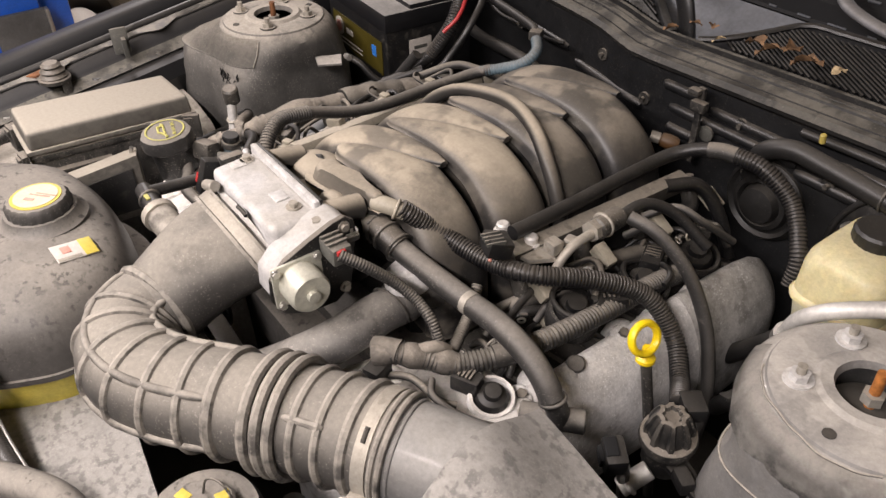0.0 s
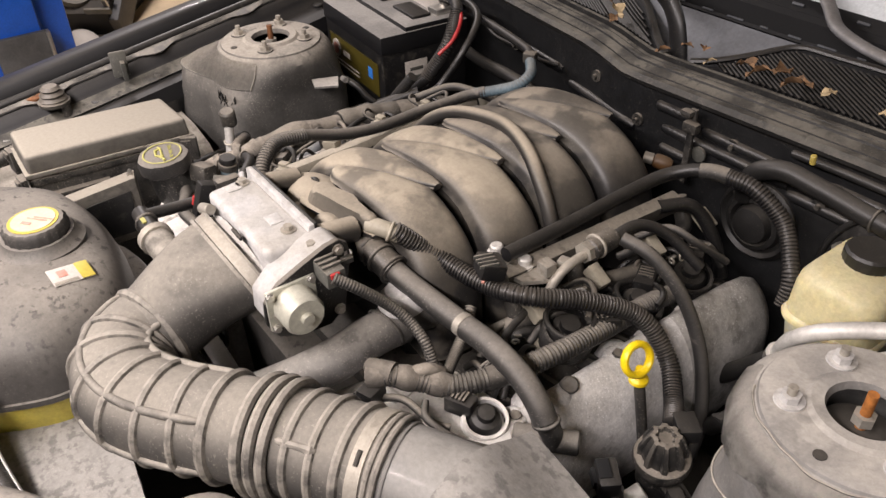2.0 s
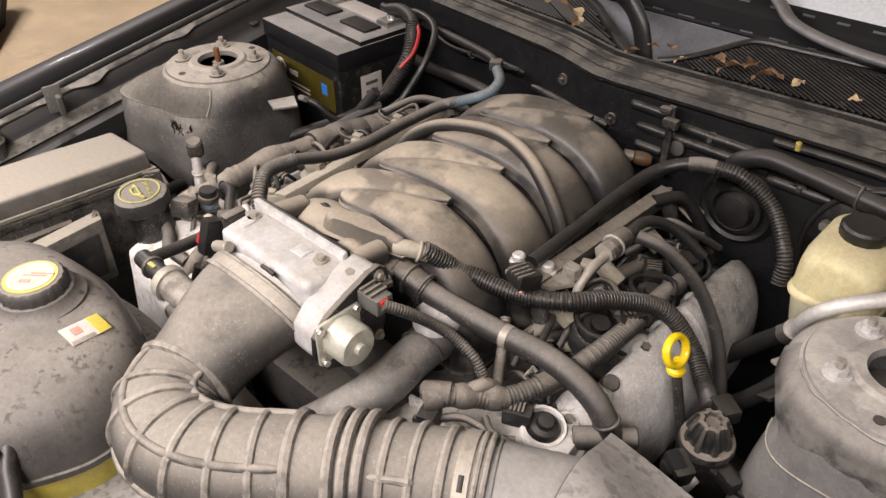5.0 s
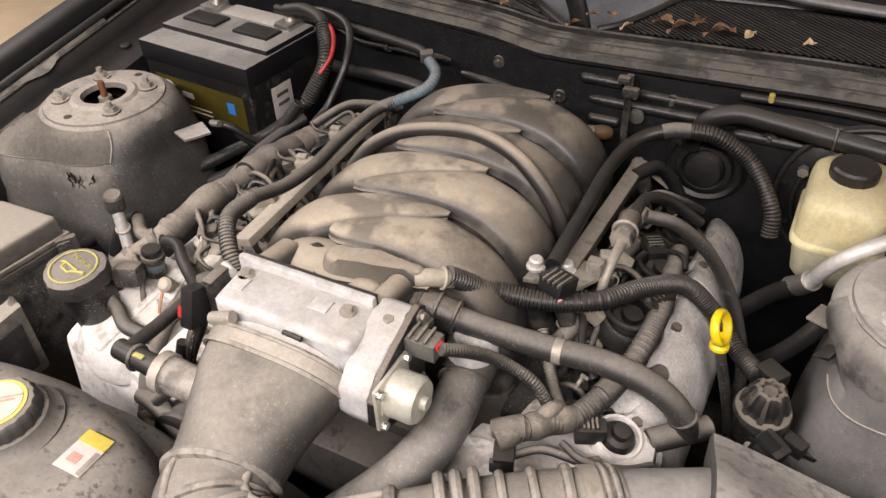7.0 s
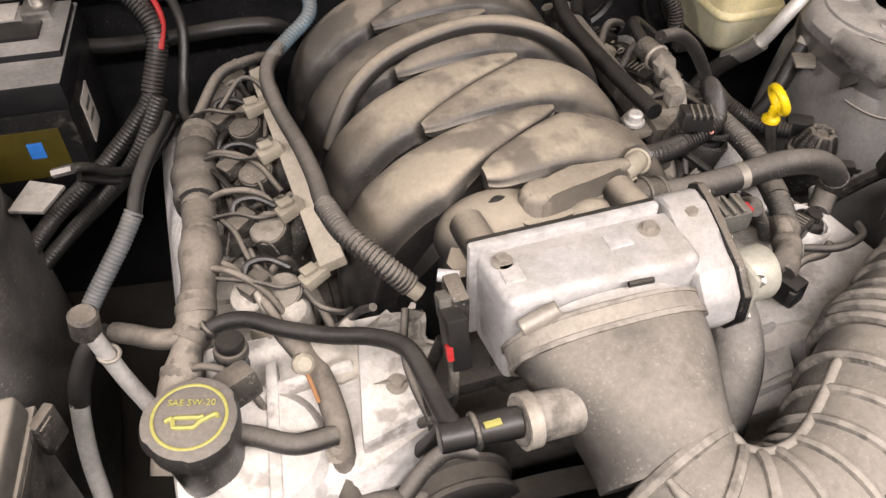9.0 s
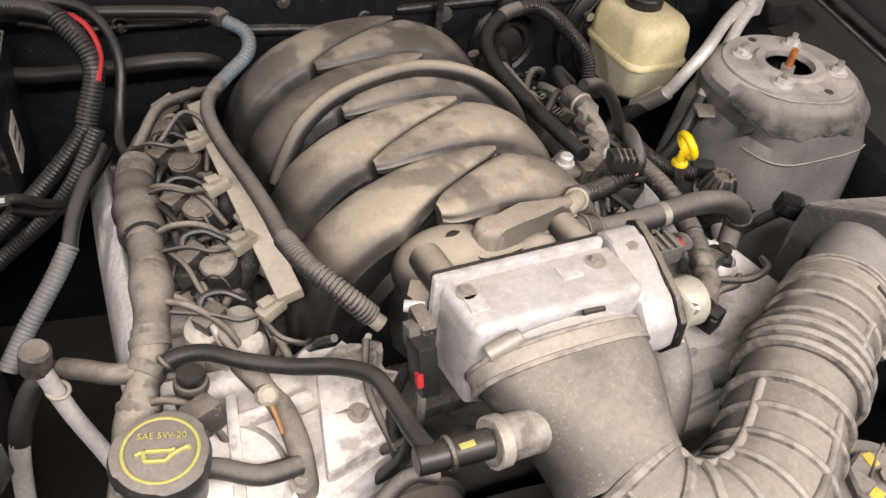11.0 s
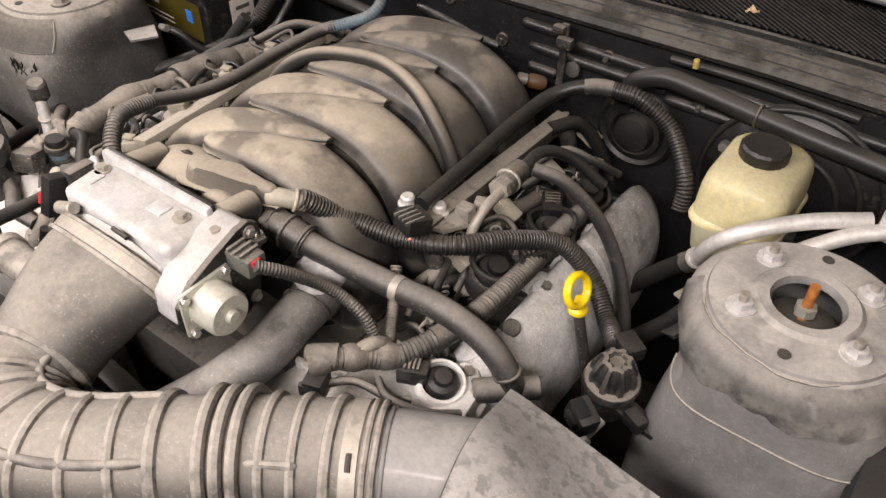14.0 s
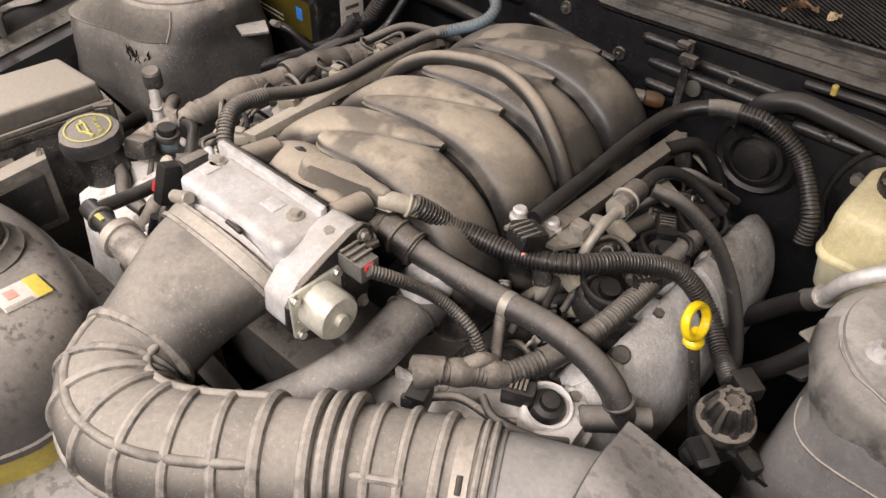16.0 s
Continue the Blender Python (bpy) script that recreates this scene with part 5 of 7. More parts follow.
part("red_cable", tube([(-0.288, 0.165, 0.945), (-0.280, 0.19, 0.968), (-0.292, 0.215, 0.992), (-0.33, 0.24, 1.0)], 0.0032, n=24), "red", o, "red cable")
hose("battery_cable", [(-0.272, 0.09, 0.880), (-0.280, 0.13, 0.885), (-0.275, 0.16, 0.90), (-0.262, 0.20, 0.955), (-0.285, 0.245, 0.99), (-0.35, 0.27, 0.995), (-0.41, 0.27, 0.98)], 0.006, "clean", "thin black battery cable", "cable")
hose("battery_cable", [(-0.40, 0.08, 0.86), (-0.36, 0.10, 0.83), (-0.33, 0.12, 0.835), (-0.29, 0.16, 0.86)], 0.0055, "clean", "thin black battery cable", "cable")

o = hose("refrigerant_pipe", [(0.427, 0.095, 0.845), (0.437, 0.080, 0.868), (0.452, 0.070, 0.905), (0.480, 0.076, 0.932), (0.525, 0.105, 0.948), (0.575, 0.135, 0.955)], 0.0085, "pipe", "bare aluminium refrigerant pipe", "pipe")
part("crimp", tube([(0.418, 0.115, 0.825), (0.428, 0.096, 0.846), (0.437, 0.081, 0.868)], 0.0125, n=8, seg=18), "steel", o, "crimped steel collar")
part("rubber_end", tube([(0.36, 0.12, 0.75), (0.40, 0.122, 0.80), (0.428, 0.097, 0.845)], 0.0115, n=14), "blackhose", o, "black rubber end")
o = hose("refrigerant_pipe", [(0.475, 0.05, 0.87), (0.520, 0.082, 0.915), (0.56, 0.11, 0.942), (0.595, 0.13, 0.955)], 0.0085, "pipe", "bare aluminium refrigerant pipe", "pipe")

part("rubber_end", tube([(0.40, 0.05, 0.74), (0.435, 0.035, 0.80), (0.477, 0.051, 0.872)], 0.0105, n=14), "blackhose", o, "black rubber end")


# ---------------------------------------------------------------- cam covers
def cam_cover(side, material, label):
    o = thing("cam_cover", (side * 0.30, -0.02, 0.70), label, "cam cover", group="cam covers")
    rings = []
    # outline of a slice across the bank, from the inner edge over the top to the outer foot
    sec = [(0.296, 0.70), (0.297, 0.79), (0.301, 0.824), (0.310, 0.836), (0.322, 0.834), (0.339, 0.820), (0.354, 0.795), (0.364, 0.755), (0.362, 0.69), (0.345, 0.66), (0.31, 0.66)]
    sm = [p for p in spline([(x, 0, z) for x, z in sec + sec[:1]], 49)[:-1]]
    for y, k, e in ((-0.262, 0.90, 0), (-0.258, 0.97, 0), (-0.245, 1.0, 0), (-0.14, 1.0, 0), (-0.06, 1.004, 0.006), (0.0, 1.010, 0.03), (0.06, 1.014, 0.05), (0.12, 1.01, 0.055), (0.17, 0.985, 0.045), (0.205, 0.92, 0.02), (0.228, 0.80, -0.02), (0.240, 0.58, -0.05)):
        rings.append([V3((side * (0.29 + (p.x - 0.29) * k * (1 if side > 0 else 0.55)), y, 0.75 + (p.z - 0.75) * (k + (e if side > 0 else min(0, e))))) for p in sm])
    cut = 7 if side > 0 else len(rings)
    part("cover_shell", skin(bmesh.new(), rings[:cut]), material, o, "cast cover", sharp=60)
    if side > 0:
        part("rear_shell", skin(bmesh.new(), rings[cut - 1:]), "rearcover", o, "swollen rear end, dirtier and coloured darker for shade", sharp=60)
    part("coil_trough", prism([(side * 0.17, -0.19), (side * 0.302, -0.19), (side * 0.302, 0.215), (side * 0.17, 0.215)], 0.70, lambda x, y: 0.800 + 0.10 * (abs(x) - 0.24), bevel=0.008), "oily" if side > 0 else "dirtyalu", o, "dark oily coil trough" if side > 0 else "dust-caked coil trough")
    if side < 0:
        part("dust_bed", prism([(-0.172, -0.188), (-0.300, -0.188), (-0.300, -0.035), (-0.190, -0.05)], 0.72, lambda x, y: 0.808 + 0.10 * (abs(x) - 0.24) + 0.004 * math.sin(90 * x + 70 * y), bevel=0.004), "paledirt", o, "dust-caked front of the trough")
    cap = [(0.180, -0.296), (0.250, -0.304), (0.345, -0.300), (0.352, -0.262), (0.340, -0.175), (0.205, -0.175)] if side > 0 else [(-0.195, -0.272), (-0.338, -0.268), (-0.335, -0.175), (-0.225, -0.175)]
    part("front_cap", prism(cap, 0.70, lambda x, y: 0.829 + 0.16 * (x - 0.25) if side > 0 else 0.812 + 0.12 * (-x - 0.25), bevel=0.012), "pale", o, "pale front cap")
    for i in range(7):
        y = -0.16 + 0.056 * i
        part("web", box((side * 0.29, y, 0.812), (0.05, 0.007, 0.022), bevel=0.002, ry=side * -12), "dirtyalu" if side > 0 else "paledirt", o)
    return o


covR = cam_cover(1, "cover", "dusty speckled cast aluminium cam cover on the driver bank")
covL = cam_cover(-1, "cover", "pale dusty cast aluminium cam cover on the passenger bank")
block = thing("engine_block", (0, -0.05, 0.45), "dark engine block deep in the bay", "engine block")
part("valley", box((0, -0.02, 0.68), (0.42, 0.46, 0.20), bevel=0.02), "dirtyalu", block, "dark valley casting")
# dark colour imitates the unlit void between duct and radiator hose
part("front_cover", box((0, -0.275, 0.62), (0.62, 0.06, 0.30), bevel=0.02), "dirtyalu", block, "timing cover coloured dark for the void's shade")


def fuel_rail(side, material):
    x = 0.197 if side > 0 else -0.186
    o = thing("fuel_rail", (x, 0.03, 0.88), "dusty steel fuel rail" if side > 0 else "pale dust-covered steel fuel rail", "fuel rail", group="fuel rails")
    part("rail", box((x, 0.045, 0.898), (0.019, 0.285, 0.024), bevel=0.003, rz=-2, ry=10) if side > 0 else box((-0.1795, -0.008, 0.902), (0.024, 0.335, 0.012), bevel=0.002, rz=3.0, ry=-12), material, o, sharp=30)
    for k in range(4):
        y = -0.085 + 0.098 * k
        inj = part("injector", lathe([(0.008, 0), (0.011, 0.006), (0.011, 0.03), (0.008, 0.034), (0.008, 0.05)], (x + side * 0.012, y, 0.845), (-side * 0.35, 0, 1), seg=16), "black", o, "fuel injector")
        part("plug", box((x + side * 0.034, y + 0.006, 0.872), (0.03, 0.016, 0.018), bevel=0.003, ry=side * 30), "beige", inj, "dusty beige plug")
    return o


fuel_rail(1, "rail")
fuel_rail(-1, "tanrail")


# ---------------------------------------------------------------- driver side details
dip = thing("oil_dipstick", (0.366, -0.052, 0.60), "bright yellow ring-handled oil dipstick in a black tube", "dipstick")
part("handle", ring((0.364, -0.058, 0.884), (0.85, -0.1, 0.36), 0.0165, 0.0040, seg=36, squash=1.25), "yellow", dip, "yellow pull ring")
part("collar", lathe([(0.007, 0), (0.0105, 0.002), (0.0105, 0.006), (0.006, 0.010), (0.005, 0.02)], (0.366, -0.053, 0.850), seg=20), "yellow", dip, "yellow collar")
part("tube", tube([(0.366, -0.052, 0.852), (0.382, -0.056, 0.80), (0.397, -0.058, 0.74), (0.402, -0.05, 0.66)], 0.006, n=16), "black", dip, "black dipstick tube")

val = thing("purge_valve", (0.426, -0.075, 0.74), "dusty black round purge valve with a fluted cap", "valve")
part("base", lathe([(0.021, -0.07), (0.024, -0.06), (0.025, -0.03), (0.029, -0.028), (0.0305, -0.022), (0.029, -0.016), (0.026, -0.014)], (0.426, -0.075, 0.822), (0.05, -0.1, 1), seg=32), "black", val, "round valve body")
part("fluted_cap", lathe([(0.0222, -0.015), (0.0215, -0.004), (0.0160, 0.012), (0.0135, 0.016), (0.009, 0.017), (0.007, 0.013), (0.0, 0.013)], (0.426, -0.075, 0.822), (0.05, -0.1, 1), seg=64, lobes=8, lobe=0.17), "black", val, "fluted cap")
part("plug", box((0.424, -0.040, 0.823), (0.030, 0.024, 0.018), bevel=0.003, rz=-35), "clean", val, "black plug")
part("bracket", prism([(0.44, -0.09), (0.50, -0.10), (0.50, -0.085), (0.445, -0.065)], 0.775, 0.782, bevel=0.001), "clean", val, "mounting bracket")
part("spigot", cyl((0.428, -0.098, 0.770), (0.418, -0.128, 0.752), 0.0105, bevel=0.001), "pipe", val, "bright spigot")
part("spigot_ring", ring((0.421, -0.120, 0.757), (0.3, 0.8, 0.5), 0.0105, 0.003, seg=20), "pale", val)
part("side_plug", box((0.464, -0.092, 0.785), (0.024, 0.016, 0.018), bevel=0.004, rz=-25), "clean", val, "black side plug")

ev = thing("rail_sensor", (0.205, -0.12, 0.915), "black rail pressure sensor with a ribbed plug", "sensor")
part("plug_body", box((0.206, -0.125, 0.940), (0.030, 0.028, 0.020), bevel=0.003, rz=-20, rx=-15), "clean", ev)
for i in range(4):
    part("fin", box((0.198 + 0.006 * i, -0.128 - 0.002 * i, 0.951), (0.0022, 0.022, 0.004), bevel=0.0006, rz=-20), "grey", ev)
part("stalk", cyl((0.200, -0.105, 0.90), (0.204, -0.118, 0.936), 0.011), "black", ev)
part("wire_end", cyl((0.212, -0.138, 0.935), (0.216, -0.143, 0.932), 0.002), "pinkish", ev)
for p in ((0.165, -0.082, 0.914), (0.194, -0.064, 0.905)):
    s = thing("rail_bolt", p, "zinc-plated hex bolt on the rail bracket", "bolt", group="rail bolts")
    part("head", lathe([(0.011, 0), (0.011, 0.003), (0.008, 0.004), (0.008, 0.011), (0.006, 0.013), (0, 0.013)], p, seg=12), "pipe", s)
br = thing("rail_bracket", (0.185, -0.07, 0.88), "dull steel bracket at the rail's end", "bracket")
part("plate", prism([(0.155, -0.095), (0.215, -0.085), (0.235, -0.05), (0.20, -0.035), (0.16, -0.06)], 0.899, 0.905, bevel=0.001), "band", br)
part("spacer", box((0.224, -0.058, 0.918), (0.018, 0.016, 0.016), bevel=0.003), "band", br, "pale spacer block")
fl = thing("fuel_line", (0.238, -0.01, 0.88), "steel fuel line with a bright quick coupling", "fuel line")
part("pipe", tube([(0.238, 0.012, 0.925), (0.239, -0.022, 0.924), (0.238, -0.044, 0.918), (0.236, -0.058, 0.904), (0.234, -0.064, 0.885)], 0.0056, n=24), "band", fl, "pale dusty pipe")
part("saddle", box((0.230, -0.036, 0.918), (0.016, 0.014, 0.010), bevel=0.003, rz=20), "band", fl, "pale saddle under the pipe")
part("hex", hexnut((0.236, -0.004, 0.926), (0.1, -1, 0), 0.0125, 0.012), "band", fl, "dull hex fitting")
part("coupling", cyl((0.234, 0.035, 0.925), (0.238, -0.008, 0.926), 0.013, bevel=0.003), "black", fl, "black coupling")
part("clip", ring((0.236, 0.006, 0.926), (0.1, -1, 0), 0.0132, 0.0022, seg=24), "band", fl, "bright clip")
hose("fuel_hose", [(0.236, 0.03, 0.925), (0.240, 0.07, 0.93), (0.262, 0.10, 0.915), (0.30, 0.12, 0.88)], 0.007, "clean", "black fuel hose behind the coupling")


def coil(x, y, z, rz, loop, k=1.0):
    o = thing("ignition_coil", (x, y, z - 0.05), "dusty black ignition coil in its round well", "ignition coil", group="ignition coils")
    part("well_rim", lathe([(k * r, h) for r, h in ((0.024, -0.03), (0.031, -0.028), (0.032, -0.004), (0.030, 0.0), (0.026, 0.0), (0.0255, -0.02))], (x, y, z), (0.25 * (1 if x > 0 else -1), -0.1, 1), seg=32), "pale" if y < -0.2 else "oily", o, "cast well rim")
    part("coil_head", lathe([(k * r, h) for r, h in ((0.023, -0.03), (0.023, -0.004), (0.019, 0.002), (0.012, 0.004), (0.011, 0.011), (0.0, 0.012))], (x, y, z), (0.25 * (1 if x > 0 else -1), -0.1, 1), seg=24), "clean", o, "round coil head")
    v = Matrix.Rotation(radians(rz), 3, "Z") @ V3((0.036 * k, 0, 0))
    p = part("plug", box((x + v.x, y + v.y, z + 0.006), (0.040 * k, 0.024 * k, 0.020), bevel=0.003, rz=rz), "clean", o, "coil plug")
    for i in range(4):
        part("fin", box((x + v.x * (0.8 + 0.15 * i), y + v.y * (0.8 + 0.15 * i), z + 0.018), (0.0025, 0.018 * k, 0.003), bevel=0.0006, rz=rz), "black", p)
    if loop:
        part("wire_loop", tube([V3((x, y, z + 0.012)) + V3((0.027 * k * math.cos(a), 0.027 * k * math.sin(a), 0.003 * math.sin(2 * a))) for a in [0.5 * i for i in range(13)]], 0.0035, n=40, seg=8), "clean", o, "looped wire")
    return o


coil(0.307, -0.211, 0.850, 205, False, 0.78)
coil(0.270, -0.062, 0.862, 60, True)
coil(0.276, 0.045, 0.850, 120, True)
coil(0.274, 0.14, 0.846, 120, False)
pc = thing("spare_plug", (0.224, -0.30, 0.84), "small black square wiring plug", "plug")
part("body", box((0.222, -0.292, 0.862), (0.020, 0.026, 0.026), bevel=0.003, rz=20), "clean", pc)
# near-black block imitates the shade inside the plug's socket
part("socket", box((0.219, -0.304, 0.864), (0.012, 0.006, 0.014), bevel=0.001, rz=20), "dark", pc)
for pts, r, m in (
    ([(0.222, -0.285, 0.855), (0.25, -0.27, 0.865), (0.285, -0.262, 0.858), (0.30, -0.25, 0.855)], 0.0042, "dustyloom"),
    ([(0.205, -0.06, 0.86), (0.225, -0.09, 0.868), (0.24, -0.13, 0.865), (0.262, -0.155, 0.852)], 0.0045, "clean"),
    ([(0.225, 0.06, 0.88), (0.25, 0.075, 0.90), (0.275, 0.08, 0.89), (0.30, 0.09, 0.865)], 0.005, "hose"),
    ([(0.215, 0.10, 0.885), (0.24, 0.13, 0.90), (0.27, 0.15, 0.885), (0.29, 0.19, 0.85)], 0.005, "hose"),
    ([(0.21, -0.02, 0.86), (0.235, -0.005, 0.88), (0.265, -0.02, 0.885), (0.285, -0.05, 0.88)], 0.004, "black"),
    ([(0.205, 0.15, 0.905), (0.225, 0.19, 0.90), (0.25, 0.21, 0.86), (0.27, 0.22, 0.80)], 0.009, "clean"),
    ([(0.265, -0.255, 0.865), (0.29, -0.27, 0.872), (0.325, -0.26, 0.868), (0.345, -0.235, 0.855)], 0.0038, "hose"),
    ([(0.20, -0.12, 0.83), (0.215, -0.08, 0.845), (0.225, -0.03, 0.85), (0.222, 0.03, 0.848), (0.23, 0.1, 0.84)], 0.012, "dustyloom"),
):
    hose("engine_wire", pts, r, m, "dusty black wire among the coils", "wiring", n=30)
for y in (-0.18, -0.03, 0.09):
    p = V3((0.315, y, 0.834))
    b = thing("cover_bolt", p, "dirty flanged bolt on the cam cover", "bolt", group="cover bolts")
    part("boss", lathe([(0.016, -0.012), (0.015, 0.0), (0.012, 0.003), (0.0, 0.003)], p, (0.3, 0, 1), seg=20), "cover", b)
    part("head", hexnut(p + V3((0, 0, 0.002)), (0.3, 0, 1), 0.006, 0.007), "black", b)
bosses = thing("cover_fitting", (0.31, -0.10, 0.83), "round dark cam cover plug with three dimples", "plug")
part("disc", lathe([(0.010, -0.01), (0.010, 0.003), (0.008, 0.005), (0.0, 0.005)], (0.318, -0.105, 0.838), (0.6, -0.3, 1), seg=24), "dirtyalu", bosses)

# brake booster and firewall fittings
boost = thing("brake_booster", (0.47, 0.25, 0.72), "black ribbed brake booster drum behind the reservoir", "brake booster")
part("booster_bolt", hexnut((0.395, 0.245, 0.91), (0, -1, 0), 0.007, 0.01), "steel", boost)
part("cylinder_flange", box((0.462, 0.235, 0.80), (0.09, 0.02, 0.06), bevel=0.004), "dirtyalu", boost, "dull cylinder flange")
part("drum", lathe([(0.04, -0.015), (0.085, -0.01), (0.105, 0.0), (0.112, 0.012), (0.108, 0.02), (0.116, 0.026), (0.118, 0.036), (0.118, 0.05)], (0.475, 0.262, 0.865), (0, 1, 0), seg=48), "clean", boost)
grom = thing("firewall_grommet", (0.270, 0.27, 0.82), "black ribbed rubber grommet on the firewall", "grommet")
part("outer", lathe([(0.056, 0.014), (0.056, 0.0), (0.050, -0.006), (0.045, -0.002), (0.040, -0.002), (0.037, -0.010), (0.031, -0.012), (0.028, -0.006)], (0.272, 0.268, 0.870), (0, 1, 0), seg=40, caps=False), "blackhose", grom)
part("core", lathe([(0.028, 0.0), (0.024, -0.012), (0.010, -0.016), (0, -0.016)], (0.272, 0.264, 0.868), (0, 1, 0), seg=30), "blackhose", grom)
fb = thing("firewall_bracket", (0.16, 0.25, 0.90), "black clip bracket hanging on the firewall rib", "bracket")
part("strap", box((0.158, 0.256, 0.935), (0.010, 0.006, 0.11), bevel=0.002), "black", fb)
part("clip", box((0.163, 0.248, 0.968), (0.023, 0.014, 0.015), bevel=0.005), "black", fb)
part("clip", box((0.152, 0.250, 0.984), (0.018, 0.014, 0.010), bevel=0.005), "black", fb)
part("screw", lathe([(0.011, 0), (0.011, -0.003), (0.006, -0.004), (0.0, -0.004)], (0.170, 0.266, 0.925), (0, 1, 0), seg=18), "grey", fb)
oc2 = thing("rear_sensor", (0.128, 0.245, 0.90), "dusty amber plug behind the manifold", "sensor")
part("body", lathe([(0.004, 0), (0.0095, 0.004), (0.0105, 0.012), (0.0100, 0.022), (0.007, 0.028), (0.0, 0.029)], (0.118, 0.235, 0.905), (0.87, 0.48, -0.16), seg=20), "amber", oc2)
part("collar", cyl((0.108, 0.229, 0.907), (0.119, 0.236, 0.905), 0.008), "band", oc2)
cl = thing("seal_clip", (0.338, 0.241, 0.985), "small amber push clip under the cowl seal", "clip")
part("pin", cyl((0.338, 0.238, 0.996), (0.338, 0.236, 1.008), 0.0036, bevel=0.001), "amberclip", cl)
pb = thing("pipe_block", (0.595, 0.135, 0.93), "pale pipe block with black connector at the wing", "fitting")
part("block", box((0.597, 0.137, 0.955), (0.03, 0.022, 0.028), bevel=0.004), "pipe", pb)
part("connector", box((0.645, 0.14, 0.945), (0.05, 0.05, 0.03), bevel=0.004), "clean", pb)
tb2 = thing("tower_tab", (0.440, 0.02, 0.86), "dusty bent steel tab on the strut tower", "bracket")
part("plate", prism([(0.440, 0.012), (0.462, 0.004), (0.480, 0.03), (0.452, 0.040)], 0.868, 0.872, bevel=0.001), "band", tb2)

# ---------------------------------------------------------------- passenger side details
tdip = thing("transmission_dipstick", (-0.372, -0.182, 0.70), "dull steel dipstick tube with a black cap", "dipstick")
part("tube", tube([(-0.379, -0.177, 0.895), (-0.367, -0.188, 0.84), (-0.345, -0.21, 0.78), (-0.33, -0.225, 0.70)], 0.0075, n=24), "pipe", tdip)
part("cap", lathe([(0.010, -0.012), (0.0125, -0.010), (0.0125, 0.012), (0.010, 0.015), (0, 0.015)], (-0.380, -0.176, 0.900), (0.2, -0.1, 1), seg=16), "black", tdip, "black hex cap")
part("band", ring((-0.371, -0.183, 0.866), (0.2, -0.2, 1), 0.0085, 0.002, seg=16), "band", tdip)

tee = thing("breather_tee", (-0.10, -0.39, 0.91), "black breather tee with a pale band clamp", "pipe tee")
part("stub", cyl((-0.03, -0.388, 0.925), (-0.084, -0.392, 0.935), 0.0175), "rubber", tee, "rubber stub of the duct")
part("clamp", round_band((-0.078, -0.392, 0.934), (-1, -0.05, 0.1), 0.0178, 0.010, 0.0022, 32), "band", tee, "pale band clamp")
part("clamp_ear", box((-0.078, -0.396, 0.914), (0.010, 0.008, 0.006), bevel=0.001), "band", tee)
part("body", cyl((-0.082, -0.392, 0.935), (-0.140, -0.389, 0.936), 0.0115, 0.0105, bevel=0.001), "clean", tee)
part("collar", ring((-0.115, -0.390, 0.935), (1, 0, 0), 0.0115, 0.0025, seg=24), "black", tee)
part("green_mark", box((-0.104, -0.395, 0.947), (0.012, 0.005, 0.002), bevel=0.0005), "print", tee)
o = hose("breather_hose", [(-0.128, -0.386, 0.938), (-0.131, -0.365, 0.934), (-0.133, -0.335, 0.930), (-0.138, -0.300, 0.925), (-0.158, -0.268, 0.908), (-0.190, -0.245, 0.895), (-0.225, -0.222, 0.890), (-0.255, -0.200, 0.888), (-0.285, -0.195, 0.880), (-0.31, -0.21, 0.86)], 0.0074, "blackhose", "black moulded breather hose to the cam cover")
part("end_collar", ring((-0.285, -0.195, 0.880), (-0.9, -0.3, -0.5), 0.0082, 0.0022, seg=20), "black", o, "moulded end collar")
ts = thing("throttle_sensor_plug", (-0.104, -0.315, 0.92), "black sensor plug with a red lock beside the throttle", "plug")
part("body", box((-0.105, -0.316, 0.945), (0.016, 0.028, 0.044), bevel=0.003, rx=-20), "clean", ts)
part("shroud", box((-0.104, -0.296, 0.958), (0.016, 0.016, 0.020), bevel=0.002, rx=-20), "grey", ts, "dusty socket")
part("lock", box((-0.113, -0.328, 0.944), (0.005, 0.007, 0.012), bevel=0.001, rx=-20), "red", ts, "red lock")
part("boot", tube([(-0.107, -0.316, 0.928), (-0.110, -0.330, 0.910), (-0.118, -0.335, 0.88), (-0.135, -0.32, 0.85)], 0.0045, n=16, seg=8), "black", ts, "wire boot")
hose("neck_hose", [(-0.285, -0.292, 0.868), (-0.262, -0.300, 0.862), (-0.234, -0.315, 0.860), (-0.203, -0.311, 0.852)], 0.0085, "hose", "short dusty rubber hose from the filler neck")
hose("front_harness", [(-0.205, -0.35, 0.76), (-0.202, -0.331, 0.812), (-0.200, -0.313, 0.838), (-0.200, -0.290, 0.857), (-0.206, -0.250, 0.862), (-0.225, -0.20, 0.862)], 0.0105, "tape", "taped dusty harness down the engine's front", "wiring", n=30)
wc = thing("ivory_plug", (-0.212, -0.275, 0.87), "ivory plug with an orange wire", "plug")
part("body", lathe([(0.007, -0.01), (0.009, -0.004), (0.009, 0.006), (0.006, 0.009), (0, 0.009)], (-0.216, -0.260, 0.886), (0.2, -0.7, 0.8), seg=10), "beige", wc)
part("wire", tube([(-0.214, -0.270, 0.884), (-0.212, -0.278, 0.876), (-0.210, -0.286, 0.866)], 0.0018, n=12, seg=8), "copper", wc, "orange wire")
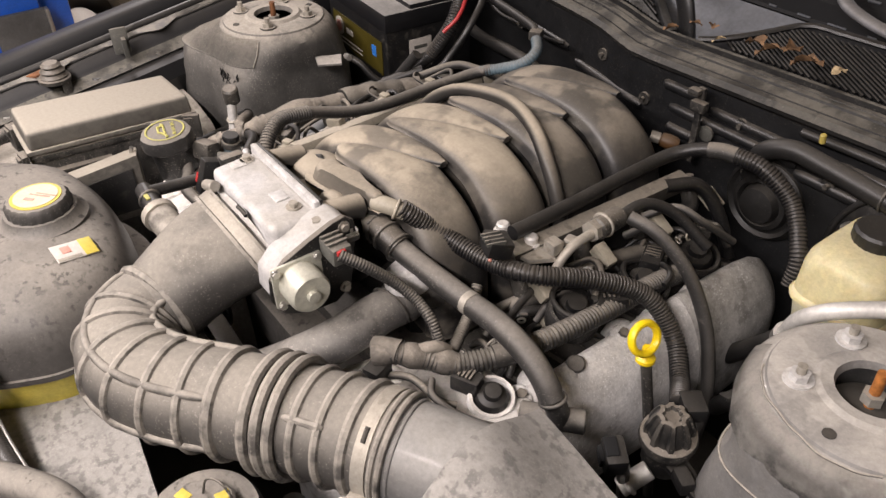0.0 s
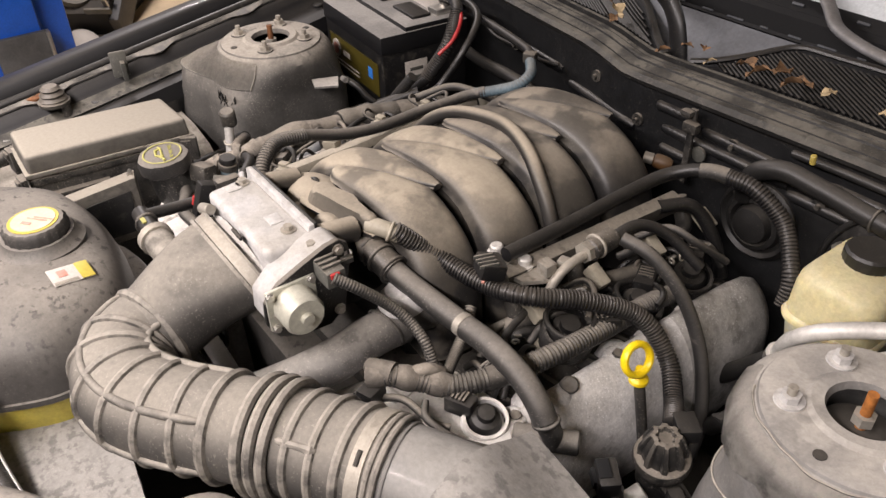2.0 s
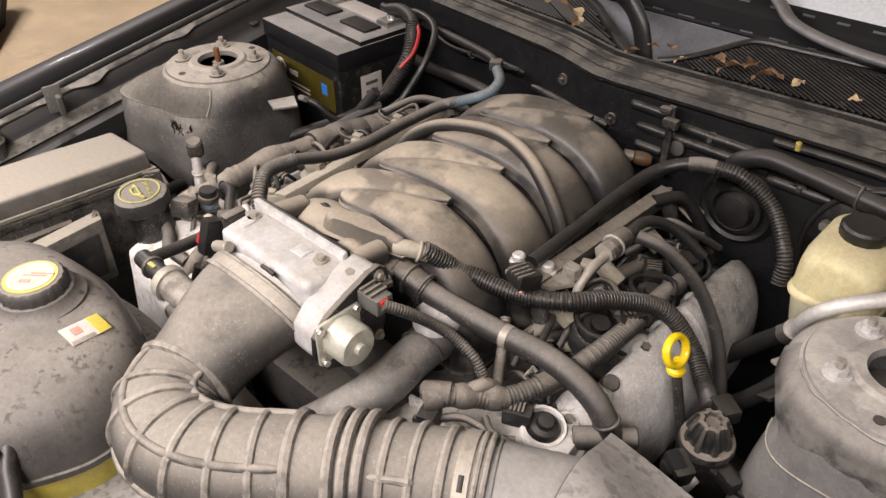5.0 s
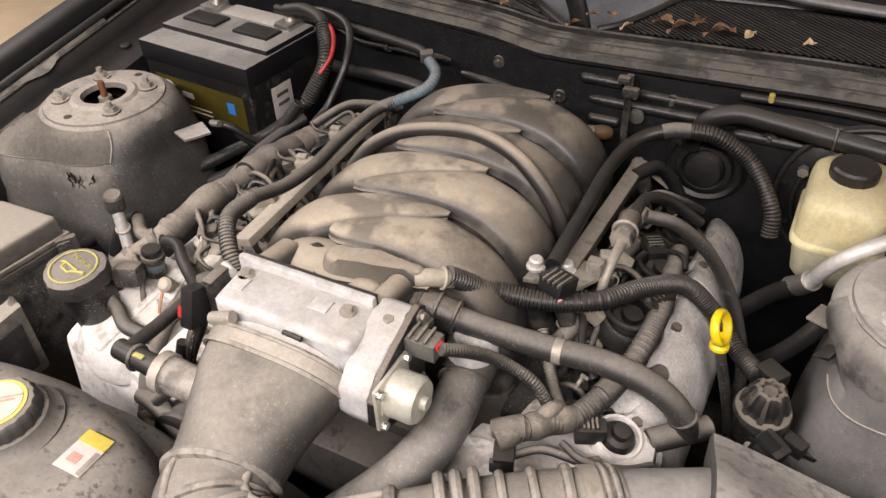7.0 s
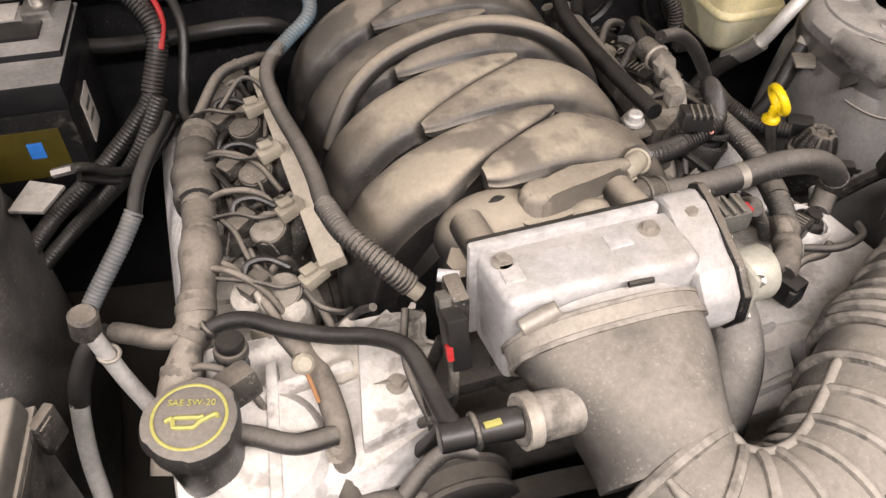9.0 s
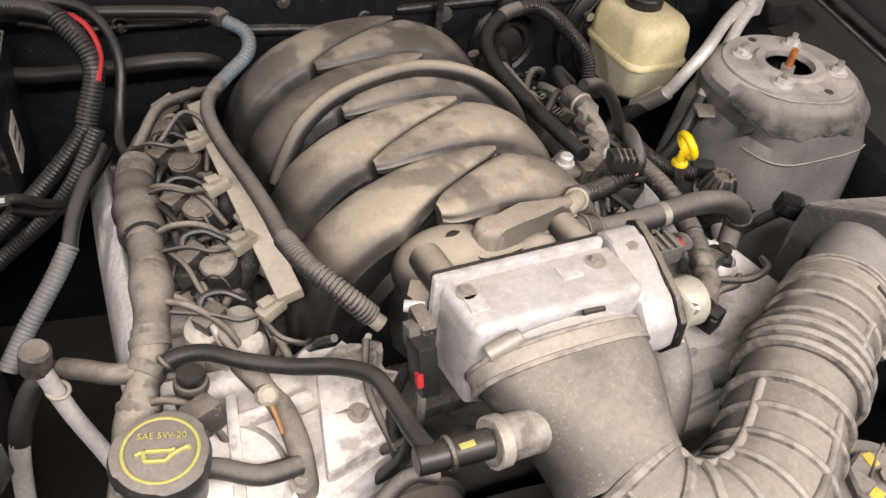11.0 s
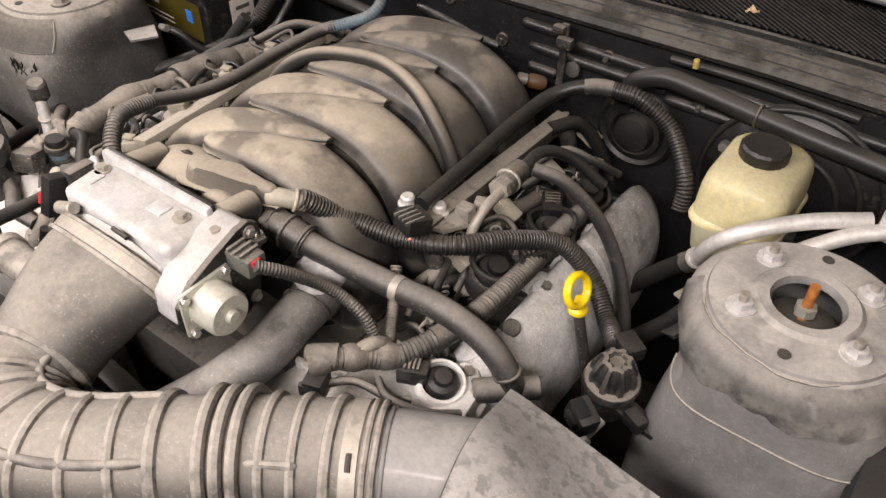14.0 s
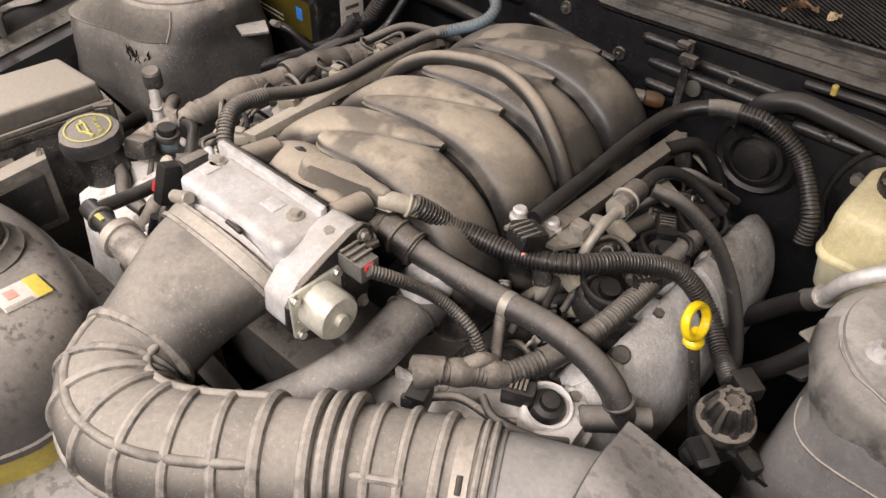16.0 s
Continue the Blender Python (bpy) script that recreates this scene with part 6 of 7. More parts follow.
hose("low_hose", [(-0.205, -0.345, 0.79), (-0.17, -0.355, 0.80), (-0.14, -0.365, 0.80), (-0.11, -0.375, 0.795)], 0.011, "hose", "short black hose by the pulley")
hose("low_hose", [(-0.205, -0.35, 0.765), (-0.17, -0.365, 0.775), (-0.14, -0.37, 0.78), (-0.12, -0.378, 0.785)], 0.010, "hose", "short black hose by the pulley")
pul = thing("belt_pulley", (-0.118, -0.35, 0.70), "black drive belt pulley with a dull steel hub", "pulley")
part("wheel", lathe([(0.045, 0), (0.052, 0.003), (0.052, 0.008), (0.048, 0.010), (0.048, 0.026), (0.052, 0.028), (0.052, 0.032), (0.03, 0.033)], (-0.114, -0.374, 0.772), (0, 1, 0), seg=40), "pulley", pul)
part("hub", lathe([(0.0, -0.006), (0.013, -0.006), (0.015, 0.0), (0.022, 0.002)], (-0.114, -0.375, 0.772), (0, 1, 0), seg=24), "steel", pul, "steel hub")
belt = thing("drive_belt", (0.05, -0.36, 0.70), "worn black ribbed drive belt", "belt")
part("belt_run", tube([(-0.09, -0.37, 0.79), (0.02, -0.37, 0.77), (0.12, -0.37, 0.70)], 0.003, n=10, seg=8, wide=4), "pulley", belt)
for k, (x, y, z, rz) in enumerate(((-0.189, -0.174, 0.893, 25), (-0.195, -0.095, 0.906, 20), (-0.200, -0.005, 0.908, 15), (-0.203, 0.080, 0.906, 10))):
    o = thing("injector_plug", (x, y, z - 0.02), "dusty yellow-beige injector plug", "plug", group="injector plugs")
    part("body", box((x, y, z), (0.026, 0.015, 0.013), bevel=0.003, rz=rz, ry=-12), "beige", o)
    part("latch", box((x - 0.004, y, z + 0.010), (0.014, 0.010, 0.004), bevel=0.001, rz=rz), "beige", o)
    hose("injector_wire", [(x - 0.014, y - 0.004, z), (x - 0.03, y - 0.012, z + 0.008), (x - 0.05, y + 0.005, z + 0.004), (-0.275, y + 0.03, 0.888)], 0.0021, "dustyloom", "thin dusty injector wires", "wiring", n=24)
for y, z in ((-0.171, 0.881), (-0.088, 0.884), (0.004, 0.882), (0.092, 0.880)):
    o = thing("ignition_coil", (-0.222, y, z - 0.07), "dark upright ignition coil with a pale dusty round top", "ignition coil", group="passenger coils")
    ax = V3((-0.22, -0.28, 1)).normalized()
    p = V3((-0.219, y, z))
    part("coil_body", lathe([(0.0195, -0.075), (0.0195, -0.004), (0.0185, -0.001), (0.0, -0.001)], p, ax, seg=26), "black", o, "dark coil body")
    part("coil_top", lathe([(0.0172, -0.001), (0.0168, 0.001), (0.006, 0.0022), (0.0, 0.0022)], p, ax, seg=26), "band" if y < -0.05 else "black", o, "dusty top")
    # near-black stud imitates the shade in a dimple
    part("top_dimple", lathe([(0.0025, 0.0015), (0.002, 0.003), (0.0, 0.003)], p + V3((0.004, 0.003, 0)), ax, seg=12), "dark", o)
    part("coil_plug", box(p + V3((-0.022, 0.012, 0.002)), (0.026, 0.020, 0.016), bevel=0.003, rz=35, ry=-10), "black", o, "coil plug")
    part("coil_wire", tube([p + V3((-0.030, 0.016, 0.006)), p + V3((-0.024, 0.026, 0.016)), p + V3((-0.006, 0.028, 0.015)), p + V3((0.012, 0.018, 0.008))], 0.0034, n=20, seg=8), "clean", o, "looped black wire")
for pts, r, m in (
    ([(-0.27, -0.12, 0.885), (-0.25, -0.145, 0.885), (-0.235, -0.18, 0.88), (-0.225, -0.21, 0.875)], 0.006, "tape"),
    ([(-0.27, -0.05, 0.885), (-0.25, -0.09, 0.89), (-0.24, -0.13, 0.885), (-0.22, -0.16, 0.88)], 0.004, "dustyloom"),
    ([(-0.275, 0.03, 0.88), (-0.255, -0.01, 0.895), (-0.235, -0.06, 0.89), (-0.215, -0.10, 0.875)], 0.0045, "clean"),
    ([(-0.15, -0.235, 0.905), (-0.16, -0.215, 0.88), (-0.18, -0.215, 0.865), (-0.21, -0.23, 0.86)], 0.005, "dustyloom"),
    ([(-0.24, 0.10, 0.90), (-0.21, 0.12, 0.92), (-0.19, 0.10, 0.91), (-0.20, 0.06, 0.88)], 0.004, "dustyloom"),
    ([(-0.265, 0.10, 0.895), (-0.235, 0.145, 0.912), (-0.205, 0.165, 0.912), (-0.17, 0.19, 0.90)], 0.009, "dustyloom"),
    ([(-0.20, -0.20, 0.905), (-0.192, -0.225, 0.91), (-0.175, -0.228, 0.90), (-0.165, -0.21, 0.88)], 0.0035, "dustyloom"),
):
    hose("engine_wire", pts, 0.72 * r, m, "dusty wire among the passenger coils", "wiring", n=30)
hose("wing_loom", [(-0.300, 0.12, 0.915), (-0.335, 0.10, 0.865), (-0.375, 0.10, 0.82), (-0.434, 0.093, 0.777), (-0.48, 0.05, 0.76)], 0.0088, "blackhose", "dusty black loom dropping beside the battery", "wiring", ridge=0.0004)
hose("black_line", [(-0.300, 0.13, 0.885), (-0.322, 0.09, 0.872), (-0.342, 0.05, 0.855), (-0.352, 0.020, 0.838)], 0.0085, "blackhose", "black taped line beside the engine")
hose("grey_line", [(-0.350, 0.026, 0.842), (-0.368, 0.008, 0.822), (-0.390, -0.010, 0.800), (-0.409, -0.023, 0.780), (-0.432, -0.045, 0.755)], 0.0095, "greyline", "grey corrugated line beside the engine", ridge=0.0008)
tabp = thing("tower_tab", (-0.43, 0.03, 0.86), "dusty bent steel tab on the strut tower", "bracket")
part("plate", prism([(-0.458, 0.012), (-0.425, 0.0), (-0.405, 0.035), (-0.44, 0.055)], 0.882, 0.886, bevel=0.001), "tower", tabp)
part("bolt", hexnut((-0.415, 0.050, 0.892), (0.9, -0.2, 0.2), 0.005, 0.022), "steel", tabp)
hose("ground_cable", [(-0.405, 0.05, 0.894), (-0.385, 0.06, 0.885), (-0.365, 0.075, 0.862), (-0.345, 0.10, 0.845), (-0.32, 0.13, 0.86)], 0.0055, "clean", "thin black ground cable", "cable")

# front of the engine, pale castings
PALE = lambda x, y: 0.846 + 0.22 * (y + 0.28) - 0.35 * max(0, -0.30 - x)
part("timing_face", prism([(-0.350, -0.350), (-0.16, -0.352), (-0.105, -0.325), (-0.10, -0.205), (-0.30, -0.195), (-0.350, -0.22)], 0.62, PALE, bevel=0.014, top=[(-0.335, -0.335), (-0.18, -0.338), (-0.118, -0.315), (-0.112, -0.205), (-0.30, -0.195), (-0.335, -0.22)]), "pale", block, "pale timing cover")
part("casting_step", prism([(-0.185, -0.325), (-0.128, -0.315), (-0.122, -0.235), (-0.165, -0.225)], 0.80, lambda x, y: PALE(x, y) + 0.016 + 0.1 * (x + 0.15), bevel=0.006), "pale", block, "raised casting step")
part("casting_wall", prism([(-0.262, -0.345), (-0.252, -0.345), (-0.236, -0.235), (-0.246, -0.235)], 0.80, lambda x, y: PALE(x, y) + 0.012, bevel=0.003), "pale", block, "thin casting wall")
part("cover_nose", lathe([(0.06, 0), (0.058, 0.03), (0.045, 0.045), (0.0, 0.047)], (-0.262, -0.292, 0.805), (0.05, -0.25, 1), seg=32), "pale", block, "rounded cover nose")
part("timing_face", prism([(0.185, -0.325), (0.36, -0.315), (0.352, -0.19), (0.215, -0.19)], 0.62, lambda x, y: 0.832 - 0.10 * abs(x - 0.30) + 0.08 * (y + 0.25), bevel=0.014), "pale", block, "pale timing cover")

part("front_apron", prism([(0.145, -0.372), (0.205, -0.372), (0.225, -0.318), (0.215, -0.235), (0.172, -0.235), (0.150, -0.30)], 0.62, lambda x, y: 0.812 + 0.20 * (y + 0.32), bevel=0.008), "pale", block, "pale cast front apron")
for y in (-0.352, -0.305, -0.262):
    part("apron_rib", box((0.190, y, 0.816 + 0.20 * (y + 0.32)), (0.05, 0.006, 0.014), bevel=0.002, rz=8), "pale", block, "cast rib")
st = thing("breather_fitting", (-0.27, -0.226, 0.85), "ribbed black fitting with a green ring under the breather hose", "fitting")
for k, (r, m) in enumerate(((0.014, "black"), (0.0125, "bluehose"), (0.0145, "black"), (0.012, "clean"))):
    part("ring", lathe([(r - 0.001, 0), (r, 0.002), (r, 0.007), (r - 0.001, 0.009)], (-0.272 + 0.001 * k, -0.228, 0.860 + 0.010 * k), (0.1, 0.1, 1), seg=24), m, st, "moulded ring")
part("latch", box((-0.268, -0.266, 0.888), (0.030, 0.026, 0.026), bevel=0.006, rz=25, rx=-15), "black", oil, "black latch beside the cap")
o = hose("taped_branch", [(-0.366, -0.160, 0.866), (-0.348, -0.174, 0.872), (-0.325, -0.190, 0.876), (-0.295, -0.195, 0.876)], 0.0092, "tape", "short taped branch of the main harness", "wiring", n=30)
part("drop", tube([(-0.370, -0.158, 0.866), (-0.392, -0.162, 0.852), (-0.408, -0.172, 0.825), (-0.414, -0.178, 0.805)], 0.0095, n=24, seg=16), "blackhose", o, "black drop")
part("pale_pipe", tube([(-0.414, -0.178, 0.808), (-0.420, -0.188, 0.775), (-0.424, -0.20, 0.74), (-0.425, -0.215, 0.70)], 0.0085, n=12, seg=12), "pipe", o, "pale pipe end")

# ---------------------------------------------------------------- front of the bay
hose("top_radiator_hose", [(-0.36, -0.455, 0.76), (-0.29, -0.432, 0.797), (-0.222, -0.418, 0.816), (-0.15, -0.415, 0.818), (-0.08, -0.422, 0.810), (-0.03, -0.44, 0.78)], 0.026, "bottle", "fat dusty radiator hose behind the bottle")
lb = thing("bottle_sticker", (-0.06, -0.475, 0.93), "white warning sticker with a yellow end", "sticker")
sn = V3((0.24, 0.22, 1)).normalized()
s1 = V3((math.cos(radians(96)), math.sin(radians(96)), 0))
s1 = (s1 - sn * s1.dot(sn)).normalized()
SN = Matrix((s1, sn.cross(s1), sn)).transposed().to_4x4()
sx = V3((-0.080, -0.490, 0.9285))
for nm, off, size, m in (("paper", (0, 0, 0), (0.044, 0.026, 0.001), "white"), ("yellow_end", (0.0155, 0, 0.0008), (0.014, 0.026, 0.001), "labelyellow"), ("red_mark", (-0.008, 0.003, 0.0008), (0.010, 0.010, 0.0008), "pinkish"), ("text_bar", (-0.008, -0.010, 0.0008), (0.026, 0.004, 0.0008), "band")):
    b = box((0, 0, 0), size, bevel=0.0002)
    b.transform(Matrix.Translation(sx) @ SN @ Matrix.Translation(off))
    part(nm, b, m, lb)
rc = thing("radiator_cover", (0, -0.62, 0.78), "stained grey plastic radiator top cover", "radiator cover", kind="structure")
part("cover", prism([(-0.62, -0.76), (0.62, -0.76), (0.62, -0.56), (0.30, -0.535), (0.10, -0.512), (-0.05, -0.515), (-0.40, -0.50), (-0.62, -0.52)], 0.77, lambda x, y: 0.802 + 0.02 * (y + 0.5), bevel=0.008), "stained", rc)
part("front_rail", box((0, -0.80, 0.70), (1.3, 0.10, 0.22), bevel=0.02), "paint", rc, "dark front rail")
part("radiator", box((0, -0.60, 0.58), (0.9, 0.06, 0.36), bevel=0.01), "dark", rc, "dark radiator core")
ps = thing("steering_reservoir", (0.235, -0.50, 0.74), "dusty power steering reservoir with yellow cap marks", "reservoir")
pp = V3((0.257, -0.499, 0.842))
part("tank", lathe([(0.050, -0.10), (0.054, -0.03), (0.054, -0.01), (0.050, 0.0), (0.0, 0.001)], pp, seg=36), "bottle", ps, "dusty round tank")
part("cap", lathe([(0.032, 0.0), (0.033, 0.010), (0.030, 0.013), (0.012, 0.013), (0.009, 0.016), (0.009, 0.020), (0, 0.020)], pp, seg=8), "bottle", ps, "eight-sided cap")
for a in (200, 320, 85):
    c = pp + V3((0.021 * math.cos(radians(a)), 0.021 * math.sin(radians(a)), 0.0135))
    part("cap_mark", box(c, (0.013, 0.010, 0.001), bevel=0.0002, rz=a), "labelyellow", ps, "yellow cap mark")
part("wire_handle", tube([pp + V3(p) for p in ((-0.012, 0.008, 0.012), (-0.010, 0.014, 0.030), (0.005, 0.022, 0.034), (0.02, 0.026, 0.012), (0.03, 0.02, 0.0))], 0.0012, n=24, seg=6), "black", ps)
hose("steering_hose", [(0.29, -0.50, 0.80), (0.285, -0.45, 0.79), (0.25, -0.42, 0.76), (0.20, -0.40, 0.70)], 0.017, "hose", "dusty hose beside the reservoir")
o = hose("overflow_hose", [(-0.052, -0.585, 0.897), (-0.036, -0.600, 0.888), (-0.018, -0.614, 0.872), (0.0, -0.622, 0.858), (0.03, -0.640, 0.835), (0.05, -0.665, 0.815)], 0.0095, "clean", "black overflow hose from the coolant bottle's spout")
part("spout", lathe([(0.024, -0.02), (0.022, -0.004), (0.014, 0.002), (0.009, 0.006), (0.009, 0.016)], (-0.064, -0.590, 0.893), (0.6, -0.5, 0.4), seg=20), "white", o, "pale translucent spout")
part("spring_clip", ring((-0.050, -0.587, 0.896), (0.7, -0.6, -0.3), 0.0105, 0.002, seg=20), "clean", o, "black spring clip")
o = hose("braided_line", [(-0.06, -0.640, 0.850), (0.0, -0.634, 0.836), (0.04, -0.630, 0.828), (0.10, -0.622, 0.818), (0.17, -0.612, 0.812)], 0.009, "clean", "dark braided line across the radiator cover", ridge=0.0004, period=0.003)
part("bright_edge", tube([(-0.05, -0.628, 0.850), (0.0, -0.622, 0.838), (0.05, -0.618, 0.829), (0.11, -0.610, 0.820), (0.17, -0.601, 0.814)], 0.0016, n=30, seg=6), "steel", o, "bright metal edge")
hose("cover_hose", [(0.02, -0.68, 0.80), (0.085, -0.640, 0.822), (0.14, -0.602, 0.822), (0.19, -0.588, 0.812), (0.22, -0.585, 0.79)], 0.018, "bottle", "dusty hose lying on the radiator cover")
sh = thing("filter_box_shelf", (0.46, -0.45, 0.76), "stained grey lower shelf of the filter box", "air box base")
part("shelf", prism([(0.38, -0.42), (0.46, -0.38), (0.56, -0.50), (0.50, -0.60), (0.42, -0.56)], 0.79, 0.796, bevel=0.002), "stained", sh)
part("buckle", box((0.515, -0.555, 0.803), (0.026, 0.018, 0.014), bevel=0.003, rz=-40), "black", sh, "black buckle")

# ---------------------------------------------------------------- wing fittings
hb = thing("hood_bumper", (-0.70, -0.33, 0.85), "dusty stacked rubber hood bumper on the wing flange", "bumper")
part("foot", lathe([(0.026, 0), (0.027, 0.006), (0.022, 0.009)], (-0.70, -0.366, 0.862), seg=24), "black", hb)
for i, r in enumerate((0.022, 0.019, 0.015)):
    part("fold", lathe([(r, 0), (r + 0.002, 0.004), (r - 0.003, 0.009)], (-0.70, -0.366, 0.868 + 0.009 * i), seg=24), "black", hb, "rubber fold")
part("stem", cyl((-0.69, -0.352, 0.83), (-0.69, -0.352, 0.862), 0.008), "black", hb)
wb = thing("wing_bracket", (-0.70, -0.243, 0.87), "dusty grey steel bracket standing on the wing flange", "bracket")
part("upright", box((-0.700, -0.243, 0.902), (0.010, 0.028, 0.045), bevel=0.003, rz=-8, ry=-12), "grey", wb)
part("cheek", box((-0.690, -0.240, 0.892), (0.018, 0.008, 0.034), bevel=0.002, rz=-8), "grey", wb)
for y in (-0.185, -0.46, -0.05):
    b = thing("wing_bolt", (-0.69, y, lip(y) - 0.066), "small dusty bolt on the wing flange", "bolt", group="wing bolts")
    bolt(b, (-0.69, y, lip(y) - 0.066), r=0.006, h=0.005, washer=0.010)
ft = thing("wing_flange_edge", (-0.735, -0.30, 0.85), "pale scuffed wavy flange edge under the fender lip", "flange")


def tab_width(y):
    """How far the flange reaches in, wider at the feet of the bumper and the bracket."""
    return 0.007 + sum(a * math.exp(-((y - m) / d) ** 2) for m, a, d in ((-0.372, 0.034, 0.032), (-0.165, 0.026, 0.030), (-0.245, 0.012, 0.02), (0.02, 0.02, 0.03), (-0.56, 0.02, 0.04)))


part("edge", sheet([[(-0.742, y, lip(y) - 0.027), (-0.742 + 0.5 * tab_width(y), y, lip(y) - 0.026), (-0.742 + tab_width(y), y, lip(y) - 0.030)] for y in [-0.66 + 0.01 * i for i in range(84)]], 0.002), "flangedge", ft, "scuffed edge")
part("rust_patch", prism([(-0.734, -0.405), (-0.716, -0.392), (-0.722, -0.372), (-0.737, -0.380)], lambda x, y: lip(y) - 0.028, lambda x, y: lip(y) - 0.0245, bevel=0.0004), "rust", ft, "rusty patch")
fl2 = thing("wing_flange_strip", (-0.69, -0.30, 0.85), "pale scuffed flange strip along the wing", "flange")
part("strip", sheet([[(-0.708, y, lip(y) - 0.055), (-0.70, y, lip(y) - 0.058), (-0.676, y, lip(y) - 0.0625)] for y in [-0.62 + 0.03 * i for i in range(20)]], 0.002), "seal", fl2)
hose("wing_loom", [(-0.62, -0.55, 0.80), (-0.625, -0.45, 0.835), (-0.63, -0.36, 0.84), (-0.635, -0.26, 0.83), (-0.60, -0.2, 0.78)], 0.010, "dustyloom", "dusty loom along the inner wing", "wiring", ridge=0.0012)

for side in (-1, 1):
    st = thing("weather_strip", (side * 0.752, -0.2, 0.89), "black rubber weather strip along the wing edge", "weather strip", group="weather strips")
    part("bulb", tube([(side * (0.750 - (0 if y > -0.55 else (y + 0.55) ** 2 * 0.6)), y, lip(y) - 0.026) for y in [-0.80 + 0.1 * i for i in range(14)]], 0.0085, n=60, seg=10), "clean", st, "glossy rubber bulb")
    part("carrier", tube([(side * (0.733 - (0 if y > -0.55 else (y + 0.55) ** 2 * 0.6)), y, lip(y) - 0.033) for y in [-0.80 + 0.1 * i for i in range(14)]], 0.003, n=60, seg=8), "seal", st, "pale carrier edge")
# near-black discs imitate the shade in stamped holes along the flange
for y in (-0.52, -0.30, -0.12, 0.04, 0.16):
    hl = thing("flange_hole_disc", (-0.694, y, lip(y) - 0.064), "small near-black disc standing in for a stamped flange hole", "plug", group="flange plugs")
    part("disc", lathe([(0.010, -0.004), (0.010, 0.001), (0.008, 0.003), (0.0, 0.003)], (-0.694, y, lip(y) - 0.0625), seg=18), "clean", hl)

# ---------------------------------------------------------------- windscreen base
ws = thing("windscreen", (0, 0.6, 1.05), "windscreen with a painted pale reflection and a black lower band", "windscreen", kind="structure")
XS = [-0.75 + 0.1 * i for i in range(16)]
bow = lambda x: 0.03 * (1 - (x / 0.75) ** 2)
part("silver_panel", sheet([[(x, cowl_y(x) + 0.045, 0.950), (x, cowl_y(x) + 0.075, 0.962), (x, 0.43, 0.996), (x, 0.462, 1.0265)] for x in XS]), "silver", ws, "silver painted scuttle panel", sharp=60)
part("trough", sheet([[(x, 0.4625, 1.0285), (x, 0.467, 1.032), (x, 0.4695, 1.027), (x, 0.471, 0.985), (x, 0.487, 0.985), (x, 0.489, 1.050), (x, 0.4905 + bow(x) * 0.3, 1.056)] for x in XS]), "mattblack", ws, "black wiper trough")
part("lower_band", sheet([[(x, 0.490 + bow(x) * 0.3, 1.056), (x, 0.512 + bow(x) * 0.3, 1.068)] for x in XS], 0.002), "mattblack", ws, "black printed band")
part("glass", sheet([[(x, 0.511 + bow(x) * 0.3, 1.066), (x, 1.25, 1.50)] for x in XS], 0.005), "glass", ws, "glass with a bright reflection in its colour")
# two rows of silver slivers imitate glints along the trough and band
for i in range(16):
    x = -0.20 + 0.05 * i
    part("dash", box((x, 0.4665, 1.0325), (0.012 + 0.008 * (i * 7 % 3), 0.003, 0.002), bevel=0.0005), "silver", ws)
    part("dash", box((x + 0.02, 0.4985 + bow(x) * 0.3, 1.0625), (0.018, 0.004, 0.002), bevel=0.0005, rx=28), "silver", ws)
ARM = [(0.060, 0.338, 0.995), (0.050, 0.341, 1.030), (0.038, 0.344, 1.055), (0.017, 0.350, 1.075), (-0.011, 0.352, 1.088), (-0.061, 0.358, 1.093), (-0.16, 0.38, 1.10)]
wa = thing("wiper_arm", (0.095, 0.32, 1.01), "black wiper arm rising from the cowl", "wiper arm")
part("arm", tube(ARM, 0.016, n=40, wide=0.62), "clean", wa)
wp = thing("wiper_arm", (0.2, 0.43, 1.06), "grey steel wiper linkage arm", "wiper arm")
part("arm", tube([(0.06, 0.52, 1.10), (0.15, 0.50, 1.092), (0.19, 0.465, 1.085), (0.235, 0.425, 1.075), (0.33, 0.395, 1.07), (0.5, 0.38, 1.07)], 0.0065, n=40, wide=1.5), "linkage", wp)


def leaf(x, y, z, size, rz, m, curl=0.3):
    bm = bmesh.new()
    rows = []
    for i in range(7):
        u = i / 6
        w = 0.5 * size * 0.6 * math.sin(math.pi * min(1, u * 0.92 + 0.06)) * (1 + 0.5 * math.sin(11 * u + 40 * x))
        rows.append([V3((size * (u - 0.5), s * w, curl * size * (0.9 * abs(s) ** 1.5 * math.sin(2 + 5 * u + 30 * y) + 1.6 * (u - 0.5) ** 2))) for s in (-1, -0.4, 0.3, 1)])
    skin(bm, rows, close=False)
    bm.transform(pose(x, y, z + 0.004, 25 * math.sin(90 * x), 20 * math.cos(70 * y), rz))
    o = solo("dry_leaf", bm, m, "curled dry brown leaf lodged on the cowl grille" if m == "leaf" else "pale dry leaf scrap lodged on the cowl grille", "leaf", group="dry leaves", at=(x, y, z))
    return o


for x, y, z, s, rz, m in ((0.200, 0.318, 1.034, 0.036, 20, "leaf"), (0.176, 0.322, 1.036, 0.034, -20, "leaf"), (0.220, 0.335, 1.038, 0.03, 70, "leaf"), (0.250, 0.322, 1.034, 0.042, 5, "leaf"), (0.288, 0.330, 1.034, 0.020, 60, "palelef"), (0.13, 0.309, 1.028, 0.018, 30, "palelef"),
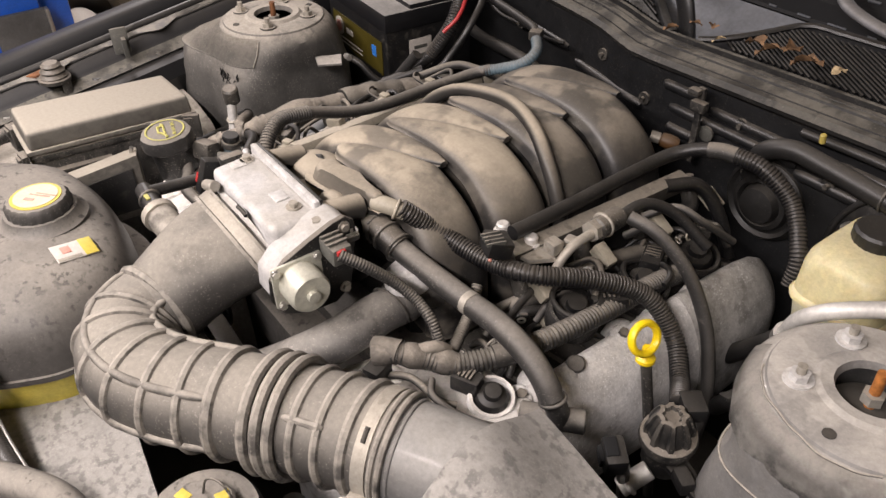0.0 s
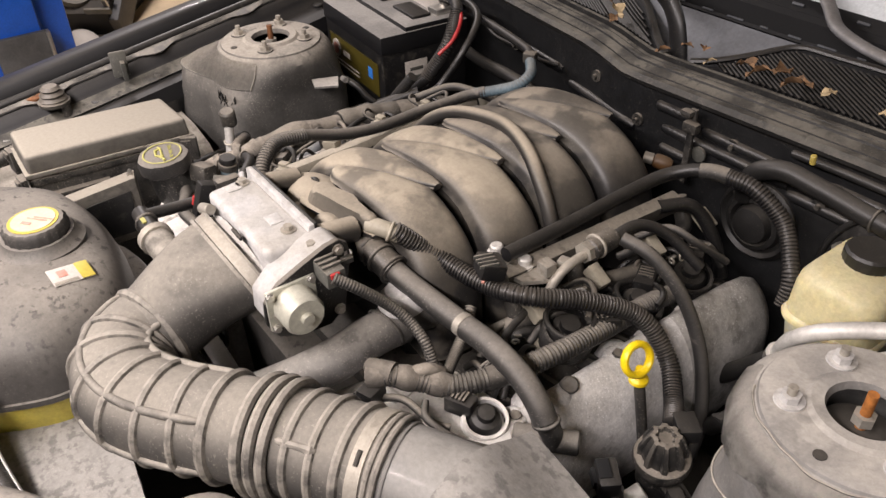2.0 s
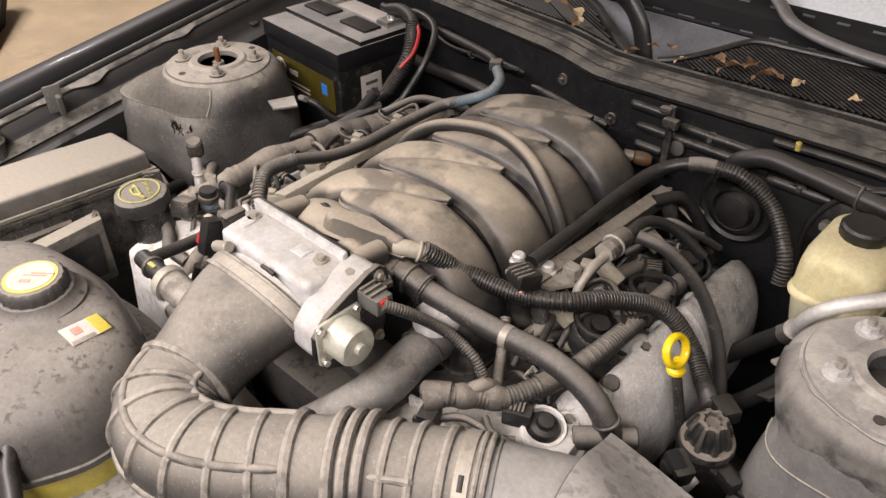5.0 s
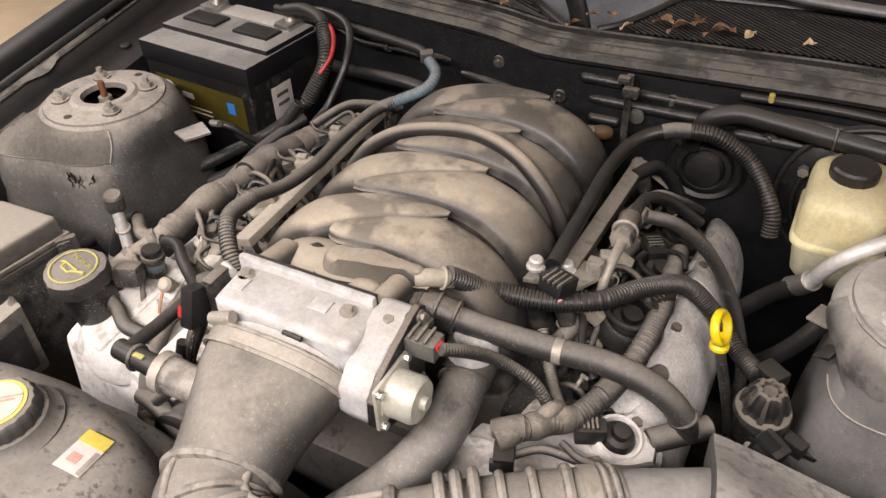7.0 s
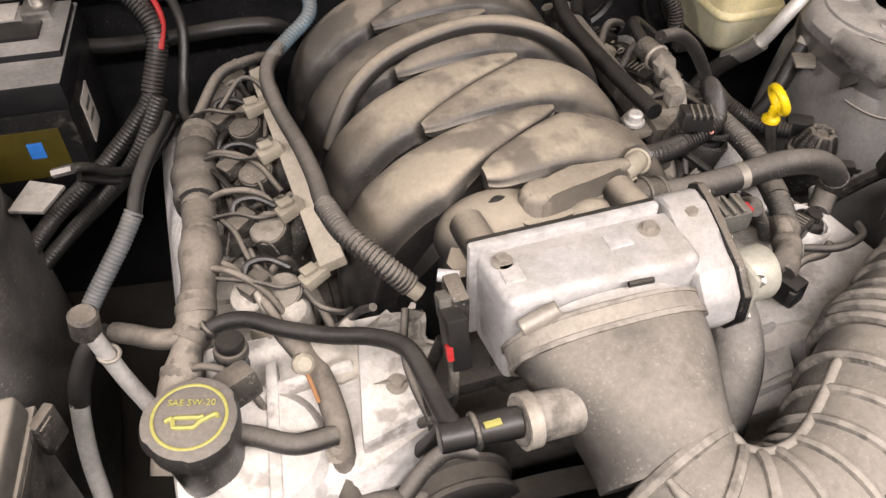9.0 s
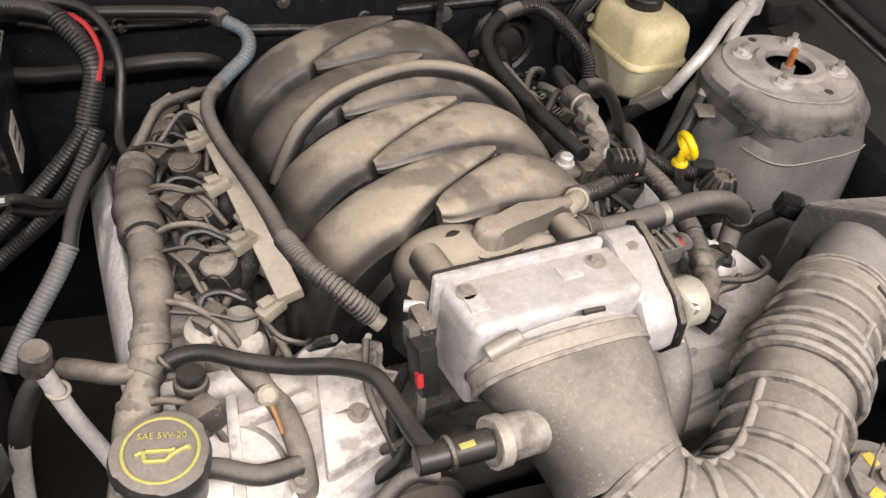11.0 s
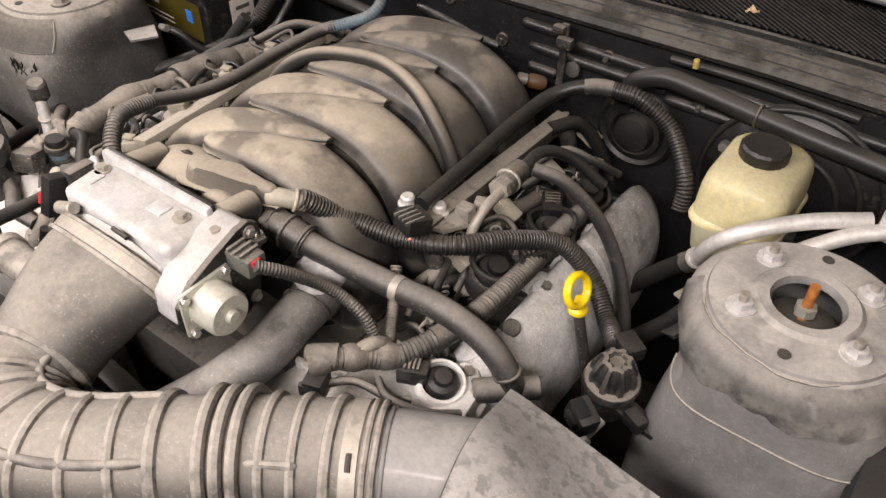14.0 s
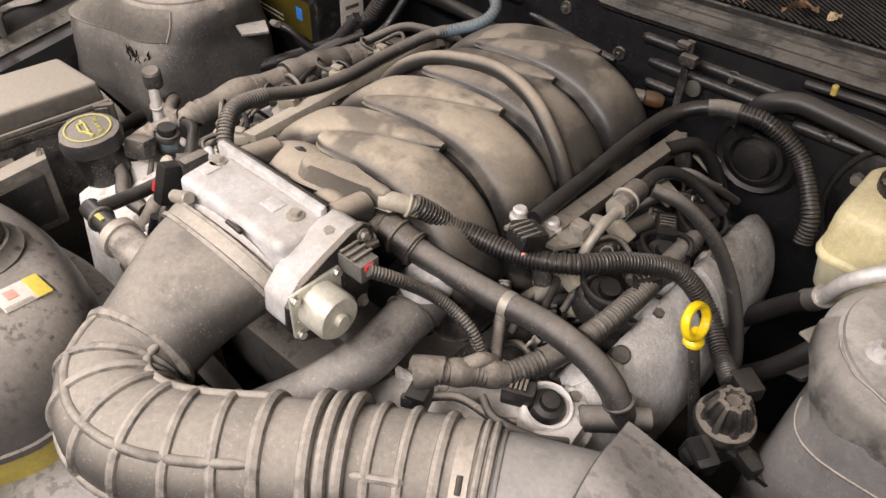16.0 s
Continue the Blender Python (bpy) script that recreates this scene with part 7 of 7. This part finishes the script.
                          (-0.10, 0.36, 1.036, 0.032, 40, "leaf"), (-0.07, 0.345, 1.034, 0.03, -15, "palelef"), (-0.15, 0.37, 1.035, 0.024, 80, "palelef"), (-0.06, 0.325, 1.03, 0.02, 100, "leaf"), (0.058, 0.30, 1.024, 0.022, 15, "leaf"), (0.10, 0.335, 1.03, 0.02, 120, "leaf"), (0.075, 0.33, 1.028, 0.018, 200, "leaf"), (0.36, 0.33, 1.034, 0.016, 20, "palelef")):
    leaf(x, y, z, s, rz, m)

# ---------------------------------------------------------------- workshop things beyond the wing
post = thing("lift_post", (-1.98, -0.27, 0.0), "blue painted car lift post with a grey steel plate", "car lift")
part("column", box((-1.99, -0.345, 1.3), (0.26, 0.33, 2.6), bevel=0.012), "lift", post, "blue steel column")
part("side_column", box((-2.04, -0.128, 1.3), (0.22, 0.085, 2.6), bevel=0.010), "lift", post, "blue side column")
part("edge_strip", box((-1.945, -0.172, 1.3), (0.03, 0.012, 2.6), bevel=0.003), "lift", post, "folded blue edge")
part("shoe_plate", box((-1.852, -0.245, 0.31), (0.02, 0.155, 0.60), bevel=0.004), "plate", post, "grey steel plate")
part("plate_lip", box((-1.845, -0.168, 0.31), (0.03, 0.010, 0.60), bevel=0.003), "steel", post, "bright plate edge")
head = thing("cylinder_head", (-3.74, 0.445, 0.0), "dark greasy cylinder head lying on the workshop floor", "engine part")
hm = pose(-3.72, 0.435, 0.235, 0, -30, 144) @ Matrix.Diagonal((1.0, 1.3, 1.0, 1))


def head_part(name, bm, m, label=""):
    bm.transform(hm)
    part(name, bm, m, head, label)


head_part("sump", box((0.10, 0, -0.20), (0.42, 0.20, 0.26), bevel=0.03), "dark")
head_part("casting", box((0, 0, 0), (0.74, 0.24, 0.20), bevel=0.02), "dark")
head_part("deck", box((0, -0.13, -0.02), (0.76, 0.04, 0.16), bevel=0.01), "plate", "machined deck")
for i in range(4):
    x = -0.27 + 0.18 * i
    head_part("port_flange", lathe([(0.062, 0), (0.064, 0.01), (0.060, 0.03), (0.044, 0.032), (0.040, 0.01), (0.0, 0.008)], (x, 0.02, 0.10), (0, -0.3, 1), seg=24), "grey", "raised port flange")
    head_part("tower_boss", lathe([(0.028, 0), (0.026, 0.05), (0.016, 0.058), (0.0, 0.058)], (x + 0.09, 0.08, 0.09), seg=14), "dark")
for i in range(9):
    head_part("fin", box((-0.36 + 0.09 * i, -0.085, 0.105), (0.014, 0.10, 0.035), bevel=0.004), "grey")
for i in range(5):
    head_part("stud", cyl((-0.32 + 0.16 * i, -0.11, 0.09), (-0.32 + 0.16 * i, -0.11, 0.17), 0.010, seg=10), "steel")
rag = thing("white_rag", (-3.34, 0.205, 0.0), "crumpled white rag on the workshop floor", "rag")
bm = bmesh.new()
bmesh.ops.create_icosphere(bm, subdivisions=3, radius=0.075)
for v in bm.verts:
    v.co = V3((v.co.x * 2.4, v.co.y, max(-0.05, v.co.z) * 0.6)) * (1 + 0.35 * noise.noise(v.co * 9))
bm.transform(Matrix.Translation((-3.34, 0.205, 0.02)))
part("cloth", bm, "white", rag)
for p in LAMPS:
    o = thing("ceiling_light", (p[0], p[1], 3.6), "plain white tube ceiling light", "ceiling light", group="ceiling lights")
    part("housing", box((p[0], p[1], p[2] + 0.07), (1.3, 0.24, 0.10), bevel=0.01), "white", o)
    for dx in (-0.5, 0.5):
        part("hanger", cyl((p[0] + dx, p[1], p[2] + 0.11), (p[0] + dx, p[1], 3.605), 0.008), "steel", o)

# ---------------------------------------------------------------- tangle beside the driver coils
rng = random.Random(11)
for i in range(26):
    x, y = rng.uniform(0.205, 0.288), -0.17 + 0.0148 * i
    z = 0.822 + rng.uniform(0, 0.03)
    d = V3((rng.uniform(-0.03, 0.03), rng.uniform(-0.045, 0.045), 0))
    pts = [V3((x, y, z - 0.016)) - d, V3((x, y, z + 0.006)) - d * 0.3, V3((x, y, z + rng.uniform(0.0, 0.016))) + d * 0.4, V3((x, y, z - 0.018)) + d]
    hose("engine_wire", pts, rng.choice((0.0028, 0.0035, 0.0045, 0.006)), rng.choice(("clean", "black", "hose", "dustyloom", "clean")), "thin dusty wire in the coil trough", "wiring", n=18)
for i in range(9):
    x, y = rng.uniform(0.21, 0.275), -0.15 + 0.038 * i
    o = thing("wiring_plug", (x, y, 0.82), "small dirty black plug in the coil trough", "plug", group="trough plugs")
    part("body", box((x, y, 0.828), (0.022, 0.016, 0.018), bevel=0.003, rz=rng.uniform(0, 180), ry=rng.uniform(-20, 20)), rng.choice(("clean", "black", "grey", "beige")), o)
    part("latch", box((x, y, 0.840), (0.010, 0.007, 0.005), bevel=0.001, rz=rng.uniform(0, 180)), "grey", o)
for i in range(14):
    x, y, z = rng.uniform(0.20, 0.285), -0.165 + 0.026 * i, 0.846 + rng.uniform(0, 0.02)
    o = thing("wire_clip", (x, y, z), "small pale dusty clip on the coil wiring", "clip", group="coil wire clips")
    part("band", ring((x, y, z), (rng.uniform(-1, 1), rng.uniform(-1, 1), 0.3), rng.uniform(0.004, 0.007), 0.0013, seg=16, rs=6), rng.choice(("band", "beige", "pipe")), o)
    part("tail", box((x + rng.uniform(-0.008, 0.008), y + 0.006, z + 0.003), (0.009, 0.004, 0.0025), bevel=0.0006, rz=rng.uniform(0, 180), ry=rng.uniform(-30, 30)), rng.choice(("band", "beige", "grey")), o)
# and beside the passenger coils
for i in range(30):
    x, y = rng.uniform(-0.255, -0.185), -0.205 + 0.0135 * i
    z = 0.845 + rng.uniform(0, 0.03)
    d = V3((rng.uniform(-0.035, 0.035), rng.uniform(-0.04, 0.04), 0))
    pts = [V3((x, y, z - 0.02)) - d, V3((x, y, z + 0.008)) - d * 0.3, V3((x, y, z + rng.uniform(0.004, 0.026))) + d * 0.4, V3((x, y, z - 0.018)) + d]
    hose("engine_wire", pts, rng.choice((0.0014, 0.002, 0.0028, 0.004)), rng.choice(("tape", "dustyloom", "hose", "tape", "band", "clean")), "thin dust-caked wire on the passenger bank", "wiring", n=18)
for i in range(9):
    x, y = rng.uniform(-0.25, -0.19), -0.19 + 0.04 * i
    o = thing("wiring_plug", (x, y, 0.84), "small dust-caked plug on the passenger bank", "plug", group="bank plugs")
    part("body", box((x, y, 0.852), (0.024, 0.017, 0.018), bevel=0.003, rz=rng.uniform(0, 180), ry=rng.uniform(-25, 25)), rng.choice(("tape", "grey", "beige", "beige")), o)
    part("latch", box((x, y, 0.864), (0.010, 0.007, 0.005), bevel=0.001, rz=rng.uniform(0, 180)), "grey", o)
# cast ribs, bolts and edges on the engine's front
for x, y, z, w, d, h, rz in ((-0.235, -0.255, 0.852, 0.12, 0.008, 0.02, 4), (0.27, -0.27, 0.818, 0.008, 0.055, 0.02, -6), (0.222, -0.262, 0.808, 0.008, 0.055, 0.02, 6)):
    part("cast_rib", box((x, y, z), (w, d, h), bevel=0.003, rz=rz), "pale", block, "cast rib")
for x, y, z in ((-0.318, -0.300, 0.835), (-0.205, -0.318, 0.838), (-0.145, -0.285, 0.861), (0.196, -0.284, 0.8065), (0.335, -0.286, 0.8345), (0.336, -0.196, 0.835)):
    b = thing("cover_bolt", (x, y, z), "dusty flanged bolt on the timing cover", "bolt", group="timing cover bolts")
    bolt(b, (x, y, z), (0, -0.2, 1), r=0.0055, h=0.006, washer=0.0095, material="band")

# bosses along the driver cover's inner edge, and the square socket below them
for y, r, dx in ((-0.145, 0.020, 0.0), (-0.118, 0.014, 0.012), (-0.02, 0.018, 0.0), (0.040, 0.018, 0.004)):
    part("boss", lathe([(r * 1.25, -0.03), (r * 1.1, -0.008), (r * 0.8, 0.002), (r * 0.4, 0.006), (0.0, 0.007)], (0.307 + dx, y, 0.832), (0.25, 0, 1), seg=20), "cover", covR, "cast boss")
sk = thing("wiring_socket", (0.435, -0.172, 0.84), "black square wiring socket behind the filter box lid", "socket")
part("body", box((0.437, -0.174, 0.860), (0.029, 0.021, 0.026), bevel=0.004, rz=-32, ry=12), "clean", sk)
# solid black blocks imitate the shade inside the socket's openings
part("opening", box((0.435, -0.177, 0.873), (0.019, 0.012, 0.004), bevel=0.001, rz=-32, ry=12), "holeshade", sk)
part("side_opening", box((0.430, -0.1835, 0.860), (0.016, 0.004, 0.013), bevel=0.001, rz=-32, ry=12), "holeshade", sk)
part("tail", tube([(0.437, -0.170, 0.852), (0.432, -0.150, 0.82), (0.42, -0.13, 0.78), (0.41, -0.11, 0.72)], 0.007, n=16, seg=8), "black", sk, "taped tail")

# dust-crusted webs and caps over the passenger front plugs
def crumple(bm, amount, scale):
    for v in bm.verts:
        v.co += V3((noise.noise(v.co * scale), noise.noise(v.co * scale + V3((7, 3, 1))), noise.noise(v.co * scale + V3((2, 9, 4))))) * amount
    return bm


def grid(a, b, c, d, n=16):
    """A sheet between four corners."""
    return [[V3(a).lerp(V3(b), i / n).lerp(V3(d).lerp(V3(c), i / n), j / n) for i in range(n + 1)] for j in range(n + 1)]


for q4, amount in ((((-0.165, -0.235, 0.862), (-0.112, -0.215, 0.872), (-0.108, -0.290, 0.866), (-0.150, -0.300, 0.846)), 0.016), (((-0.205, -0.225, 0.868), (-0.165, -0.215, 0.872), (-0.158, -0.262, 0.862), (-0.200, -0.270, 0.858)), 0.010)):
    bm = bmesh.new()
    skin(bm, grid(*q4), close=False)
    bm = crumple(bm, amount, 55)
    bmesh.ops.recalc_face_normals(bm, faces=bm.faces)
    bmesh.ops.solidify(bm, geom=bm.faces[:], thickness=0.003)
    part("crusted_web", bm, "paledirt", block, "dust-crusted casting web", sharp=50)
for pts, r, m in (([(-0.118, -0.335, 0.905), (-0.124, -0.342, 0.875), (-0.132, -0.335, 0.845), (-0.14, -0.32, 0.81)], 0.006, "clean"), ([(-0.110, -0.30, 0.925), (-0.122, -0.305, 0.895), (-0.128, -0.322, 0.868), (-0.125, -0.345, 0.84)], 0.005, "clean"), ([(-0.125, -0.245, 0.905), (-0.135, -0.275, 0.890), (-0.135, -0.305, 0.880), (-0.128, -0.330, 0.862)], 0.0035, "dustyloom"), ([(-0.16, -0.36, 0.82), (-0.14, -0.352, 0.838), (-0.12, -0.35, 0.85), (-0.10, -0.355, 0.845)], 0.0075, "hose")):
    hose("engine_wire", pts, r, m, "black wire below the throttle sensor", "wiring", n=20)
for x, y, r in ((-0.246, -0.158, 0.020), (-0.214, -0.188, 0.016)):
    part("round_cap", lathe([(r, -0.02), (r + 0.001, 0.0), (r - 0.002, 0.006), (0.006, 0.009), (0.0, 0.009)], (x, y, 0.868), (-0.2, -0.2, 1), seg=28), "paledirt", covL, "round dusty cap")
# dry dust-caked clip at the bottle's edge, and the bottle's moulded ribs
bc = thing("bottle_clip", (-0.02, -0.60, 0.85), "small black clip on the coolant bottle's edge", "clip")
part("body", box((-0.035, -0.610, 0.878), (0.020, 0.014, 0.022), bevel=0.003, rz=30), "black", bc)
part("tongue", cyl((-0.035, -0.612, 0.885), (-0.022, -0.618, 0.893), 0.004), "black", bc)
# lines and clips on the firewall
for pts, r in (([(-0.36, 0.318, 0.945), (-0.30, 0.298, 0.940), (-0.24, 0.300, 0.938), (-0.18, 0.296, 0.936), (-0.15, 0.306, 0.935)], 0.0035), ([(-0.46, 0.31, 0.90), (-0.36, 0.285, 0.895), (-0.28, 0.262, 0.905), (-0.20, 0.250, 0.912), (-0.15, 0.255, 0.90), (-0.13, 0.275, 0.86)], 0.010), ([(0.30, 0.262, 0.985), (0.40, 0.262, 0.988), (0.52, 0.262, 0.985)], 0.005)):
    hose("firewall_line", pts, r, "blackhose", "thin black line clipped to the firewall", "hose", n=24)
for x, z in ((-0.25, 0.94), (-0.05, 0.955), (0.055, 0.93), (0.215, 0.955), (0.235, 0.90), (0.345, 0.93)):
    yy = 0.272 + 0.03 * min(1, max(0, (0.03 - x) / 0.12))
    st = thing("firewall_stud", (x, yy, z), "small dusty stud on the firewall", "stud", group="firewall studs")
    part("washer", cyl((x, yy + 0.002, z), (x, yy - 0.004, z), 0.009, seg=18), "black", st)
    part("pin", cyl((x, yy - 0.003, z), (x, yy - 0.009, z), 0.0035, seg=10), "black", st)

# pressed rings round the booster drum
for r, y in ((0.060, 0.250), (0.085, 0.252), (0.108, 0.262)):
    part("pressed_ring", ring((0.475, y, 0.865), (0, 1, 0), r, 0.004, seg=48), "blackhose", boost, "pressed ring")
# pale nuts and a bright bracket deep beside the water outlet
for x, y, z in ((0.205, -0.262, 0.816), (0.240, -0.284, 0.823)):
    b = thing("front_bolt", (x, y, z), "bright dusty bolt on the engine's front", "bolt", group="front bolts")
    part("boss", lathe([(0.016, -0.03), (0.015, -0.004), (0.012, 0.0), (0.0, 0.0)], (x, y, z), (0.1, -0.4, 1), seg=20), "pale", b, "cast boss")
    part("head", hexnut((x, y, z), (0.1, -0.4, 1), 0.0065, 0.007), "steel", b)
